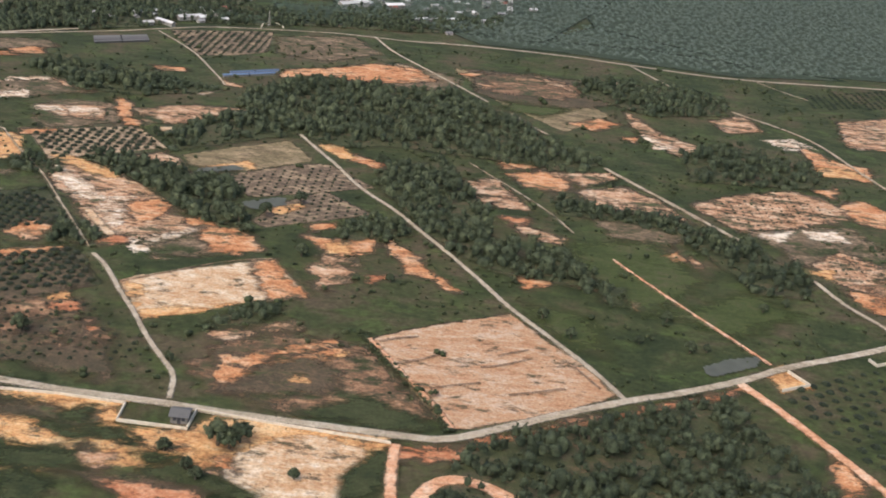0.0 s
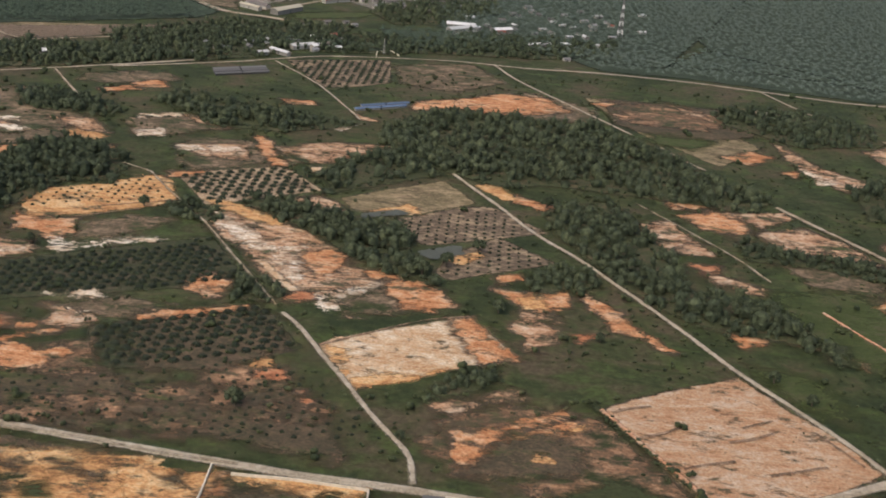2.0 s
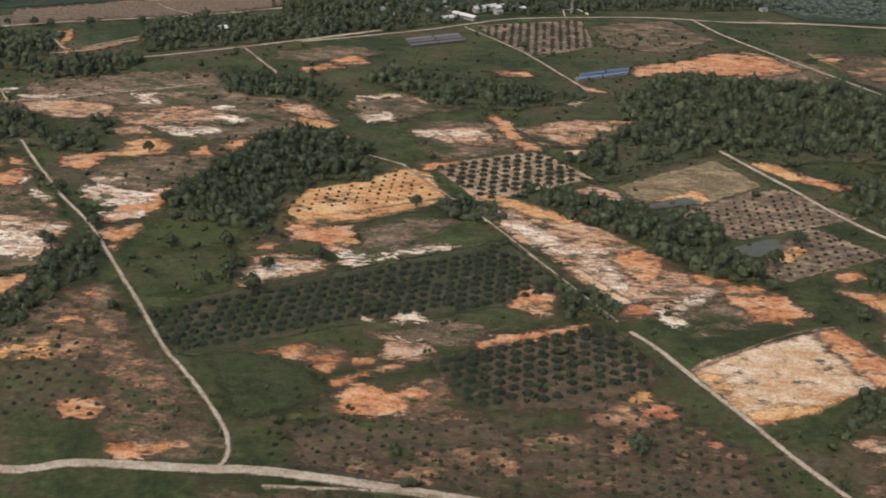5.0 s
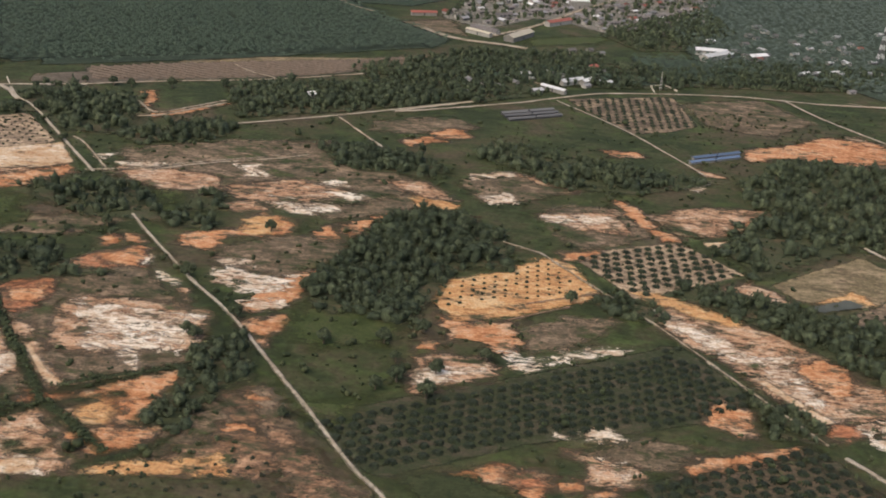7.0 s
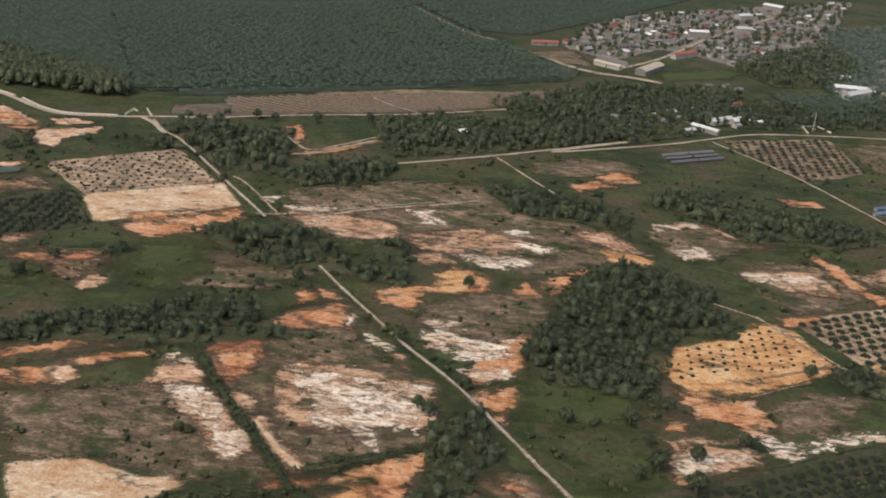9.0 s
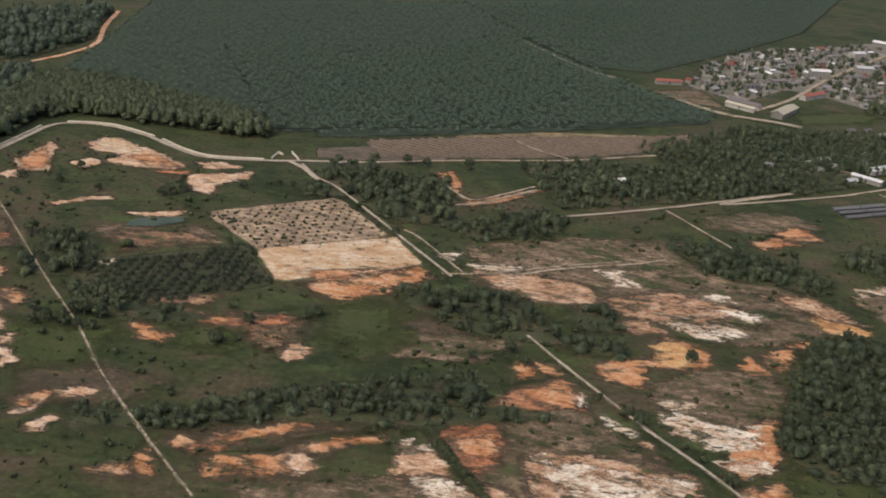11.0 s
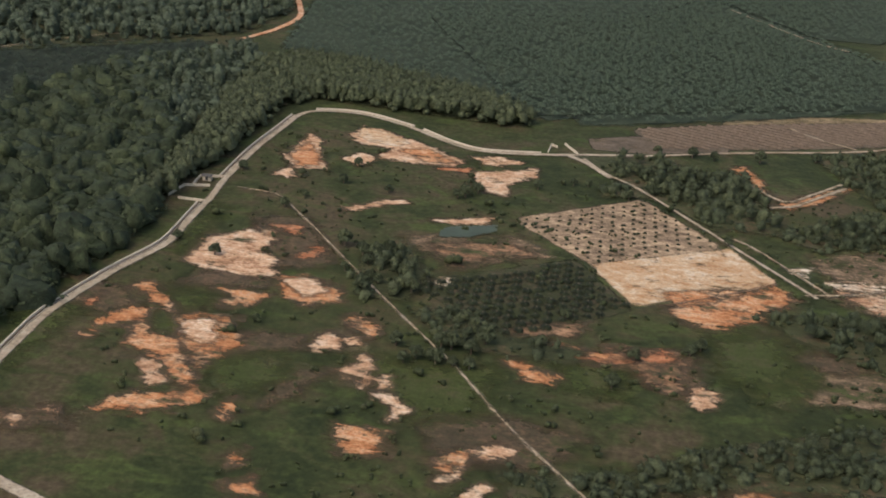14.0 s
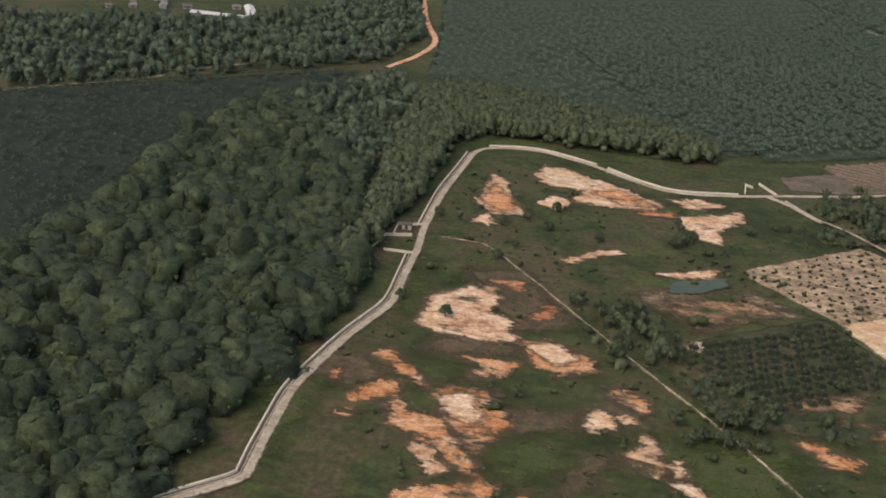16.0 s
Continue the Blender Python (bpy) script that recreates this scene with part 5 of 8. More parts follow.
# the outer plots
plot("scrub", (146.2, 450.6), (197.1, 466), (206.1, 438.7), (193.5, 405), (165.7, 406.4), (156.4, 434.1))
plot("scrub", (81.2, 448.7), (107.1, 458.1), (122.9, 439), (108.1, 423.7), (85.9, 430.8))
plot("scrub", (80.6, 485), (102.8, 494.4), (124.9, 454.2), (107.7, 461.6), (80.4, 462))
plot("rose", (129.5, 476.6), (150.3, 493.4), (184, 508.6), (196.7, 501), (205.9, 480.5), (169.5, 458.4), (144.3, 449.5))
plot("clay", (47.2, 498.1), (64.4, 507.4), (76.9, 494), (72.4, 480.7), (54.6, 483.8))
plot("rose", (74.3, 505.2), (97.3, 512.1), (98.3, 503.4), (81.2, 490.5))
plot("clay", (46.7, 514.3), (65.8, 524.6), (77.1, 518.3), (53.8, 509.5))
plot("rose", (26.6, 473), (42, 489.7), (47.2, 466.5), (33.2, 457.5))
plot("rose", (79.9, 483.4), (99.9, 492.9), (113.7, 481.4), (123.2, 454.5), (108.1, 463.7), (83.2, 464.7))
plot("rose", (44.8, 437.7), (67.2, 423.6), (62.4, 417.3), (50.4, 424.7))
plot("red", (42.2, 442.3), (52.9, 442.2), (48.8, 434.8))
plot("clay", (101, 413.5), (112.2, 421), (112.1, 411.3), (103.7, 406.2))
plot("rose", (116.1, 415), (119.3, 407.8), (118.3, 398.9))
plot("clay", (43.7, 382.9), (52, 386.6), (56.1, 377.8), (46.6, 371.1))
plot("clay", (66.6, 387.5), (72.1, 389.1), (68.1, 378.7))
plot("rose", (83.4, 372.9), (91.1, 377.8), (91.4, 369.7), (85.5, 369))
plot("white", (150.2, 445.1), (169.4, 456.5), (159.7, 439.7))
plot("white", (173.7, 457.4), (189.3, 457.7), (191.5, 447.3), (175.7, 446.3))
plot("rose", (166.5, 418.7), (184.1, 434.6), (199, 419.7), (187.8, 389.4), (171.1, 402.1))
plot("clay", (174.6, 394), (188.4, 391), (182, 373.9), (174.6, 380.1))
plot("ochre", (163.8, 409.8), (176, 415.6), (170.1, 404.6))
plot("clay", (203.4, 495.1), (217.8, 503.1), (224.9, 489.2), (217.2, 468.6), (204.4, 472.5))
plot("clay", (195.3, 512.2), (210.3, 519.2), (202.5, 504.7))
plot("clay", (211.3, 583.6), (224.2, 564.3), (237.6, 556.9), (232, 532.9), (208.5, 543))
plot("ochre", (208, 550.8), (226.8, 554), (231.4, 537.8), (209.6, 537.3))
plot("rose", (170.4, 623.1), (194.6, 637.4), (196.4, 609.1), (175.9, 600.8))
plot("white", (191.6, 592), (210.3, 599.5), (219.4, 584.9), (201, 577.8))
plot("clay", (86, 591.7), (104.2, 605.9), (115.1, 598.4), (98.1, 582.9))
plot("clay", (111.1, 573.6), (122.6, 578), (116.9, 566.4))
plot("rose", (121.9, 625), (135.7, 587.9), (155.6, 562.2), (137.6, 550.6), (121.4, 595.1))
plot("white", (124.6, 582.6), (141.1, 563.7), (127.6, 559.9))
plot("white", (252.2, 642.5), (288.8, 660.8), (266.6, 601.3), (245.2, 590.2), (244.3, 617.9))
plot("rose", (252.2, 644.9), (289.8, 663.5), (263.3, 592.3), (240.1, 593.8))
plot("grass", (66.1, 420.4), (101.9, 428.3), (117.5, 392.5), (89.9, 358.3), (73, 383.6))
plot("grass", (96.1, 359.5), (130.9, 385), (147.7, 369), (117.1, 345.9))
plot("grass", (45.8, 359.2), (67.3, 354.2), (70.7, 322), (53.5, 334.7))
# the plots towards the far road
plot("scrub", (-370, 584.3), (-336.7, 604.5), (-317, 612), (-274.9, 616.9), (-251, 592.5), (-228.8, 565.6), (-259.9, 537.7), (-314.6, 541.7), (-349.5, 556.9))
plot("white", (-365.4, 569.2), (-343.8, 571.7), (-346, 559.1), (-360.9, 560.8))
plot("sand", (-351.7, 554.3), (-321.3, 560.6), (-316.8, 549.1), (-330.7, 540.3), (-347, 546.5))
plot("rose", (-363.2, 561.9), (-344.6, 565.4), (-318.6, 559.6), (-317.8, 545.4), (-337.8, 540.4), (-351.5, 547.1))
plot("white", (-316, 577), (-304.8, 579.1), (-296.4, 563), (-307.5, 564.7))
plot("white", (-304.4, 544.9), (-288.1, 552.1), (-280.7, 541.5), (-297.2, 534.6))
plot("rose", (-314.1, 550.3), (-285, 562.8), (-261.7, 552.5), (-278.6, 537.1), (-306.4, 536.3))
plot("white", (-272.2, 551.4), (-253.3, 550.5), (-260.3, 541))
plot("white", (-282.8, 559.5), (-268.4, 566.6), (-261.5, 559))
plot("rose", (-251.3, 569), (-234.2, 572.8), (-217.2, 552.6), (-230.4, 552.4))
plot("clay", (-74.5, 651.4), (-50.4, 663.8), (-24.6, 684), (-10.1, 681.9), (14, 659.4), (-14.8, 645.5), (-35.7, 641.4), (-54.7, 645), (-75.1, 633.9))
plot("clay", (-147.6, 635.9), (-132.2, 636.2), (-126.2, 628.4), (-144.3, 626.7))
plot("rose", (-104.5, 616.9), (-92.8, 606.7), (-103.1, 608.8))
plot("white", (-116.6, 589.6), (-102.4, 596.9), (-109.5, 585.5))
# the fallow strips towards the far road
plot("scrub", (-218.5, 576.2), (-189.5, 591), (-165.7, 575.4), (-182.5, 559.8), (-205.1, 549.7))
plot("white", (-213.3, 585), (-190.1, 596.2), (-189.9, 588.8), (-209.6, 579.8))
plot("rose", (-190, 590.9), (-164.7, 572.7), (-181.4, 579.9))
plot("white", (-209.2, 559), (-194, 564.3), (-192.7, 553.2), (-203.5, 551.1))
plot("umber", (33.8, 693.6), (81, 691.6), (117.4, 687.6), (114.9, 635), (66.8, 611.3), (37, 638))
plot("mottle", (39.7, 686.5), (80.1, 686.2), (109.5, 667.1), (87.3, 638.1), (47.1, 643.2))
plot("rose", (74.8, 694.8), (91.3, 674.8), (96.4, 660.9), (81.3, 674.3))
plot("white", (121.2, 695), (142.8, 689), (123.1, 683.1))
plot("clay", (27.5, 678.9), (42.5, 687.3), (35.4, 672.6))
plot("rose", (39.7, 659.4), (59.5, 653.6), (41.8, 650.7))
plot("grass", (53.9, 625.4), (89.9, 620.7), (73.8, 600.2), (51.1, 607))
plot("scrub", (-272.1, 379.5), (-273, 391.7), (-255.1, 361.7), (-235.6, 336), (-220.5, 310.8), (-230.2, 307.5), (-244.2, 305.3))
plot("mottle", (-267.9, 368.2), (-258.5, 361.5), (-239.6, 335.8), (-227.5, 313), (-245.7, 309.2))
plot("sedge", (-230.7, 349.4), (-212.9, 351.3), (-193.1, 332.7), (-204, 321.6), (-216.1, 318))
road("bund", 0.79, (-4.1, 322.3), (2.1, 325.8), (8.5, 327.7))
road("bund", 0.79, (4.4, 310.2), (10.5, 313.4), (17.6, 318.4))
road("bund", 0.79, (33.9, 318.9), (38.6, 321.9), (44.3, 324.4))
road("bund", 0.79, (28.2, 310.5), (35.4, 313.2), (42.8, 317.4))
road("bund", 0.79, (36.1, 294.5), (44.9, 297.8), (53.8, 301.3))
road("bund", 0.79, (55.7, 319.5), (60.3, 311.4), (64.8, 302.3))
road("bund", 0.79, (12.4, 294.7), (19.2, 297.8), (27.8, 300.6))
road("bund", 0.79, (-425, 534.9), (-411.8, 542.8), (-392.3, 556), (-383.2, 563.1))
road("bund", 0.79, (-93.8, 351.2), (-77.8, 362.6), (-61, 374), (-45.8, 379.8))
road("bund", 0.79, (-193, 455.6), (-178.8, 462.4), (-166.4, 468.2))
road("bund", 0.79, (-201.1, 441.4), (-187.5, 449.9), (-177.4, 455.9))
road("bund", 0.79, (-325.6, 381.3), (-317.2, 385.3), (-305.8, 391.4))
road("ditch", 3.29, (-371.9, 443.7), (-356.8, 416), (-339.8, 389.4), (-330.6, 373.7), (-318.5, 362.3), (-306.2, 349.6))
road("ditch", 3.29, (-383.7, 353.7), (-365.8, 358.1), (-348.3, 366), (-330.4, 369.7))
road("ditch", 2.63, (-328.5, 380.9), (-311.7, 389), (-294.1, 397.6))
road("ditch", 1.97, (-9.9, 327.6), (1.9, 305.1), (12.5, 286.6), (18.1, 271.2))
road("concrete", 3.68, (210.6, 368.9), (170.4, 346.8), (154.1, 338.3), (131.5, 327.5), (111.4, 315), (89.2, 303.7), (72.2, 296.4), (52.3, 286.2), (31.8, 274.9), (18.1, 268), (9.5, 267.3), (-6.2, 268.6), (-28.3, 270.6), (-49.1, 273.2), (-62.1, 275.2), (-76.6, 276.7), (-92.7, 278.2), (-109.3, 280.7), (-194.2, 295.1), (-220.5, 296.2), (-249.5, 296.5), (-276, 294), (-368, 322), (-461, 358), (-559, 395), (-625, 424))
road("concrete", 2.50, (-61, 277.5), (-62.6, 290.2), (-67.3, 299), (-75.1, 312.2), (-82.4, 326.6), (-90.9, 342), (-100.5, 360.9), (-108.4, 371.8))
road("gravel", 1.45, (-111.5, 377.3), (-125.7, 402.8), (-149.7, 446.6), (-171.2, 478.6), (-185.2, 501.5), (-185.5, 501.1), (-199.2, 509.6))
road("concrete", 2.76, (71.5, 297.3), (64.1, 313.5), (50, 338.2), (39.6, 355.7), (30.4, 375.2), (16, 403.8), (5.7, 423.2), (-2.8, 438.8), (-18.3, 462.3), (-33.1, 492.6), (-52.3, 530.3))
road("concrete", 1.97, (-216.3, 296.7), (-214.7, 301.1), (-216.2, 309.7), (-220.2, 317.9), (-229.3, 332.4), (-239.4, 346.3), (-239.6, 346), (-246.6, 358), (-258.4, 379.4), (-276.1, 409.5), (-291.5, 435.1), (-308.6, 457.8), (-331.3, 492.9), (-342.5, 510.9))
road("concrete", 2.24, (-370.9, 554.4), (-392.6, 588.2), (-425.6, 639), (-438.9, 653.3), (-448.5, 670))
road("gravel", 1.64, (-365.9, 557.7), (-385.5, 589.9), (-393.2, 598.1))
road("gravel", 1.1, (-426.6, 397.3), (-448.5, 426), (-469.2, 454.2), (-485.9, 481.1), (-505.4, 508.6), (-534.5, 550.6), (-546.2, 568.4), (-561.1, 588.8), (-567.4, 592.4), (-580.7, 594.1))
road("concrete", 3.03, (-630, 419.5), (-620.7, 429.2), (-608.2, 440), (-606.7, 444.2), (-606.7, 451.8), (-606.2, 468.6), (-605.3, 483), (-601.3, 499.5), (-596.6, 515.9), (-592.1, 528.1), (-588.1, 540.8), (-587, 562.6), (-586.1, 580), (-586.4, 601.2), (-584, 637), (-579.6, 667.9), (-576.8, 686.9), (-570.2, 695.2), (-558, 697.9), (-545.6, 696.7), (-526, 686.4), (-507.4, 671.8), (-491.7, 665), (-468.7, 668.5), (-445, 676), (-413.8, 684.5))
road("gravel", 2.63, (-432.2, 677.7), (-406.2, 688.9), (-365.4, 705.6), (-322.5, 721.2), (-273.4, 748.2))
road("concrete", 3.29, (-454.8, 671.6), (-446.9, 664), (-437.2, 649.1))
road("concrete", 2.76, (-326.7, 634.7), (-277.4, 662.7), (-210.9, 705.3), (-250.7, 676), (-190.8, 707.1), (-164.8, 724.4), (-137.7, 741.5), (-107.1, 749.9), (-56, 757.8), (-29.7, 756.4), (-7.1, 754))
road("concrete", 3.29, (-7.1, 754), (41.4, 757.2), (100.3, 752.4), (144.7, 742.3), (210.3, 729.9), (315, 738.8), (366.7, 740.5))
road("concrete", 2.11, (-163.6, 720.1), (-132.9, 674.3), (-111.2, 628.7), (-101.8, 606.2))
road("concrete", 2.63, (-27.6, 757.9), (-12.5, 718), (17.8, 664.3), (43.4, 619.3))
road("gravel", 2.30, (55.1, 600.4), (64.4, 579.8), (72.3, 566.1))
road("concrete", 2.63, (142.7, 741.5), (151.7, 716.3), (161.7, 691.8))
road("gravel", 1.97, (224.4, 726.2), (235.7, 706.1), (247.2, 689.9))
road("gravel", 2.96, (95.5, 519), (122.2, 472), (142.6, 435.9))
road("concrete", 2.96, (161.8, 401.3), (168, 379.8), (176.4, 362.8), (182.3, 340.6))
road("gravel", 1.3, (29.6, 509.6), (60.1, 457.1), (70.7, 430.5))
road("dirt", 1.7, (83.5, 405.9), (100.5, 371.9), (115.1, 345.5), (124.8, 327.2))
road("gravel", 2.4, (188.2, 645.9), (220, 600.2), (232.9, 538.2), (241.3, 500.4))
road("dirt", 3.29, (3, 232.2), (2.8, 249.3), (3.4, 262.8))
road("dirt", 4.60, (7.2, 232.7), (12.8, 244.2), (18.7, 248.3), (26, 246.7), (34.5, 240.9))
road("dirt", 3.62, (110.9, 312.7), (121.6, 293.3), (137.6, 257.8), (144.8, 240.1))
road("gravel", 1.97, (-278.3, 658.5), (-264.8, 635), (-251.7, 612.4))
road("gravel", 2.30, (-374.2, 635.1), (-363.1, 641), (-350.6, 654.5), (-337.5, 668.7))
road("gravel", 1.97, (-348.5, 561.2), (-327.5, 574.5), (-299.9, 587.1), (-285.2, 596.2))
road("dirt", 3.95, (-635.1, 806), (-622.9, 836.5), (-618.1, 871.7), (-629.5, 918.7), (-639.8, 979.2))
road("gravel", 3.95, (-342.1, 1022.2), (-329.7, 996.9), (-299.1, 944.8), (-280.8, 927.2))
road("gravel", 5.92, (-244.3, 883.1), (-219.5, 857.7), (-189.8, 849.6), (-174.1, 842.8))
road("gravel", 3.95, (-199.8, 870.1), (-164.6, 917.4), (-117, 1002.9), (-41.7, 1120.9))
road("gravel", 2.30, (-348.7, 748.7), (-336.8, 735.1), (-320.9, 723.7))
road("gravel", 1.32, (-204.2, 290.5), (-168.5, 290), (-126.8, 283.2), (-106.8, 280.5))
road("gravel", 1.64, (11.8, 761.4), (29.5, 754.1))
road("gravel", 1.97, (-380.5, 661.4), (-367.6, 644.4), (-354.6, 654.8), (-338.3, 672.8))
road("dirt", 1.97, (-6.9, 323.4), (4.6, 302), (14.1, 284.6), (18.9, 273.1))
road("gravel", 1.97, (-174.1, 757), (-155.9, 741.5))
road("gravel", 1.18, (-799.7, 698), (-783.6, 709), (-771.5, 718.5), (-746.3, 738.4), (-728.5, 760.3), (-713.2, 776.5), (-699.4, 790.2))
road("gravel", 1.45, (-374.9, 555.7), (-355.9, 561.4), (-335.8, 572.7), (-309.3, 585.8), (-291.1, 596.5))
road("gravel", 1.97, (-822.4, 748.5), (-805.4, 755.6))
pond("pond", (-65.4, 433.8), (-49.5, 442.9), (-48.3, 435.3), (-59.8, 427.6))
pond("pond", (101, 321.4), (111.1, 328.7), (122.5, 332.6), (118.9, 326.2), (102.7, 316.8))
pond("greenpond", (-500.3, 574.6), (-497.2, 579), (-480.6, 585.5), (-481, 580.9), (-490.1, 573.1), (-499.6, 570.1))
pond("pond", (-90.1, 468.9), (-75.5, 477.4), (-71, 473.4), (-89, 465.9))

# ---- foliage ----


def ball(level):
    bm = bmesh.new()
    bmesh.ops.create_icosphere(bm, subdivisions=level, radius=1)
    v = np.array([x.co[:] for x in bm.verts])
    f = np.array([[x.index for x in q.verts] for q in bm.faces])
    bm.free()
    return v, f


BALL = {1: ball(1), 2: ball(2), 3: ball(3)}


def crown_shape(seed, clumps, level, leaves, flat=0.75):
    """A crown one unit in radius: uneven clumps over a dome, with loose sprays between them."""
    r = np.random.RandomState(seed)
    bv, bf = BALL[level]
    vs, fs, base = [], [], 0
    spots = []
    for i in range(clumps):
        a, rad = i * 2.4 + r.uniform(-0.5, 0.5), np.sqrt((i + 0.3) / clumps) * 0.72
        z = flat * (0.95 - 0.75 * rad**1.5) * r.uniform(0.75, 1.15)
        c = np.array([np.cos(a) * rad, np.sin(a) * rad, z])
        s = r.uniform(0.30, 0.50) * (1.25 if clumps < 6 else 0.68 if clumps > 18 else 0.8 if clumps > 10 else 1.0)
        jag = 1 + r.uniform(-0.25, 0.25, (len(bv), 1))
        vs.append(bv * jag * s * (1, 1, 0.8) + c)
        fs.append(bf + base)
        base += len(bv)
        spots.append((c, s))
    for i in range(leaves):
        c, s = spots[r.randint(len(spots))]
        way = r.normal(size=3)
        way[2] = abs(way[2])
        way /= np.linalg.norm(way)
        at = c + way * s * r.uniform(0.95, 1.25) * (1, 1, 0.8)
        tri = at + r.normal(0, 0.09, (3, 3))
        vs.append(tri)
        fs.append(np.arange(3)[None] + base)
        base += 3
    return np.concatenate(vs), np.concatenate(fs)


def dome_shape(seed, level, leaves, flat=0.8, spray=0.11, wide=0.8):
    """A crown one unit in radius: an uneven dark heart under many sprays of leaf, ragged at the rim."""
    r = np.random.RandomState(seed)
    bv, bf = BALL[level]
    off = Vector(r.uniform(-50, 50, 3))
    swell = np.array([1.0 + 0.75 * noise.noise(Vector(q) * 1.5 + off) + 0.45 * noise.noise(Vector(q) * 3.3 + off) for q in bv])
    v = bv * swell[:, None] * (wide, wide, flat * 0.9) + (0, 0, 0.2)
    keep = (bv[bf][:, :, 2] > -0.35).any(1)
    used, f = np.unique(bf[keep], return_inverse=True)
    vs, fs = [v[used]], [f.reshape(-1, 3)]
    base = len(used)
    top = v[(bv[:, 2] > -0.3)]
    for i in range(leaves):
        at = top[r.randint(len(top))] * r.uniform(0.95, 1.2) + r.normal(0, 0.07, 3)
        # a spray lies roughly level and droops outwards
        vs.append(at + r.normal(0, 1, (3, 3)) * (spray, spray, spray * 0.6))
        fs.append(np.arange(3)[None] + base)
        base += 3
    return np.concatenate(vs), np.concatenate(fs)


def palm_shape(seed, fronds, segments, rise=0.35, droop=0.55, width=0.13):
    """A palm crown one unit in radius: arching fronds from one heart, folded along the rib."""
    r = np.random.RandomState(seed)
    vs, fs, base = [], [], 0
    for i in range(fronds):
        a = i * 2.399 + r.uniform(-0.2, 0.2)
        lift = r.uniform(0.2, 1.0) * rise * 2
        ln = r.uniform(0.8, 1.1)
        out, side = np.array([np.cos(a), np.sin(a), 0]), np.array([-np.sin(a), np.cos(a), 0])
        rows = []
        for s in np.linspace(0, 1, segments + 1):
            c = out * s * ln + np.array([0, 0, 0.1 + lift * s - (droop + lift) * s * s])
            w = width * (0.35 + 1.5 * s * (1 - s) * 1.6) if s < 1 else 0.02
            rows += [c + side * w - np.array([0, 0, w * 0.4]), c, c - side * w - np.array([0, 0, w * 0.4])]
        vs.append(np.array(rows))
        for k in range(segments):
            b = base + 3 * k
            for j in (0, 1):
                fs += [(b + j, b + j + 1, b + j + 4), (b + j, b + j + 4, b + j + 3)]
        base += len(rows)
    return np.concatenate(vs), np.array(fs)


def spread(shapes, places, seed):
    """Joins many turned and scaled copies of some shapes: places are rows of x, y, z, radius, height."""
    r = np.random.RandomState(seed)
    vs, fs, base = [], [], 0
    pick = r.randint(len(shapes), size=len(places))
    for k, (sv, sf) in enumerate(shapes):
        p = places[pick == k]
        if not len(p):
            continue
        a = r.uniform(0, 2 * np.pi, len(p))
        c, s = np.cos(a)[:, None], np.sin(a)[:, None]
        x = (sv[None, :, 0] * c - sv[None, :, 1] * s) * p[:, 3:4] + p[:, 0:1]
        y = (sv[None, :, 0] * s + sv[None, :, 1] * c) * p[:, 3:4] + p[:, 1:2]
        z = sv[None, :, 2] * p[:, 4:5] + p[:, 2:3]
        vs.append(np.stack([x, y, z], -1).reshape(-1, 3))
        fs.append((sf[None] + (np.arange(len(p)) * len(sv))[:, None, None]).reshape(-1, 3) + base)
        base += len(p) * len(sv)
    return np.concatenate(vs), np.concatenate(fs)


def scattered(poly, area, seed):
    """Points spread evenly but unevenly placed over a polygon, about one to each area."""
    r = np.random.RandomState(seed)
    a = np.array(poly, float)
    step = np.sqrt(area)
    gx, gy = np.meshgrid(np.arange(a[:, 0].min(), a[:, 0].max() + step, step), np.arange(a[:, 1].min(), a[:, 1].max() + step, step))
    p = np.stack([gx.ravel(), gy.ravel()], 1) + r.uniform(-0.5, 0.5, (gx.size, 2)) * step
    return p[rim_distance(poly, p) > r.normal(0, 1.5, len(p))], r


CROWNS = {
    "wood": [dome_shape(s, 1, 120, 1.05, 0.135) for s in range(6)],
    "mixed": [dome_shape(20 + s, 2, 150, 0.95, 0.08, 0.92) for s in range(6)],
    "wood_far": [dome_shape(100 + s, 1, 75, 1.05, 0.15) for s in range(6)],
    "mixed_far": [dome_shape(80 + s, 1, 80, 0.9, 0.13) for s in range(6)],
    "rubber": [dome_shape(40 + s, 1, 60, 0.85, 0.13, 0.9) for s in range(6)],
    "bush": [crown_shape(60 + s, 2, 1, 16, 0.8) for s in range(5)],
}
WOOD_WORDS = {
    "wood": ("grove", "dense grove of dark green scrubby trees", "grove"),
    "mixed": ("forest", "dense forest of mixed green broadleaf crowns", "forest"),
    "rubber": ("rubber_plantation", "even olive-grey belt of planted rubber trees", "plantation"),
}
stands = [0]


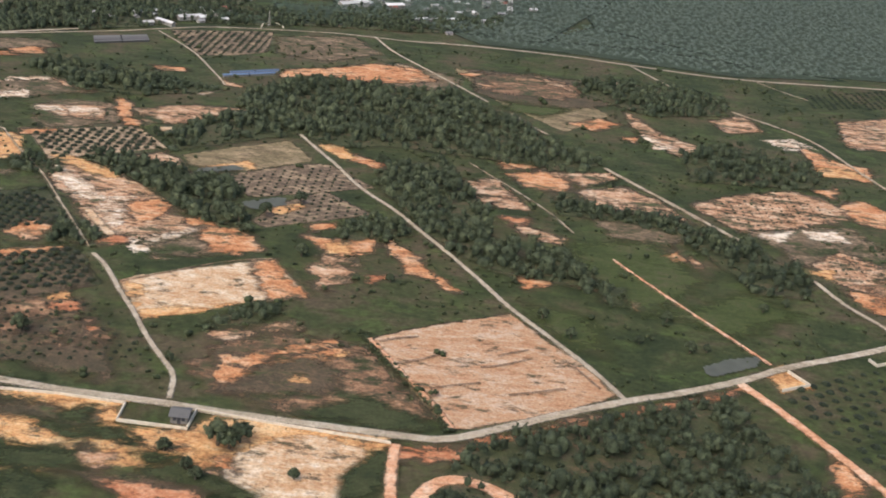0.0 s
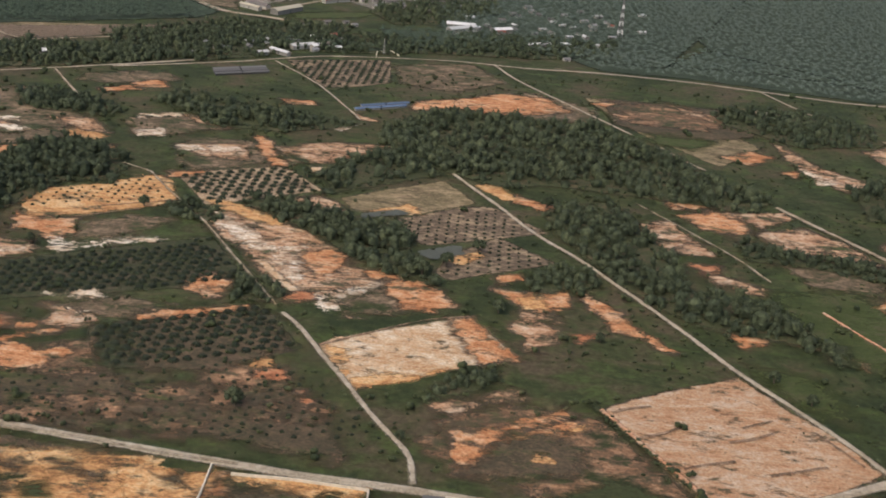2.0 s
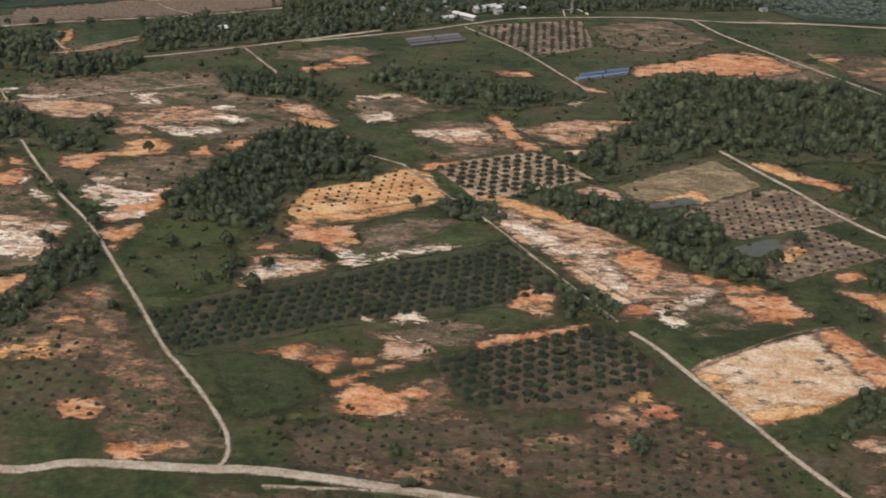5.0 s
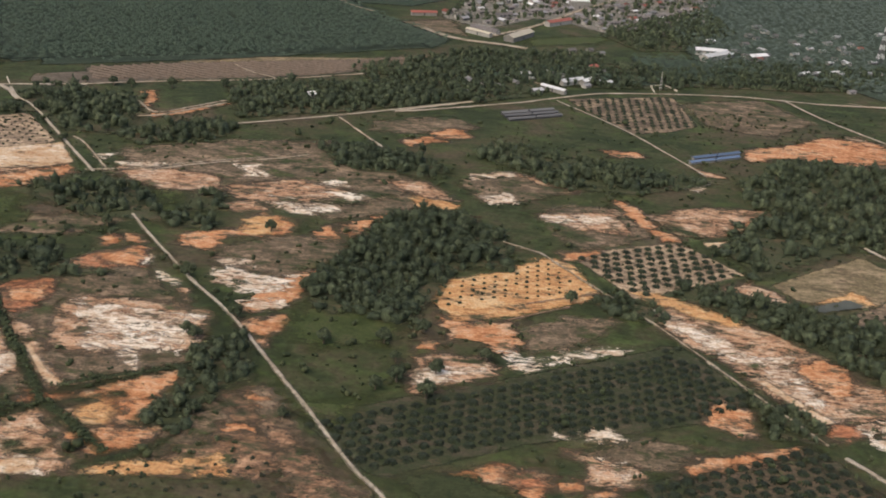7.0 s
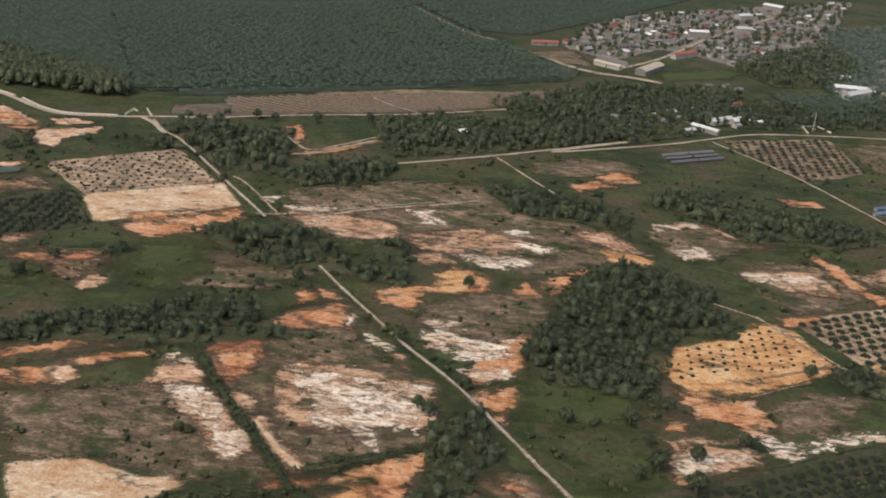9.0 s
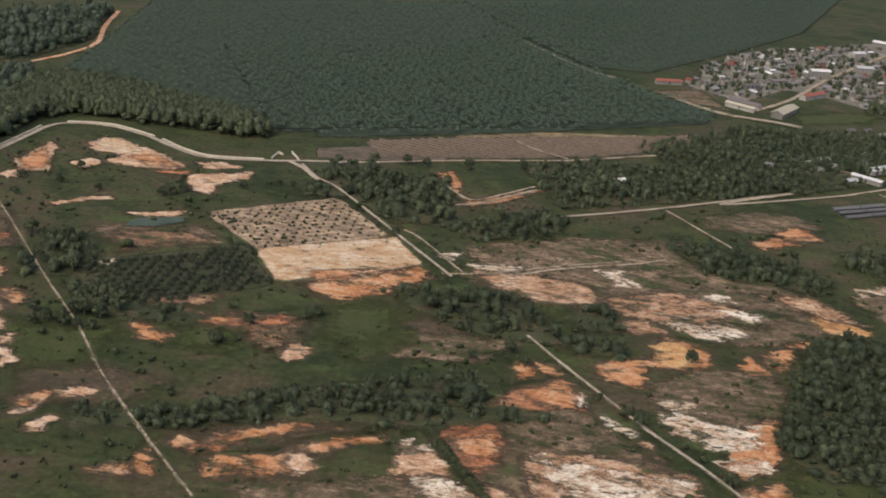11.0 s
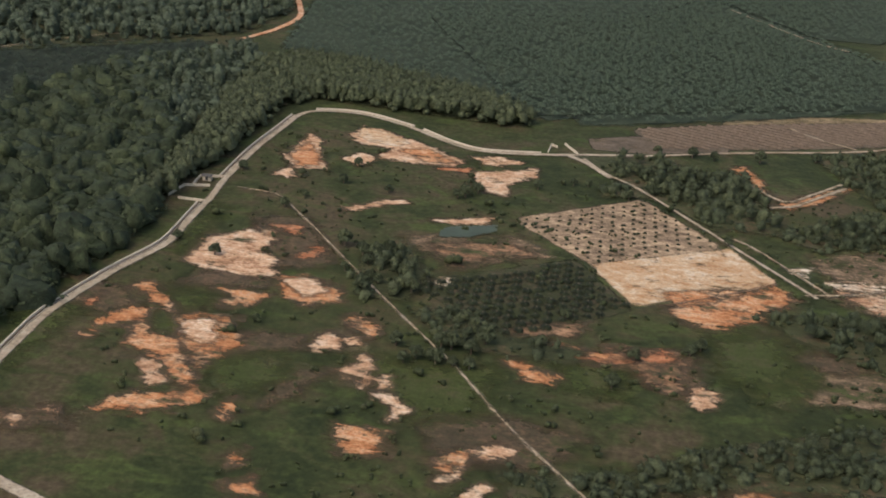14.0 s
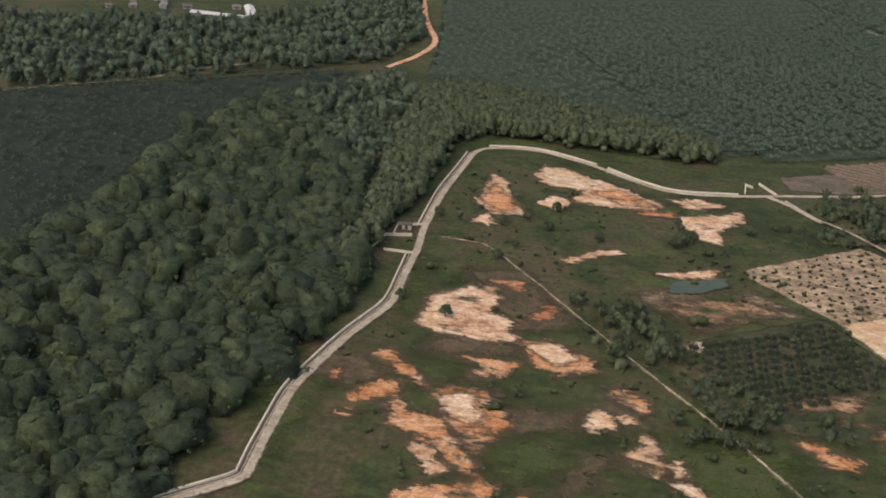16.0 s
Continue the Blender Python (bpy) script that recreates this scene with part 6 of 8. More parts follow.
def wood(style, area, size, height, *poly):
    stands[0] += 1
    plot("floor", *poly)
    middle = np.mean([q[1] for q in poly])
    if style == "wood" or (style == "mixed" and middle > 620):
        area, size = area * 0.58, size * 0.76
    p, r = scattered(poly, area, stands[0])
    p = p[off_roads(p, 1.5)]
    rim = 1.0
    if style == "wood":
        # clearings inside, lower growth towards the rim
        thin = np.array([noise.noise(Vector((x * 0.06, y * 0.06, stands[0]))) for x, y in p])
        p = p[r.uniform(size=len(p)) < np.clip(0.8 + 1.3 * thin, 0.15, 1)]
        rim = np.clip(0.55 + rim_distance(poly, p) / 12, 0.5, 1)
    if style == "rubber":
        rad, tall = r.uniform(0.85, 1.2, len(p)) * size * 0.55, r.uniform(0.90, 1.07, len(p)) * height
    else:
        rad, tall = size * 0.5 * r.lognormal(0.05, 0.25, len(p)), rim * height * r.lognormal(-0.2, 0.24, len(p))
    deep = np.minimum(tall * 0.75, rad * (1.15 if style == "wood" else 1.5))
    places = np.c_[p, tall - deep, rad, deep]
    # distant forest takes the leaf colour paled as haze
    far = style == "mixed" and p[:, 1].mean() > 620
    lod = style + "_far" if far or (style == "wood" and p[:, 1].mean() > 500) else style
    v, f = spread(CROWNS[lod], places, stands[0])
    # lower growth that fills the gaps down to the ground
    q, r2 = scattered(poly, area * 1.9, 500 + stands[0])
    q = q[off_roads(q, 1.0)]
    low = r2.uniform(0.22, 0.46, len(q)) * size * (2.0 if style == "rubber" else 1.0)
    v2, f2 = spread(CROWNS["bush"], np.c_[q, np.zeros(len(q)), low, low * 1.2], 500 + stands[0])
    v, f = np.concatenate([v, v2]), np.concatenate([f, f2 + len(v)])
    name, label, category = WOOD_WORDS[style]
    tagged(new(name, np_mesh(name, v, f, M["mixed_haze_leaf" if far else style + "_leaf"], smooth=True)), label, category, kind="stuff")


PALM_SHAPES = {
    "young": [palm_shape(s, 22, 3, 0.35, 0.5, 0.20) for s in range(4)],
    "mature": [palm_shape(10 + s, 18, 2, 0.4, 0.5, 0.17) for s in range(4)],
    "seedling": [palm_shape(20 + s, 17, 2, 0.9, 0.35, 0.32) for s in range(4)],
    "far": [palm_shape(30 + s, 7, 1, 0.3, 0.5, 0.46) for s in range(6)],
}
PALM_SIZE = {"young": (1.95, 0.7), "mature": (2.15, 0.9), "seedling": (0.95, 0.3)}
PALM_WORDS = {
    "young": "rows of young oil palms on bare ground",
    "mature": "rows of dark green oil palms with touching fronds",
    "seedling": "rows of small oil palm seedlings",
}
plots_of_palms = [0]


def rows_over(poly, spacing):
    """A triangular planting grid over a polygon, its rows along the lie of the plots."""
    a = np.array(poly, float)
    e = np.array([math.cos(radians(27)), math.sin(radians(27))])
    n = np.array([-e[1], e[0]])
    reach = int(np.hypot(*np.ptp(a, axis=0)) / spacing) + 3
    i, j = np.meshgrid(np.arange(-reach, reach), np.arange(-reach, reach))
    u, w = (i + 0.5 * (j % 2)) * spacing, j * spacing * 0.866
    p = a[0] + u.ravel()[:, None] * e + w.ravel()[:, None] * n
    return p[rim_distance(poly, p) > 0.3]


def palm_tree(style, seed):
    """One oil palm: a stub of trunk and its crown of fronds."""
    rad, stem = PALM_SIZE[style]
    top = new("oil_palm")
    bm = bmesh.new()
    bmesh.ops.create_cone(bm, segments=8, radius1=0.32, radius2=0.24, depth=stem + 0.4, cap_ends=True, matrix=Matrix.Translation((0, 0, (stem + 0.4) / 2)))
    part("trunk", bm, M["bark"], top)
    sv, sf = PALM_SHAPES[style][seed % 4]
    v = sv * (rad, rad, rad) + (0, 0, stem)
    ob = new("crown", np_mesh("crown", v, sf, M["palm_leaf"]))
    ob.parent = top
    return tagged(top, "single oil palm with arching green fronds", "palm", "palms in the planted rows")


def palm_plot(style, spacing, *poly):
    plots_of_palms[0] += 1
    k = plots_of_palms[0]
    r = np.random.RandomState(900 + k)
    p = rows_over(poly, spacing)
    p = p + r.normal(0, 0.14, p.shape)
    p = p[off_roads(p, 0.8)]
    p = p[r.uniform(size=len(p)) > (0.07 if style == "seedling" else 0.03)]
    rad, stem = PALM_SIZE[style]
    if k == 1 or (k == 2 and len(p) < 320):
        masters = [palm_tree(style, s) for s in range(4)]
        for i, (x, y) in enumerate(p):
            s = r.uniform(0.82, 1.15)
            m = pose(x, y, 0.05, 0, 0, r.uniform(0, 360))
            if i < 4:
                masters[i].matrix_basis = m
            else:
                copy_thing(masters[i % 4], m @ Matrix.Diagonal((s, s, s, 1)))
        return
    size = rad * r.uniform(0.82 if style == "mature" else 0.6, 1.15, len(p))
    v, f = spread(PALM_SHAPES[style], np.c_[p, np.full(len(p), stem * 0.8), size, size], 900 + k)
    tagged(new("palm_rows", np_mesh("palm_rows", v, f, M["palm_leaf"])), PALM_WORDS[style], "palm plot", kind="stuff")


fields = [0]


def plantation(leaf, *poly):
    """A wide estate of grown palms, seen from far off; the distant leaf colours carry haze."""
    fields[0] += 1
    # near floor is darkened as crown shade, far floor paled as haze
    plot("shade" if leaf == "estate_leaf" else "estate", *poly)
    r = np.random.RandomState(1500 + fields[0])
    p = rows_over(poly, 5.6)
    p = p + r.normal(0, 1.25, p.shape)
    p = p[off_roads(p, 1.5)]
    p = p[r.uniform(size=len(p)) > 0.03]
    size = r.uniform(2.5, 3.5, len(p))
    v, f = spread(PALM_SHAPES["far"], np.c_[p, r.uniform(3.0, 4.2, len(p)), size, size * 0.9], 1500 + fields[0])
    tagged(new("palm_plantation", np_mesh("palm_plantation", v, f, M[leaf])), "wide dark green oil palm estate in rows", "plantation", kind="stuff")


wood("wood", 30.3, 4.6, 5.3, (-212.4, 794.1), (-152.3, 803.7), (-73.6, 789.1), (-88.1, 765.3), (-132.9, 755.2), (-169.4, 755.1), (-205.7, 764.1))
wood("wood", 30.3, 4.6, 5.3, (-120.4, 905.3), (-20.9, 1027), (-15.8, 944.7), (-54.1, 874.7), (-98.5, 860.5))
wood("wood", 38.9, 4.6, 5.3, (-51.9, 846.4), (65, 851.1), (61.6, 807.2), (-2.3, 782.7), (-49.2, 789.4))
wood("wood", 38.9, 4.6, 5.3, (-125.7, 818.9), (8.5, 813.8), (-6.9, 782.6), (-91.5, 771.7))
wood("wood", 30.3, 4.6, 5.3, (-284.3, 760.1), (-219, 820), (-124.2, 840.8), (-134.9, 804.7), (-231.4, 748), (-268.1, 741.9))
wood("wood", 38.9, 4.6, 5.3, (-274.5, 751.7), (-230.8, 753.3), (-169.8, 730.2), (-220.7, 696.4), (-249.2, 679.4))
wood("wood", 38.9, 4.6, 5.3, (-259.4, 753), (-223.6, 795.4), (-126.9, 788), (-166.8, 739.1), (-217.7, 712.2))
wood("wood", 43.3, 4.6, 5.3, (-344.6, 705), (-297.1, 718.6), (-215.5, 717.6), (-251.2, 685.4), (-328.1, 649.7))
wood("wood", 43.3, 4.6, 5.3, (-439.2, 661.4), (-381.8, 661), (-383.1, 625.8), (-415, 632))
wood("wood", 22.1, 4.4, 5.3, (23.5, 264.2), (62, 283.6), (105, 303.1), (109.6, 280.7), (122.6, 254.1), (120, 237.1), (7.5, 223.7), (12.8, 240.5))
wood("wood", 33.1, 5.3, 6.1, (-90.5, 595.5), (-55, 635.8), (22.8, 625.5), (52.9, 589.9), (68.9, 561.2), (96.5, 526), (80.6, 508.4), (35.2, 517.9), (-5.7, 523.9), (-32.4, 516.3), (-55.8, 532), (-80.3, 548.6))
wood("wood", 33.1, 5.3, 5.3, (-112.8, 516.9), (-85.3, 562.3), (-55.2, 527.6), (-84.5, 507.5), (-104.6, 490.8))
wood("wood", 29.4, 5.3, 6.1, (-12.2, 488.7), (16.1, 510.1), (31.1, 469.7), (38.4, 414.4), (64.8, 407.5), (77.9, 373.8), (61.9, 378.9), (37, 384.1), (18.2, 403.1), (2, 435.4), (-11.1, 466.3))
wood("wood", 29.4, 5.3, 6.1, (-139.7, 471.4), (-107.2, 468.7), (-63.5, 424.4), (-57, 403.6), (-79.3, 412.7), (-115.3, 451.8))
wood("wood", 18.4, 4.4, 4.5, (-23.2, 415.4), (-11.7, 430.3), (3.5, 423.2), (4.4, 412.7), (-21.1, 402.5))
wood("wood", 16.2, 4.4, 4.5, (-57.6, 329.2), (-39.6, 345.3), (-36.2, 336), (-46.2, 326), (-58.1, 321.8))
wood("wood", 25.7, 4.4, 4.5, (66.3, 471.2), (85.3, 461.8), (120.4, 456.5), (113.9, 442), (81.3, 450.1), (66.8, 450.6))
wood("wood", 33.1, 5.3, 6.1, (117.7, 449.3), (143.8, 436.2), (161.5, 400.2), (153, 383.3), (135.2, 384.8), (120, 425))
wood("wood", 36.8, 5.3, 6.1, (100.2, 682.6), (147.5, 692.3), (192.1, 669.2), (176.9, 633), (135, 619.9), (100.6, 656.5))
wood("wood", 36.8, 5.3, 6.1, (141.7, 556.3), (171.1, 568.3), (208.5, 538.7), (196.6, 514.1), (135.2, 510.5))
wood("wood", 44.1, 5.3, 5.3, (-190.7, 608.3), (-145.7, 612.1), (-99.7, 595.9), (-139.6, 573.4), (-175.7, 577.8))
wood("wood", 22.1, 4.4, 4.5, (74.6, 380), (84.7, 380), (81.1, 364.5), (72.7, 365.2))
wood("wood", 33.1, 5.3, 6.1, (-268.9, 458.6), (-253.2, 502.2), (-233.1, 536), (-196.9, 514.6), (-197.5, 483.2), (-226.8, 482), (-240.7, 474.6), (-248.7, 450.7), (-254.7, 434.8), (-266.5, 447.8))
wood("wood", 16.2, 4.4, 4.5, (-168.9, 462.5), (-151, 459.4), (-147.5, 450.9), (-165.5, 453.7))
wood("wood", 18.4, 4.4, 5.3, (-127.2, 396), (-113.9, 394.8), (-111.6, 380.1), (-124.3, 379.7))
wood("wood", 29.4, 5.3, 5.3, (-392.3, 465.6), (-358.5, 477), (-353.7, 459.4), (-371.2, 451.5), (-384.8, 447.7))
wood("wood", 36.8, 5.3, 6.1, (-378.2, 608.8), (-338.2, 630.6), (-326.9, 615.2), (-361.6, 595.6))
wood("wood", 36.8, 5.3, 5.3, (-284.2, 614.1), (-230.7, 603.9), (-220, 584.1), (-245.1, 582.4), (-270.5, 584.4))
wood("wood", 36.8, 5.3, 5.3, (-206.9, 628.2), (-177, 626.4), (-118.9, 598.6), (-123.5, 586.3), (-169.9, 577.8), (-184.2, 592), (-207.1, 610.9))
wood("wood", 22.1, 4.4, 5.3, (-303, 365.9), (-294.2, 383.7), (-296.3, 407.1), (-280.9, 416.9), (-275.7, 392.2), (-284.3, 381.9), (-290.6, 361.9))
wood("wood", 22.1, 4.4, 5.3, (-166.4, 468.2), (-149.5, 460.5), (-147.6, 447.8), (-162.4, 451.8))
wood("wood", 22.1, 4.4, 5.3, (-121.7, 398.2), (-112.3, 383.9), (-115.6, 377.6), (-127.1, 389.5), (-128.1, 407.2))
wood("wood", 29.4, 5.3, 6.1, (-136.6, 479), (-116.4, 477.6), (-95.8, 462.6), (-69.5, 453.8), (-66.5, 434.2), (-78.2, 432.5), (-103.5, 448.5), (-127.2, 464.2), (-138.2, 469.2))
wood("wood", 33.1, 5.3, 6.1, (-392.3, 536.2), (-369.8, 537.2), (-343.1, 539.4), (-337.2, 524), (-329.7, 510.1), (-306.8, 509.4), (-311.4, 499.9), (-337.5, 506), (-356.5, 505.6), (-384.9, 523.3))
wood("wood", 18.4, 4.4, 5.3, (-325.8, 536.6), (-312.3, 539.1), (-311.2, 521.5), (-325.2, 517))
wood("wood", 22.1, 5.3, 5.3, (-244.4, 524.9), (-213.8, 537), (-209.4, 500.4), (-232.3, 431.5), (-252.7, 441.2), (-258.2, 458.2))
wood("wood", 36.8, 4.4, 4.5, (-453.7, 432.6), (-426.5, 445.2), (-381.6, 453.7), (-348.3, 461.3), (-331.5, 458.3), (-370.7, 443.1), (-408.8, 438.5), (-444.8, 429.3))
wood("wood", 22.1, 3.9, 4.3, (-501.8, 511), (-487.3, 517.5), (-470.1, 500.6), (-448.8, 499.5), (-453.6, 489.5), (-478.5, 491.7), (-491, 495.1))
wood("wood", 33.1, 5.3, 5.3, (-274.9, 613.2), (-249.8, 614.1), (-230.4, 595), (-229.8, 578), (-260.3, 580.8), (-275.4, 600.3))
wood("wood", 33.1, 5.3, 5.3, (-364.5, 612.8), (-335.4, 636.4), (-323.2, 629.3), (-335.9, 604.7), (-359.3, 597.7))
wood("wood", 44.1, 5.3, 6.1, (-429.6, 660.8), (-377.5, 670.4), (-375.6, 638.4), (-397.2, 602.6), (-415.4, 633))
wood("wood", 44.1, 4.4, 5.3, (-523.8, 547.6), (-507.4, 560), (-500, 535.2), (-504.4, 517), (-520.6, 516.2))
wood("wood", 29.4, 5.3, 5.3, (-334.5, 689.6), (-279, 723.1), (-231.2, 716.3), (-209.9, 710), (-276.6, 669.3), (-325, 647.2))
wood("wood", 18.4, 4.4, 4.5, (-470.8, 432.8), (-440.5, 437.1), (-418.1, 454.4), (-387.1, 466.7), (-383.9, 447.2), (-412.3, 443.3), (-434, 430.5), (-467.4, 422.2))
wood("wood", 51.5, 5.3, 5.3, (-442.9, 635.1), (-411.5, 655.7), (-409.8, 634.1), (-442.1, 627.3))
wood("wood", 66.2, 5.3, 6.1, (-455.2, 673.4), (-417.8, 684.1), (-375.4, 637.4), (-372.2, 605.9), (-401.4, 607.5), (-434, 646.9))
wood("mixed", 32.5, 9.9, 8.2, (-655.1, 413), (-628.3, 425), (-627.2, 447.7), (-621.3, 474.1), (-613, 500.7), (-604.7, 522.1), (-599.2, 547.1), (-604, 572.4), (-612.3, 574.8), (-613.4, 589.4), (-615.8, 634.2), (-658.9, 744.4), (-684.3, 707.1), (-695.2, 641), (-701.6, 573.1), (-714.6, 523.1))
wood("rubber", 8.0, 5.2, 9.0, (-608.6, 557.3), (-607.6, 591.2), (-606.3, 643.7), (-609.5, 708.6), (-608.8, 748.8), (-596.6, 773.2), (-567.9, 767.1), (-528.9, 750.5), (-492.6, 731.5), (-471.4, 712), (-479.4, 704.8), (-506.3, 706.3), (-538.6, 710.7), (-564.1, 713.9), (-576.8, 713.5), (-587.4, 693.9), (-590.5, 660.9), (-595.2, 615.6), (-599.5, 603.2), (-602.6, 575.2))
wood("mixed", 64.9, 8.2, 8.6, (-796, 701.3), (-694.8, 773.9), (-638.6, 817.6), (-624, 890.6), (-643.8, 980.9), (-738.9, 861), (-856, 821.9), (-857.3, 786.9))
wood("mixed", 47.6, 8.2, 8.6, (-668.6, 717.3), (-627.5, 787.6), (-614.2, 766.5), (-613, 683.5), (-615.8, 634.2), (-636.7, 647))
palm_plot("young", 5.0, (-173.6, 502.2), (-129.4, 521.6), (-109.5, 494.6), (-152.4, 468.2))
palm_plot("mature", 4.6, (-503.7, 529.5), (-450.9, 562.6), (-434.5, 531.2), (-474.5, 499.5))
palm_plot("mature", 4.6, (-167.1, 353.5), (-116.9, 376.6), (-98.9, 347.8), (-155.8, 325.2))
palm_plot("mature", 4.6, (-259.8, 371.9), (-198.8, 401.7), (-143.9, 431.5), (-125.5, 398.4), (-143.4, 387.4), (-195.1, 370.5), (-236.8, 348.4))
palm_plot("seedling", 4.4, (-230.5, 458.5), (-185.4, 495.9), (-170.1, 470.7), (-222, 446.6))
palm_plot("seedling", 4.4, (-80.9, 462.9), (-35.4, 491.3), (-12.2, 464.9), (-62.8, 440.9))
palm_plot("seedling", 4.4, (-57.8, 415.9), (-33.3, 456), (-11.7, 433), (-53.5, 409.6))
palm_plot("seedling", 4.6, (-474.3, 593.4), (-424.7, 628.4), (-398.1, 589.1), (-445.8, 562.4))
palm_plot("seedling", 4.4, (-207.5, 319.4), (-155.8, 325.2), (-105.1, 312), (-106.2, 292.4), (-148.1, 295.6), (-205, 297.3))
palm_plot("seedling", 4.4, (133.2, 481.8), (183, 505.2), (197.6, 479.2), (149.8, 450.1))
palm_plot("seedling", 4.4, (167.2, 418.8), (207.2, 445), (197.2, 405.7), (175.9, 403))
palm_plot("young", 5.26, (-158.5, 723.8), (-94.2, 748.6), (-88.7, 690.5), (-126.4, 668))
palm_plot("seedling", 4.6, (-310.2, 341.6), (-293.5, 349.1), (-279.3, 323.7), (-291.3, 315.3))
palm_plot("seedling", 4.93, (-285.8, 348.5), (-268.4, 357.1), (-228.3, 316.5), (-275.8, 312.7))
palm_plot("young", 5.26, (248.6, 706.4), (319.1, 737.3), (308.8, 690.5), (244.7, 670))
palm_plot("young", 5.59, (120.5, 308.2), (165.7, 333.9), (176.5, 316.9), (154.7, 264), (140.6, 264.9), (131.6, 286.9))
palm_plot("seedling", 4.4, (-126.9, 330.8), (-108.8, 343), (-98.3, 332), (-68.9, 298.7), (-113.1, 291.4))
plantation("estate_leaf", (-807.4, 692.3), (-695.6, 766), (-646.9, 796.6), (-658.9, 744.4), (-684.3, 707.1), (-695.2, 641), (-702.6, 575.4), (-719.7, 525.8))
plantation("far_haze_leaf", (-610.9, 794.2), (-617.5, 893.5), (-632.8, 1046.9), (-211.1, 1266.6), (-348.4, 779), (-424.3, 744.4), (-465.8, 718.4), (-489.4, 742.7), (-540.2, 769.7), (-581.6, 794.8))
plantation("far_haze_leaf", (-477, 836.6), (-355.5, 1060.7), (-313.4, 984.9), (-277.6, 920.3), (-223.7, 853.2), (-234.3, 829.1), (-351.9, 760.9), (-449.5, 715.4))
plantation("far_haze_leaf", (-337.8, 1035.6), (-409, 1211.1), (25.1, 1494.7), (-94.9, 1191.3), (-177, 1063.9), (-254.8, 956.8), (-294.5, 956.1))
plantation("pale_haze_leaf", (131.4, 1053.7), (530, 1266.6), (336.4, 762.4), (236.5, 757.5), (189.4, 814.8), (132.8, 858.1))
plantation("pale_haze_leaf", (8.5, 813.8), (49.6, 822), (165.5, 796.4), (294.4, 755.2), (211.9, 736.4), (101.4, 762.6), (43.6, 764.8))
plantation("pale_haze_leaf", (92, 796), (131, 858), (189.4, 814.8), (240, 770), (165.5, 797))
plantation("far_haze_leaf", (-545.6, 911.8), (-331.9, 999.9), (-263.8, 896.5), (-237.9, 827), (-279.4, 802.8), (-388.5, 759.4), (-474, 723))
plantation("pale_haze_leaf", (-69, 926.6), (-5.7, 1081.1), (273.9, 1249.6), (89.9, 788.7), (22.5, 796.3), (-60.5, 821.2))
plantation("far_haze_leaf", (-108.6, 842), (-50.8, 848.1), (-7.8, 816.3), (-15.2, 793.9), (-92.3, 778.7))
plantation("far_haze_leaf", (-215.8, 781.6), (-153.1, 793.4), (-86.9, 772), (-155.8, 758.9), (-205.8, 757.5))

# ---- low bushes over the open land ----
ESTATE = ((-602, 500), (-579, 678), (-460, 658), (-276, 658), (-164, 710), (40, 743), (330, 724), (200, 368), (66, 289), (-66, 283), (-224, 289), (-395, 368), (-566, 428))
p, r = scattered(ESTATE, 27, 77)
thick = np.array([noise.fractal(Vector((x * 0.021, y * 0.021, 3.0)), 0.9, 2.0, 4) for x, y in p])
keep = thick + r.normal(0, 0.22, len(p)) > 0.02
rarely = {"rose": 0.05, "blush": 0.05, "pink": 0.03, "sand": 0.02, "ochre": 0.10, "clay": 0.12, "red": 0.15, "white": 0.15, "dark": 0.2, "stubble": 0.1}
for kind, poly in cleared:
    if kind in rarely:
        inside = rim_distance(poly, p) > -0.5
        keep &= ~inside | (r.uniform(size=len(p)) < rarely[kind])
p = p[keep]
p = p[off_roads(p, 0.8)]
size = 0.85 * r.lognormal(0, 0.45, len(p))
v, f = spread(CROWNS["bush"], np.c_[p, np.zeros(len(p)) - 0.1, size, size * 1.1], 78)
tagged(new("bushes", np_mesh("bushes", v, f, M["bush_leaf"], smooth=True)), "low dark green bushes dotted over the grass", "bushes", kind="stuff")
# rank growth along the ditches
r = np.random.RandomState(83)
p = np.concatenate([np.repeat(line, 4, axis=0) for line in ditches])
p = p + r.normal(0, 0.9, p.shape)
size = 0.75 * r.lognormal(0, 0.4, len(p))
v, f = spread(CROWNS["bush"], np.c_[p, np.full(len(p), 0.3), size, size * 0.9], 84)
tagged(new("ditch_bushes", np_mesh("ditch_bushes", v, f, M["bush_leaf"], smooth=True)), "rank dark green growth along the ditches", "bushes", kind="stuff")
# clods and dry tufts on the bare plots
p, r = scattered(ESTATE, 7, 79)
keep = np.zeros(len(p), bool)
share = {"rose": 0.12, "blush": 0.12, "pink": 0.10, "sand": 0.08, "ochre": 0.14, "clay": 0.22, "red": 0.22, "scrub": 0.30, "white": 0.2, "mottle": 0.3, "dark": 0.25, "stubble": 0.3}
for kind, poly in cleared:
    if kind in share:
        keep |= (rim_distance(poly, p) > 0) & (r.uniform(size=len(p)) < share[kind])
p = p[keep]
p = p[off_roads(p, 0.5)]
size = 0.32 * r.lognormal(0, 0.35, len(p))
v, f = spread([palm_shape(90 + s, 6, 1, 0.9, 0.5, 0.4) for s in range(3)], np.c_[p, np.zeros(len(p)), size * 1.2, size], 80)
tagged(new("tufts", np_mesh("tufts", v, f, M["bush_leaf"])), "small dry tufts on the bare earth", "tufts", kind="stuff")

# ---- ridges of the ploughed field ----


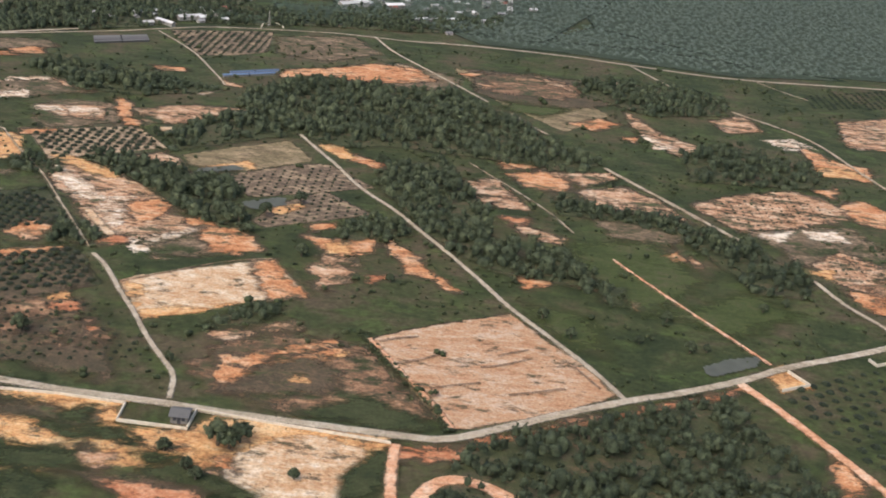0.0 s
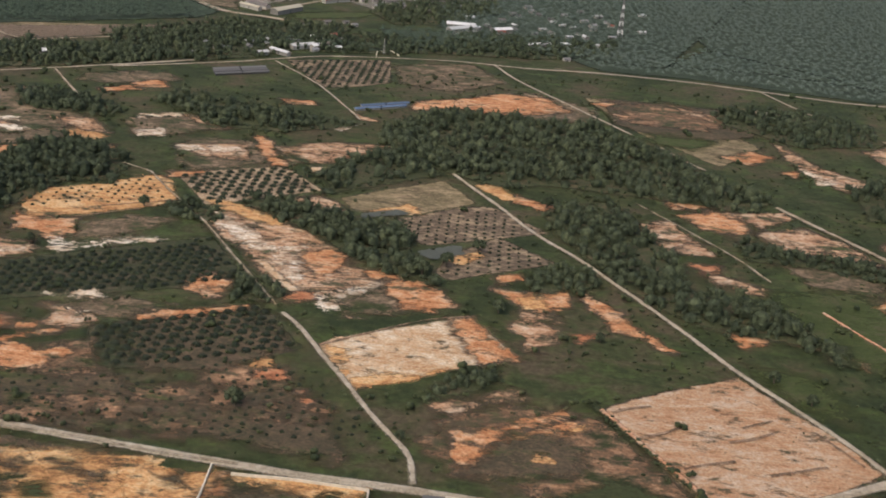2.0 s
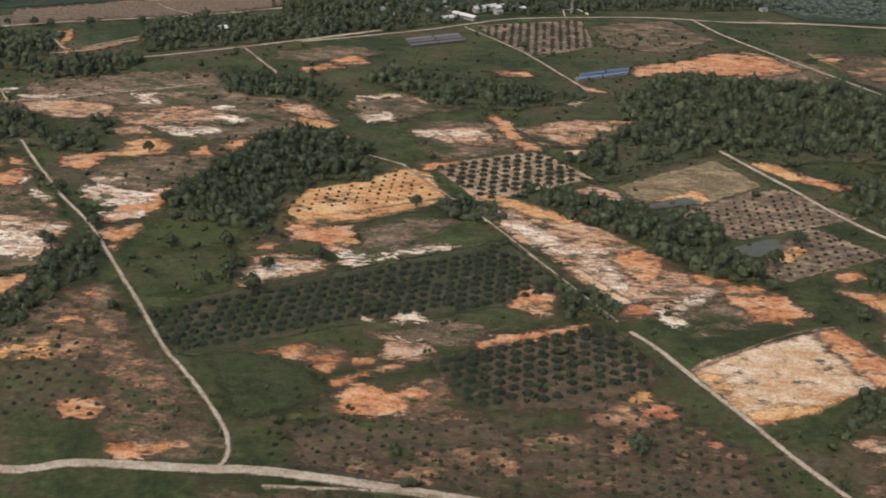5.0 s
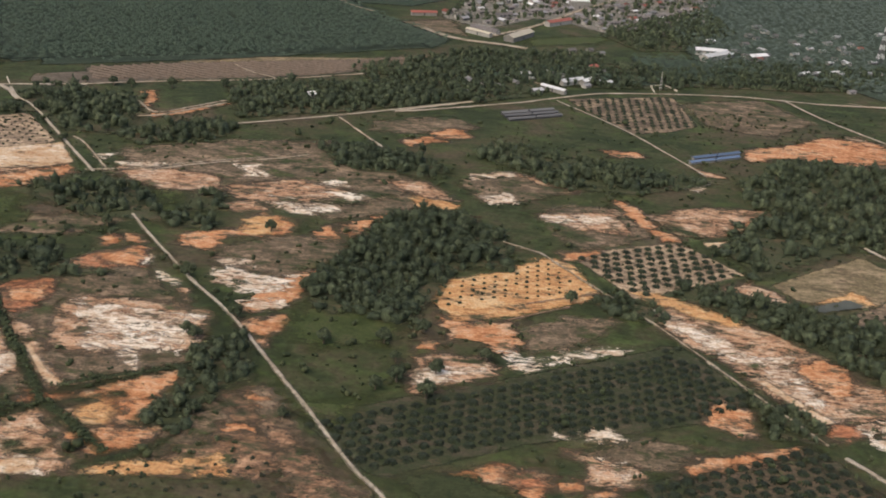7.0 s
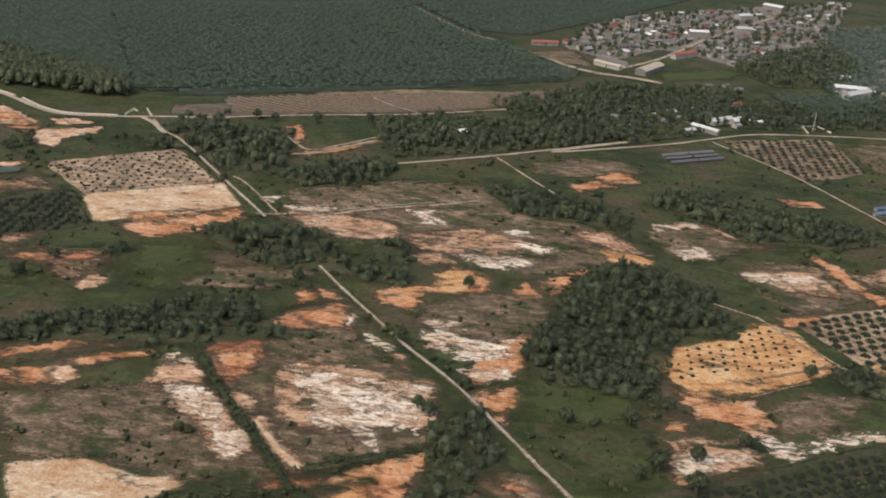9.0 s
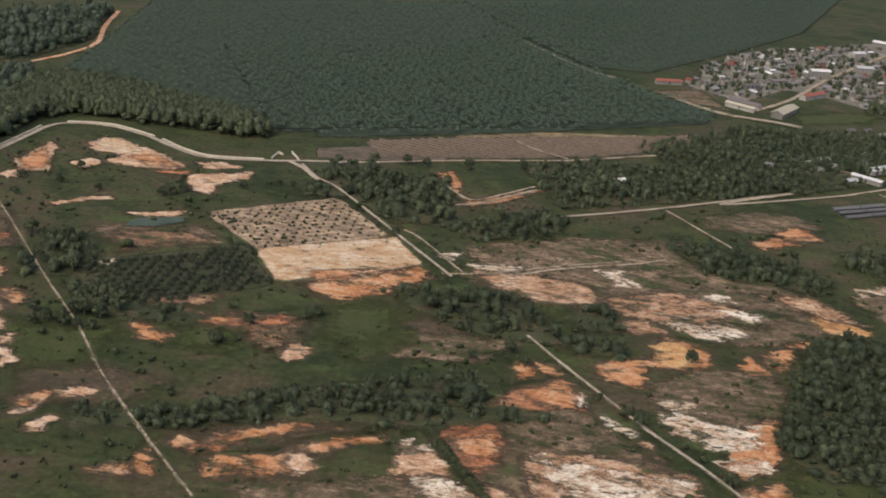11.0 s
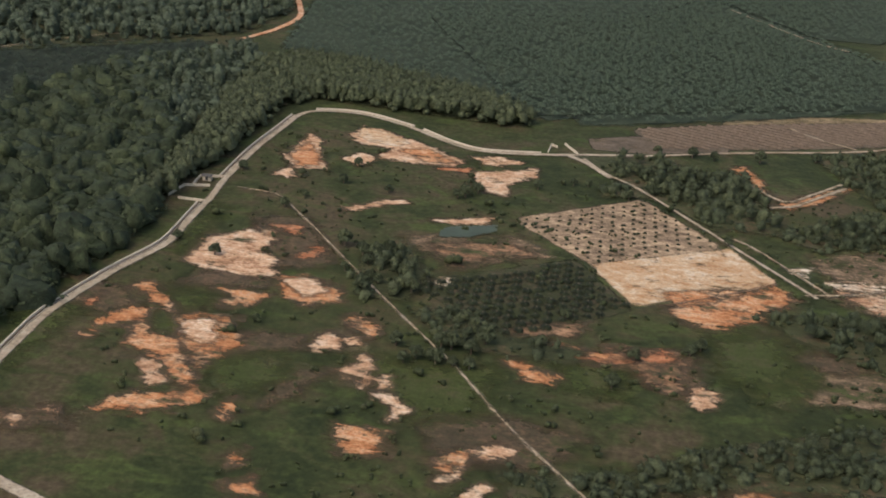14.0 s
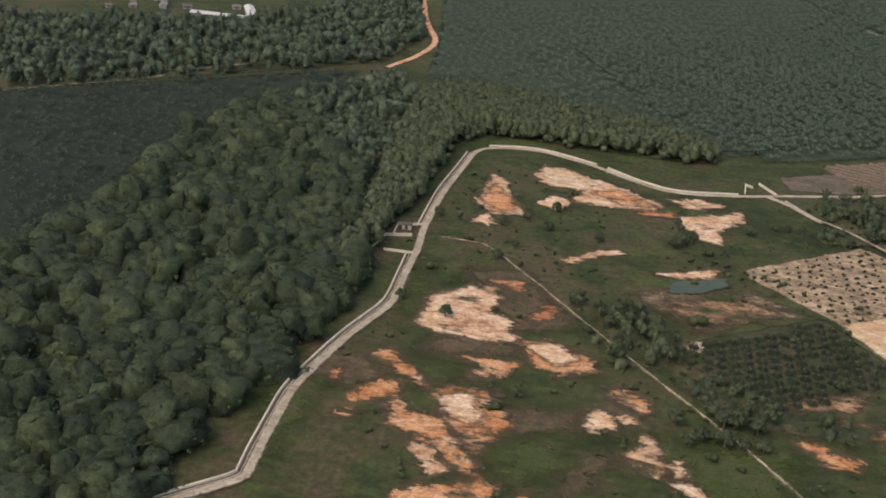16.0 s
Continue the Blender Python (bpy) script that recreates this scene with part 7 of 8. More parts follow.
def ridges(name, spacing, heading, *poly):
    a = np.array(poly, float)
    e = np.array([np.cos(radians(heading)), np.sin(radians(heading))])
    n = np.array([-e[1], e[0]])
    vs, fs, base = [], [], 0
    lo, hi = (a @ n).min(), (a @ n).max()
    for w in np.arange(lo + 0.5, hi, spacing):
        t = np.arange((a @ e).min(), (a @ e).max(), 3.0)
        line = t[:, None] * e + w * n
        line = line[rim_distance(poly, line) > 0.5]
        if len(line) < 3:
            continue
        hgt = 0.75 + 0.2 * np.sin(np.arange(len(line)) * 1.7 + w)
        k = len(line)
        rows = [np.c_[line + n * o, hgt * h + 0.2] for o, h in ((-0.75, 0), (-0.2, 1), (0.2, 1), (0.75, 0))]
        vs.append(np.concatenate(rows))
        idx = np.arange(4 * k).reshape(4, k) + base
        fs.append(np.stack([idx[:-1, :-1], idx[:-1, 1:], idx[1:, 1:], idx[1:, :-1]], -1).reshape(-1, 4)[:, ::-1])
        base += 4 * k
    tagged(new(name, np_mesh(name, np.concatenate(vs), np.concatenate(fs), M["ridge"])), "reddish brown plough ridges in parallel lines", "ridges", kind="stuff")


ridges("plough_ridges", 4.2, -24, (-426.1, 720.7), (-384.1, 741.4), (-277.7, 784.0), (-226.7, 811.9), (-249.8, 774.2), (-299.5, 737.9), (-352.8, 714.8), (-414.9, 694.3))

# ---- concrete drain beside the estate road ----


def drain(*points):
    line = curve_through(points)
    top = new("drain")
    bed = new("bed", ribbon("bed", line, [(2.6, 0.35), (2.5, 0.3), (1.75, 0.3), (1.65, 0.42)], M["mud"]))
    wall = new("wall", ribbon("wall", line, [(3.05, 0.0), (3.05, 0.9), (2.6, 0.9), (2.55, 0.3)], M["wall_c"]))
    kerb = new("kerb", ribbon("kerb", line, [(1.74, 0.3), (1.72, 0.56), (1.62, 0.56), (1.6, 0.3)], M["wall_c"]))
    for ob in (bed, wall, kerb):
        ob.parent = top
    tagged(top, "open drain with a pale cast concrete wall", "drain")


drain((-630.0, 419.5), (-620.7, 429.2), (-608.2, 440.0), (-606.7, 444.2), (-606.7, 451.8), (-606.2, 468.6), (-605.3, 483.0), (-601.3, 499.5), (-596.6, 515.9), (-592.1, 528.1), (-588.1, 540.8), (-587.0, 562.6), (-586.6, 575.1))
drain((-586.4, 601.2), (-584.0, 637.0), (-579.6, 667.9), (-577.2, 686.0))
drain((-570.7, 695.1), (-558.0, 697.9), (-545.6, 696.7), (-526.0, 686.4))
drain((-521.7, 683.6), (-507.4, 671.8), (-491.7, 665.0), (-466.5, 668.5))


def low_wall(label, high, *points):
    """A cast wall that turns at each corner."""
    bm = bmesh.new()
    for (ax, ay), (bx, by) in zip(points[:-1], points[1:]):
        ln = math.hypot(bx - ax, by - ay)
        made = bmesh.ops.create_cube(bm, size=1)["verts"]
        turn = Matrix.Translation(((ax + bx) / 2, (ay + by) / 2, high / 2)) @ Matrix.Rotation(math.atan2(by - ay, bx - ax), 4, "Z")
        for v in made:
            v.co = turn @ Vector((v.co.x * (ln + 0.4), v.co.y * 0.42, v.co.z * high))
    bmesh.ops.bevel(bm, geom=bm.edges[:], offset=0.04, segments=1)
    return tagged(part("compound_wall", bm, M["wall_c"]), label, "wall")


low_wall("pale concrete wall round the sluice yard", 1.0, (-587.0, 602.7), (-596.0, 601.0), (-596.3, 592.5))
low_wall("pale concrete wall round the sluice yard", 1.0, (-601.4, 579.4), (-598.9, 590.2), (-590.0, 592.3))
low_wall("pale concrete wall round the sluice yard", 0.9, (-597.2, 577.8), (-587.3, 577.3))
low_wall("pale concrete wall round the pump yard", 1.0, (-107.6, 275.9), (-91.9, 275.5), (-72.3, 273.3), (-72.4, 264.4), (-53.2, 262.6), (-52.4, 272.7), (-31.2, 268.7), (-6.0, 264.8), (1.8, 263.4))
low_wall("pale concrete wall of a small roadside yard", 1.0, (129.5, 323.8), (134.1, 315.7), (124.0, 310.9))
low_wall("pale concrete wall of a small roadside yard", 1.0, (161.0, 337.1), (162.4, 333.4), (171.3, 337.6))
low_wall("pale concrete wall of a roadside yard", 1.0, (-103.7, 755.4), (-104.0, 768.0), (-94.6, 772.2), (-89.4, 761.6))
low_wall("pale concrete wall beside the road bend", 1.0, (-463.9, 674.3), (-462.6, 683.9), (-460.1, 681.7))
low_wall("pale concrete wall beside the road bend", 1.0, (-456.6, 686.8), (-451.1, 675.6))
low_wall("pale concrete wall round a yard", 1.0, (-113.4, 279.4), (-113.7, 265.4), (-114.8, 256.4))
pad = [(-596.3, 592.5), (-590.0, 592.3), (-589.9, 589.3), (-596.8, 589.3)]
low_wall("flat concrete slab in the sluice yard", 0.5, pad[0], pad[1])

# ---- buildings ----


def gable(bm, x0, x1, y0, y1, z, rise, over=0.5, thick=0.12):
    """A pitched roof with its ridge along x, as a closed sheet."""
    ym = (y0 + y1) / 2
    ring = []
    for x in (x0 - over, x1 + over):
        ring.append([bm.verts.new(c) for c in ((x, y0 - over, z - 0.15), (x, ym, z + rise), (x, y1 + over, z - 0.15), (x, y1 + over, z - 0.15 - thick), (x, ym, z + rise - thick), (x, y0 - over, z - 0.15 - thick))])
    a, b = ring
    for i in range(6):
        j = (i + 1) % 6
        bm.faces.new((a[i], b[i], b[j], a[j]))
    bm.faces.new(a[::-1])
    bm.faces.new(b)
    bmesh.ops.recalc_face_normals(bm, faces=bm.faces[:])


def building(name, length, depth, high, rise, roof, wall, label, category, openings=3):
    """Walls, gabled roof, door and windows; it stands on z = 0 with its length along x."""
    top = new(name)
    x, y = length / 2, depth / 2
    bm = boxed(bmesh.new(), -x, -y, 0, x, y, high)
    for sx in (-x, x):
        vs = [bm.verts.new(c) for c in ((sx, -y, high), (sx, y, high), (sx, 0, high + rise * 0.96))]
        bm.faces.new(vs)
    walls = part("wall", bm, wall, top)
    bm = bmesh.new()
    gable(bm, -x, x, -y, y, high, rise)
    part("roof", bm, roof, top)
    gap = length / (openings + 1)
    for i in range(openings):
        at = -x + gap * (i + 1)
        bm = boxed(bmesh.new(), at - 0.5, -y - 0.05, 0.1 if i == openings // 2 else 1.0, at + 0.5, -y + 0.05, 2.1)
        part("door" if i == openings // 2 else "window", bm, M["door"], walls)
    return tagged(top, label, category)


def between(a, b, z=0.0):
    """A pose midway between two points of the ground, x along them."""
    return pose((a[0] + b[0]) / 2, (a[1] + b[1]) / 2, z, 0, 0, math.degrees(math.atan2(b[1] - a[1], b[0] - a[0])))


def put(ob, m):
    ob.matrix_basis = m
    return ob


def long_shed(a, b, depth, high, rise, roof, wall, label, category="shed", name="long_shed", openings=1):
    ln = math.hypot(b[0] - a[0], b[1] - a[1])
    return put(building(name, ln, depth, high, rise, M[roof], M[wall], label, category, openings), between(a, b))


long_shed((-106.2, 624.8), (-79.8, 639.4), 2.1, 1.4, 0.5, "blue", "wall", "long shed under a bright blue sheet roof")
long_shed((-103.4, 632.2), (-78.4, 645.9), 2.1, 1.4, 0.5, "blue", "wall", "long shed under a bright blue sheet roof")
long_shed((-191.8, 675.7), (-163.5, 691.3), 2.5, 1.3, 0.5, "grey", "grey", "long low shed roofed in grey netting")
long_shed((-193.7, 681.4), (-165.3, 696.2), 2.5, 1.3, 0.5, "grey", "grey", "long low shed roofed in grey netting")
long_shed((-195.0, 686.3), (-167.1, 701.2), 2.5, 1.3, 0.5, "grey", "grey", "long low shed roofed in grey netting")
long_shed((-25.0, 857.9), (-12.7, 864.9), 6.0, 3.6, 1.0, "bright", "wall", "tall white warehouse with a pale roof", "warehouse", "warehouse")
long_shed((-58.0, 854.0), (-43.2, 861.8), 4.0, 2.6, 0.8, "bright", "wall", "white workshop with a pale sheet roof", "workshop", "workshop")
long_shed((-46.4, 870.5), (-35.3, 861.0), 4.0, 3.0, 1.0, "bright", "wall", "long white shed with a pale roof")
long_shed((-158.7, 755.5), (-145.2, 765.9), 5.0, 3.0, 1.0, "bright", "wall", "white farm shed with a pale sheet roof")
long_shed((-145.8, 759.2), (-140.1, 766.0), 4.0, 3.0, 1.0, "bright", "wall", "white farm shed with a pale sheet roof")
long_shed((-169.9, 746.0), (-157.6, 736.0), 3.0, 2.6, 0.8, "bright", "wall", "narrow pale roadside shed")
long_shed((-298.2, 690.3), (-295.1, 692.3), 4.0, 2.8, 1.0, "bright", "wall", "small white house among dark palms", "house", "house")
long_shed((-186.0, 861.4), (-171.1, 885.5), 7.5, 3.6, 1.4, "cream", "wall", "large hall with a cream sheet roof", "hall", "hall")
long_shed((-210.3, 891.7), (-192.8, 878.6), 5.0, 3.0, 1.4, "rust", "wall", "long hall with a rusty brown roof", "hall", "hall")
long_shed((-213.6, 882.9), (-197.8, 870.9), 3.5, 2.8, 0.8, "cream", "wall", "long cream-roofed shed beside the hall")
long_shed((-156.3, 921.0), (-139.0, 938.0), 5.0, 3.2, 1.2, "tile", "wall", "white house with a red tiled roof", "house", "house")
long_shed((-133.7, 998.9), (-119.3, 1001.8), 6.0, 6.0, 1.0, "bright", "wall", "two-storey white shop house", "shop house", "shop_house")
long_shed((-92.5, 1029.4), (-80.0, 1031.4), 7.0, 6.0, 1.0, "bright", "wall", "two-storey white shop house", "shop house", "shop_house")
long_shed((-80.3, 1086.2), (-69.2, 1093.9), 7.0, 6.0, 1.0, "bright", "wall", "two-storey white shop house", "shop house", "shop_house")
long_shed((-42.6, 1155.6), (-28.6, 1146.0), 9.0, 6.0, 1.0, "bright", "wall", "large white building at the town's edge", "building", "building")
long_shed((-254.2, 926.0), (-236.4, 930.7), 4.0, 2.6, 1.0, "tile", "wall", "cream house with a dark red roof", "house", "house")
long_shed((-763.0, 872.6), (-726.7, 871.0), 5.0, 3.5, 1.0, "bright", "wall", "long pale terrace at the forest's edge", "terrace", "terrace")
long_shed((-736.9, 900.8), (-725.5, 871.6), 5.0, 3.5, 1.0, "bright", "wall", "pale end terrace at the forest's edge", "terrace", "terrace")
long_shed((-57.9, 844.7), (-39.1, 861.1), 6.0, 4.0, 1.2, "bright", "wall", "white works hall in the trees", "hall", "hall")
long_shed((-59.3, 866.0), (-39.1, 864.6), 6.0, 4.0, 1.2, "bright", "wall", "white works hall in the trees", "hall", "hall")
long_shed((-58.1, 267.7), (-53.4, 267.5), 4.5, 2.6, 0.9, "grey", "wall", "small pump house with a grey roof", "pump house", "pump_house", 3)
long_shed((-594.2, 598.4), (-590.9, 598.3), 2.0, 2.2, 0.5, "grey", "wall_c", "small grey sluice hut on the slab", "hut", "hut", 1)

long_shed((-5.6, 820.1), (6.8, 828.5), 2.6, 2.2, 0.5, "bright", "wall", "low white row shed beside the estate")
long_shed((10.6, 828.2), (33.7, 838.7), 2.6, 2.2, 0.5, "bright", "wall", "long low white row shed beside the estate")
long_shed((43.8, 837.0), (59.5, 842.9), 2.6, 2.2, 0.5, "bright", "wall", "low white row shed beside the estate")

# the tower with a water tank above the town
tower = new("water_tower")
for sx in (-1.2, 1.2):
    for sy in (-1.2, 1.2):
        part("leg", boxed(bmesh.new(), sx - 0.2, sy - 0.2, 0, sx + 0.2, sy + 0.2, 9), M["wall_c"], tower)
bm = bmesh.new()
bmesh.ops.create_cone(bm, segments=20, radius1=2.6, radius2=2.6, depth=3.2, cap_ends=True, matrix=Matrix.Translation((0, 0, 10.6)))
bmesh.ops.bevel(bm, geom=[e for e in bm.edges if abs(e.verts[0].co.z - e.verts[1].co.z) < 0.1], offset=0.2, segments=2)
part("tank", bm, M["wall"], tower, "white water tank")
tagged(tower, "white water tank on concrete legs", "water tower")
put(tower, pose(*(-180.7, 999.2), 0))


def mast(x, y, high):
    """A slim lattice mast: three legs with rungs."""
    top = new("mast")
    for k in range(3):
        a = k * 2.094
        bm = bmesh.new()
        base, tip = Vector((math.cos(a) * 0.9, math.sin(a) * 0.9, 0)), Vector((math.cos(a) * 0.15, math.sin(a) * 0.15, high))
        turn = (tip - base).to_track_quat("Z", "Y").to_matrix().to_4x4()
        bmesh.ops.create_cone(bm, segments=6, radius1=0.14, radius2=0.08, depth=(tip - base).length, cap_ends=True, matrix=Matrix.Translation((base + tip) / 2) @ turn)
        part("leg", bm, M["wall"], top)
    bm = bmesh.new()
    for h in np.arange(1.5, high, 2.0):
        w = 0.9 - 0.75 * h / high
        boxed(bm, -w, -w, h, w, w, h + 0.1)
    part("bracing", bm, M["wall"], top)
    tagged(top, "slim white lattice radio mast", "mast")
    put(top, pose(x, y, 0))


mast(*(-660.7, 874.3), 9)
mast(*(-667.2, 919.3), 12)
mast(*(-99.3, 762.1), 11)



def pylon(x, y, high):
    """A lattice tower: four tapering legs, crossed braces, grey and white by turns."""
    top = new("pylon")
    steps = 9

    def half(h):
        return 1.7 * (1 - h / high) ** 1.3 + 0.4

    def bar(bm, a, b, thick):
        a, b = Vector(a), Vector(b)
        turn = (b - a).to_track_quat("Z", "Y").to_matrix().to_4x4()
        bmesh.ops.create_cone(bm, segments=5, radius1=thick, radius2=thick, depth=(b - a).length, cap_ends=True, matrix=Matrix.Translation((a + b) / 2) @ turn)

    corners = ((-1, -1), (1, -1), (1, 1), (-1, 1))
    for i in range(steps):
        z0, z1 = high * i / steps, high * (i + 1) / steps
        w0, w1 = half(z0), half(z1)
        bm = bmesh.new()
        for k in range(4):
            (ax, ay), (bx, by) = corners[k], corners[(k + 1) % 4]
            bar(bm, (ax * w0, ay * w0, z0), (ax * w1, ay * w1, z1), 0.22)
            bar(bm, (ax * w0, ay * w0, z0), (bx * w1, by * w1, z1), 0.12)
            bar(bm, (bx * w0, by * w0, z0), (ax * w1, ay * w1, z1), 0.12)
            bar(bm, (ax * w1, ay * w1, z1), (bx * w1, by * w1, z1), 0.12)
        part("section", bm, M["bright" if i % 2 else "grey"], top, "white painted lattice" if i % 2 else "grey painted lattice")["kind"] = "stuff"
    tagged(top, "tall grey and white steel lattice tower", "tower")
    put(top, pose(x, y, 0))


pylon(70, 880, 28)

# the houses of the town: a few kinds, set along its lanes
KINDS = [
    building("house", 6.2, 4.4, 2.2, 1.1, M["zinc"], M["wall"], "small village house with a grey zinc roof", "house"),
    building("house", 5.6, 4.2, 2.2, 1.0, M["rust"], M["wall"], "small village house with a rusty brown roof", "house"),
    building("house", 6.0, 4.8, 2.2, 1.2, M["tile"], M["wall"], "small village house with a red tiled roof", "house"),
    building("house", 6.6, 3.8, 2.3, 0.9, M["bright"], M["wall"], "village house with a bright sheet roof", "house"),
    building("house", 15.0, 4.4, 2.4, 1.1, M["rust"], M["wall"], "terraced row of houses with a brown roof", "house"),
]
for ob in KINDS:
    tagged(ob, group="houses of the town")
unused = list(KINDS)


def settle(step, chance, weights, heading, *poly):
    a = np.array(poly, float)
    rr = np.random.RandomState(int(abs(a[0, 0]) * 10))
    e = np.array([math.cos(radians(heading)), math.sin(radians(heading))])
    n = np.array([-e[1], e[0]])
    reach = int(np.hypot(*np.ptp(a, axis=0)) / step) + 2
    spots = np.array([a.mean(0) + e * i * step * 1.3 + n * j * step * 0.8 for i in range(-reach, reach) for j in range(-reach, reach)])
    spots = spots + rr.normal(0, step * 0.09, spots.shape)
    spots = spots[(rim_distance(poly, spots) > 1) & (rr.uniform(size=len(spots)) < chance)]
    spots = spots[off_roads(spots, 3.5)]
    for x, y in spots:
        k = rr.choice(len(KINDS), p=weights)
        s = rr.uniform(0.7, 1.0)
        m = pose(x, y, 0, 0, 0, heading + rr.normal(0, 4) + rr.choice((0, 0, 0, 90)))
        if KINDS[k] in unused:
            unused.remove(KINDS[k])
            put(KINDS[k], m)
        else:
            copy_thing(KINDS[k], m @ Matrix.Diagonal((s, s, s, 1)))


settle(9.0, 0.5, (0.26, 0.36, 0.07, 0.13, 0.18), 35, (-232.3, 932.6), (-213.1, 999.0), (-178.2, 1056.8), (-123.3, 1106.9), (-23.4, 1182.9), (59.5, 1247.8), (-51.1, 931.7), (-106.3, 901.5), (-142.4, 947.8), (-161.2, 951.2), (-197.3, 903.3), (-217.8, 914.6))
settle(14.0, 0.5, (0.35, 0.2, 0.05, 0.4, 0.0), 35, (-213.2, 765.0), (-177.6, 785.6), (-119.2, 822.1), (-127.3, 756.8), (-182.8, 728.2), (-217.0, 716.6))
settle(15.0, 0.45, (0.3, 0.2, 0.1, 0.4, 0.0), 20, (-215.8, 770.6), (-168.2, 775.2), (-180.0, 739.5), (-212.4, 724.4))
settle(17.0, 0.30, (0.3, 0.2, 0.1, 0.4, 0.0), 20, (-34.6, 978.2), (68.3, 973.4), (78.5, 855.1), (36.9, 768.2), (-8.1, 762.2), (-3.6, 830.8), (-20.1, 924.4))
settle(15.0, 0.45, (0.3, 0.3, 0.0, 0.4, 0.0), 30, (-230.8, 753.3), (-193.0, 780.8), (-178.0, 749.7), (-218.1, 722.8))
settle(13.0, 0.6, (0.2, 0.1, 0.0, 0.7, 0.0), 30, (-162.3, 781.4), (-130.7, 800.1), (-121.2, 765.9), (-151.8, 748.7))
settle(18.0, 0.4, (0.3, 0.3, 0.1, 0.3, 0.0), 30, (-80.1, 890.5), (114.9, 989.0), (97.1, 895.3), (8.3, 843.8), (-58.0, 834.1))
settle(12.0, 0.7, (0.3, 0.4, 0.2, 0.1, 0.0), 20, (-843.7, 891.2), (-792.2, 916.7), (-745.1, 917.1), (-743.1, 897.9), (-827.2, 861.1))
settle(12.0, 0.7, (0.4, 0.2, 0.1, 0.3, 0.0), 35, (-167.9, 840.1), (-115.6, 870.0), (-124.2, 840.8), (-169.4, 819.7))
for ob in unused:
    put(ob, pose(-150 + 12 * unused.index(ob), 960, 0))

# ---- single trees ----


def tree(seed, rad, high, leaf):
    """A tapered trunk with limbs and a crown of clumps."""
    rr = np.random.RandomState(seed)
    top = new("tree")
    bm = bmesh.new()
    bmesh.ops.create_cone(bm, segments=7, radius1=rad * 0.11, radius2=rad * 0.05, depth=high * 0.7, cap_ends=True, matrix=Matrix.Translation((0, 0, high * 0.35)))
    for k in range(4):
        a = k * 1.57 + rr.uniform(-0.4, 0.4)
        tip = Vector((math.cos(a) * rad * 0.5, math.sin(a) * rad * 0.5, high * 0.72))
        foot = Vector((0, 0, high * 0.38))
        turn = (tip - foot).to_track_quat("Z", "Y").to_matrix().to_4x4()
        bmesh.ops.create_cone(bm, segments=5, radius1=rad * 0.05, radius2=rad * 0.02, depth=(tip - foot).length, cap_ends=True, matrix=Matrix.Translation((foot + tip) / 2) @ turn)
    part("trunk", bm, M["bark"], top)
    sv, sf = crown_shape(200 + seed, 22, 1, 300, 0.95)
    deep = high * 0.72
    ob = new("crown", np_mesh("crown", sv * (rad, rad, deep) + (0, 0, high - deep * 1.15), sf, M[leaf], smooth=True))
    ob.parent = top
    return tagged(top, "single leafy green tree standing in the open", "tree", "single trees")


TREES = [tree(s, 1.0, 1.9, "wood_leaf") for s in range(5)]
planted = [0]


def trees(size, *spots):
    for x, y in spots:
        k = planted[0]
        planted[0] += 1
        s = size * (0.8 + 0.4 * ((k * 0.618) % 1))
        copy_thing(TREES[k % len(TREES)], pose(x, y, 0, 0, 0, k * 77) @ Matrix.Diagonal((s, s, s, 1)))


trees(4.0, (-40.6, 255.3), (-43.7, 256.2), (-38.1, 258.3))
trees(2.0, (98.7, 332.5), (75.3, 369.4), (104.6, 333.5), (95.2, 354.9), (82.1, 335.7), (50.9, 349.0), (133.0, 368.6), (143.2, 375.2), (59.3, 335.8), (-2.3, 368.7), (-65.7, 299.3), (-46.5, 240.2), (-22.0, 243.4), (-56.8, 251.6), (-49.6, 244.8))
trees(2.6, (-415.8, 688.3), (-400.5, 687.3), (-390.9, 687.0), (-370.4, 690.6), (-344.2, 700.0), (-317.0, 714.4), (-494.5, 610.5), (-490.0, 615.8), (-430.9, 627.9), (-421.9, 634.7), (-399.7, 626.8), (-387.9, 634.4), (-441.9, 479.9), (-414.3, 508.5), (-491.6, 481.8), (-503.9, 489.4), (-518.2, 529.7))
trees(2.0, (-585.9, 542.6), (-441.2, 482.8), (-435.0, 497.2), (-417.9, 504.9), (-461.6, 500.8), (-481.8, 480.8), (-486.7, 481.2), (-570.8, 534.4), (-455.1, 518.9), (-527.4, 534.1), (-520.9, 540.4), (-508.8, 522.3), (-504.7, 531.8), (-582.8, 613.6), (-452.7, 636.2))
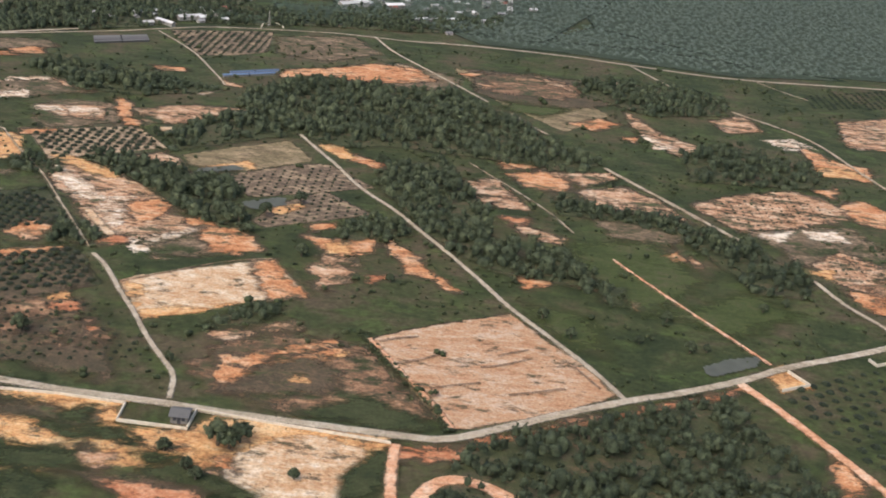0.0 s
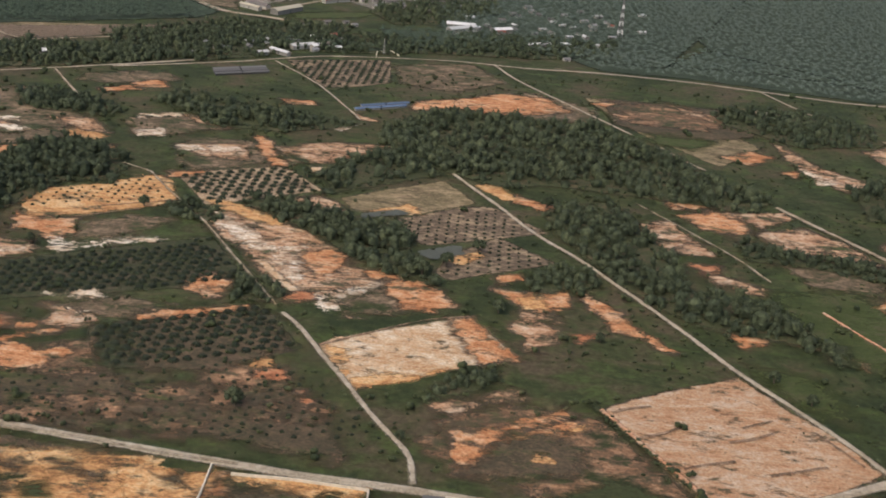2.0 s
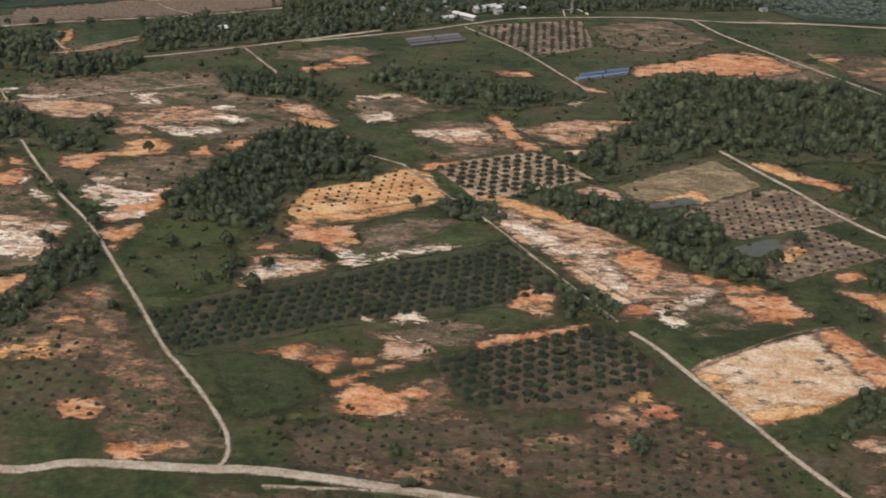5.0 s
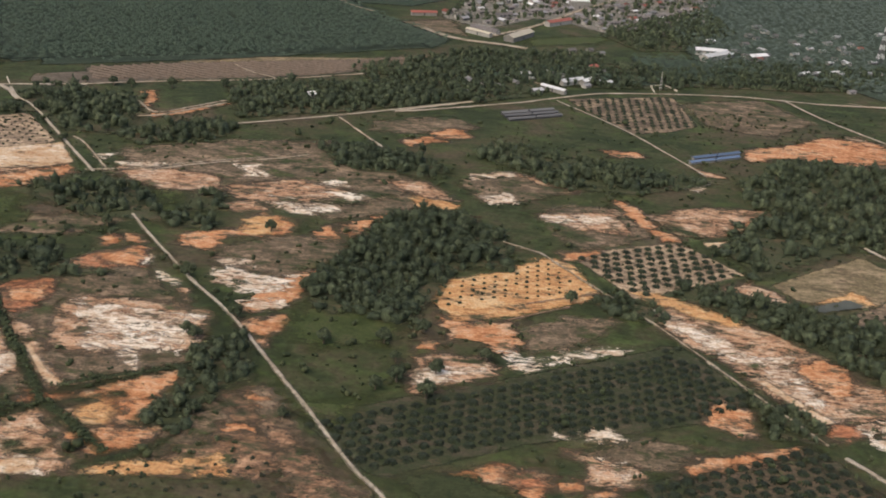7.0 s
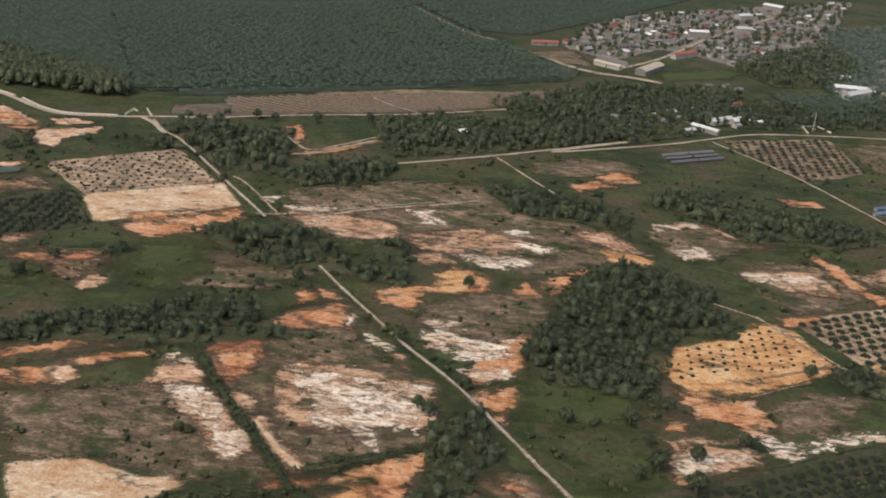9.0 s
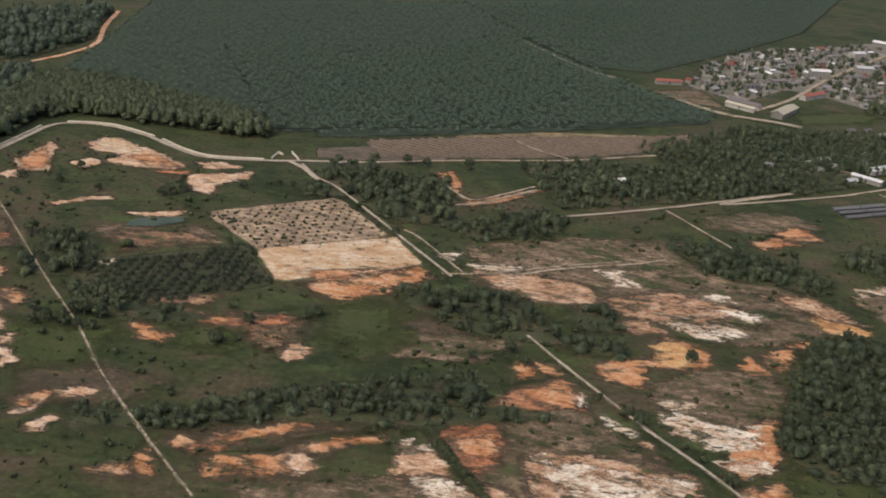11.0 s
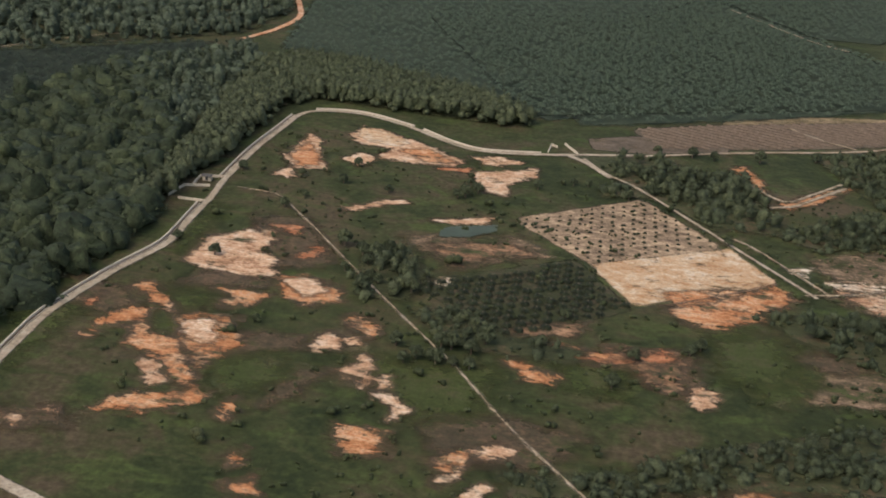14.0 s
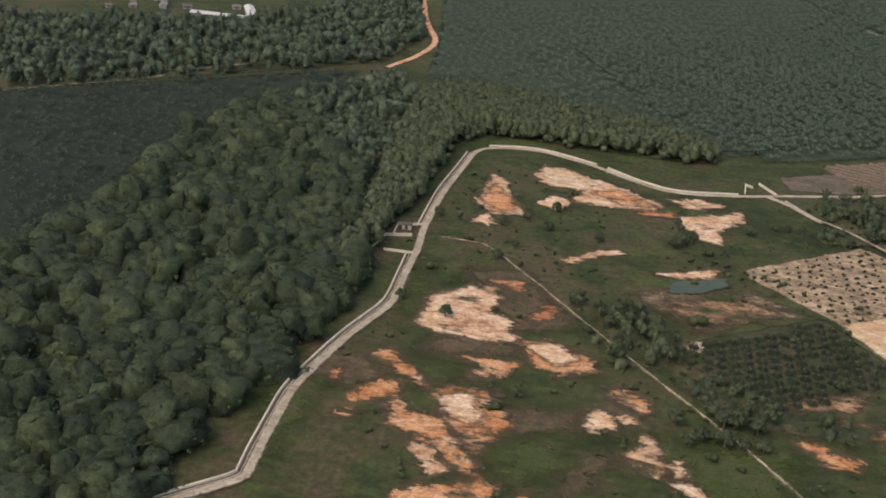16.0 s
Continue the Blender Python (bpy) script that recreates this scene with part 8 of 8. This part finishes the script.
trees(2.2, (-297.0, 414.4), (-300.4, 417.7), (-263.7, 372.6), (-268.3, 454.2), (-234.8, 409.2), (-226.9, 429.2), (-207.1, 413.3), (-396.2, 591.5), (-402.0, 625.7), (-343.4, 487.9), (-360.7, 490.0), (-348.5, 498.0), (-260.1, 467.3), (-287.9, 504.1), (-247.9, 489.6))
trees(3.0, (-177.2, 459.4), (-159.7, 459.2), (-124.7, 385.7), (-239.6, 391.5), (-233.8, 396.8), (-222.3, 403.0), (-113.3, 309.7), (-42.0, 438.8), (-117.7, 511.1), (-54.2, 422.1), (-35.8, 385.1), (-63.2, 411.5), (-11.4, 495.2), (-169.7, 276.7), (-205.3, 277.7))
trees(2.8, (-257.7, 417.4), (-224.4, 491.3), (-308.9, 458.5), (-287.5, 430.4), (-224.8, 388.3), (-239.1, 420.2), (-288.0, 371.5))
trees(2.0, (-539.8, 631.0), (-493.4, 622.7), (-491.4, 620.6), (-497.3, 608.5), (-559.1, 613.8), (-542.2, 610.8), (-523.7, 605.8), (-493.9, 630.8), (-466.9, 627.9), (-446.8, 636.7), (-497.4, 483.4), (-500.6, 480.0), (-553.4, 592.0), (-558.5, 580.9), (-515.4, 527.6), (-510.1, 536.1))
trees(3.0, (-531.0, 553.6), (-523.8, 547.6), (-518.5, 545.1), (-514.9, 550.0), (-511.6, 543.2), (-506.8, 533.4), (-504.0, 523.7), (-518.9, 519.9), (-487.9, 491.1), (-482.1, 489.7), (-478.3, 496.2), (-490.9, 490.4))

for ob in TREES:
    for q in (*ob.children, ob):
        bpy.data.objects.remove(q)
# trees among the houses
p, r = scattered(((-232.3, 932.6), (-213.1, 999.0), (-178.2, 1056.8), (-123.3, 1106.9), (-23.4, 1182.9), (59.5, 1247.8), (-51.1, 931.7), (-106.3, 901.5), (-142.4, 947.8), (-161.2, 951.2), (-197.3, 903.3), (-217.8, 914.6)), 70, 91)
p = p[off_roads(p, 2)]
size = r.uniform(1.0, 2.4, len(p))
v, f = spread(CROWNS["wood_far"], np.c_[p, size * 0.4, size, size * 1.3], 92)
tagged(new("garden_trees", np_mesh("garden_trees", v, f, M["wood_leaf"], smooth=True)), "small dark garden trees among the houses", "trees", kind="stuff")
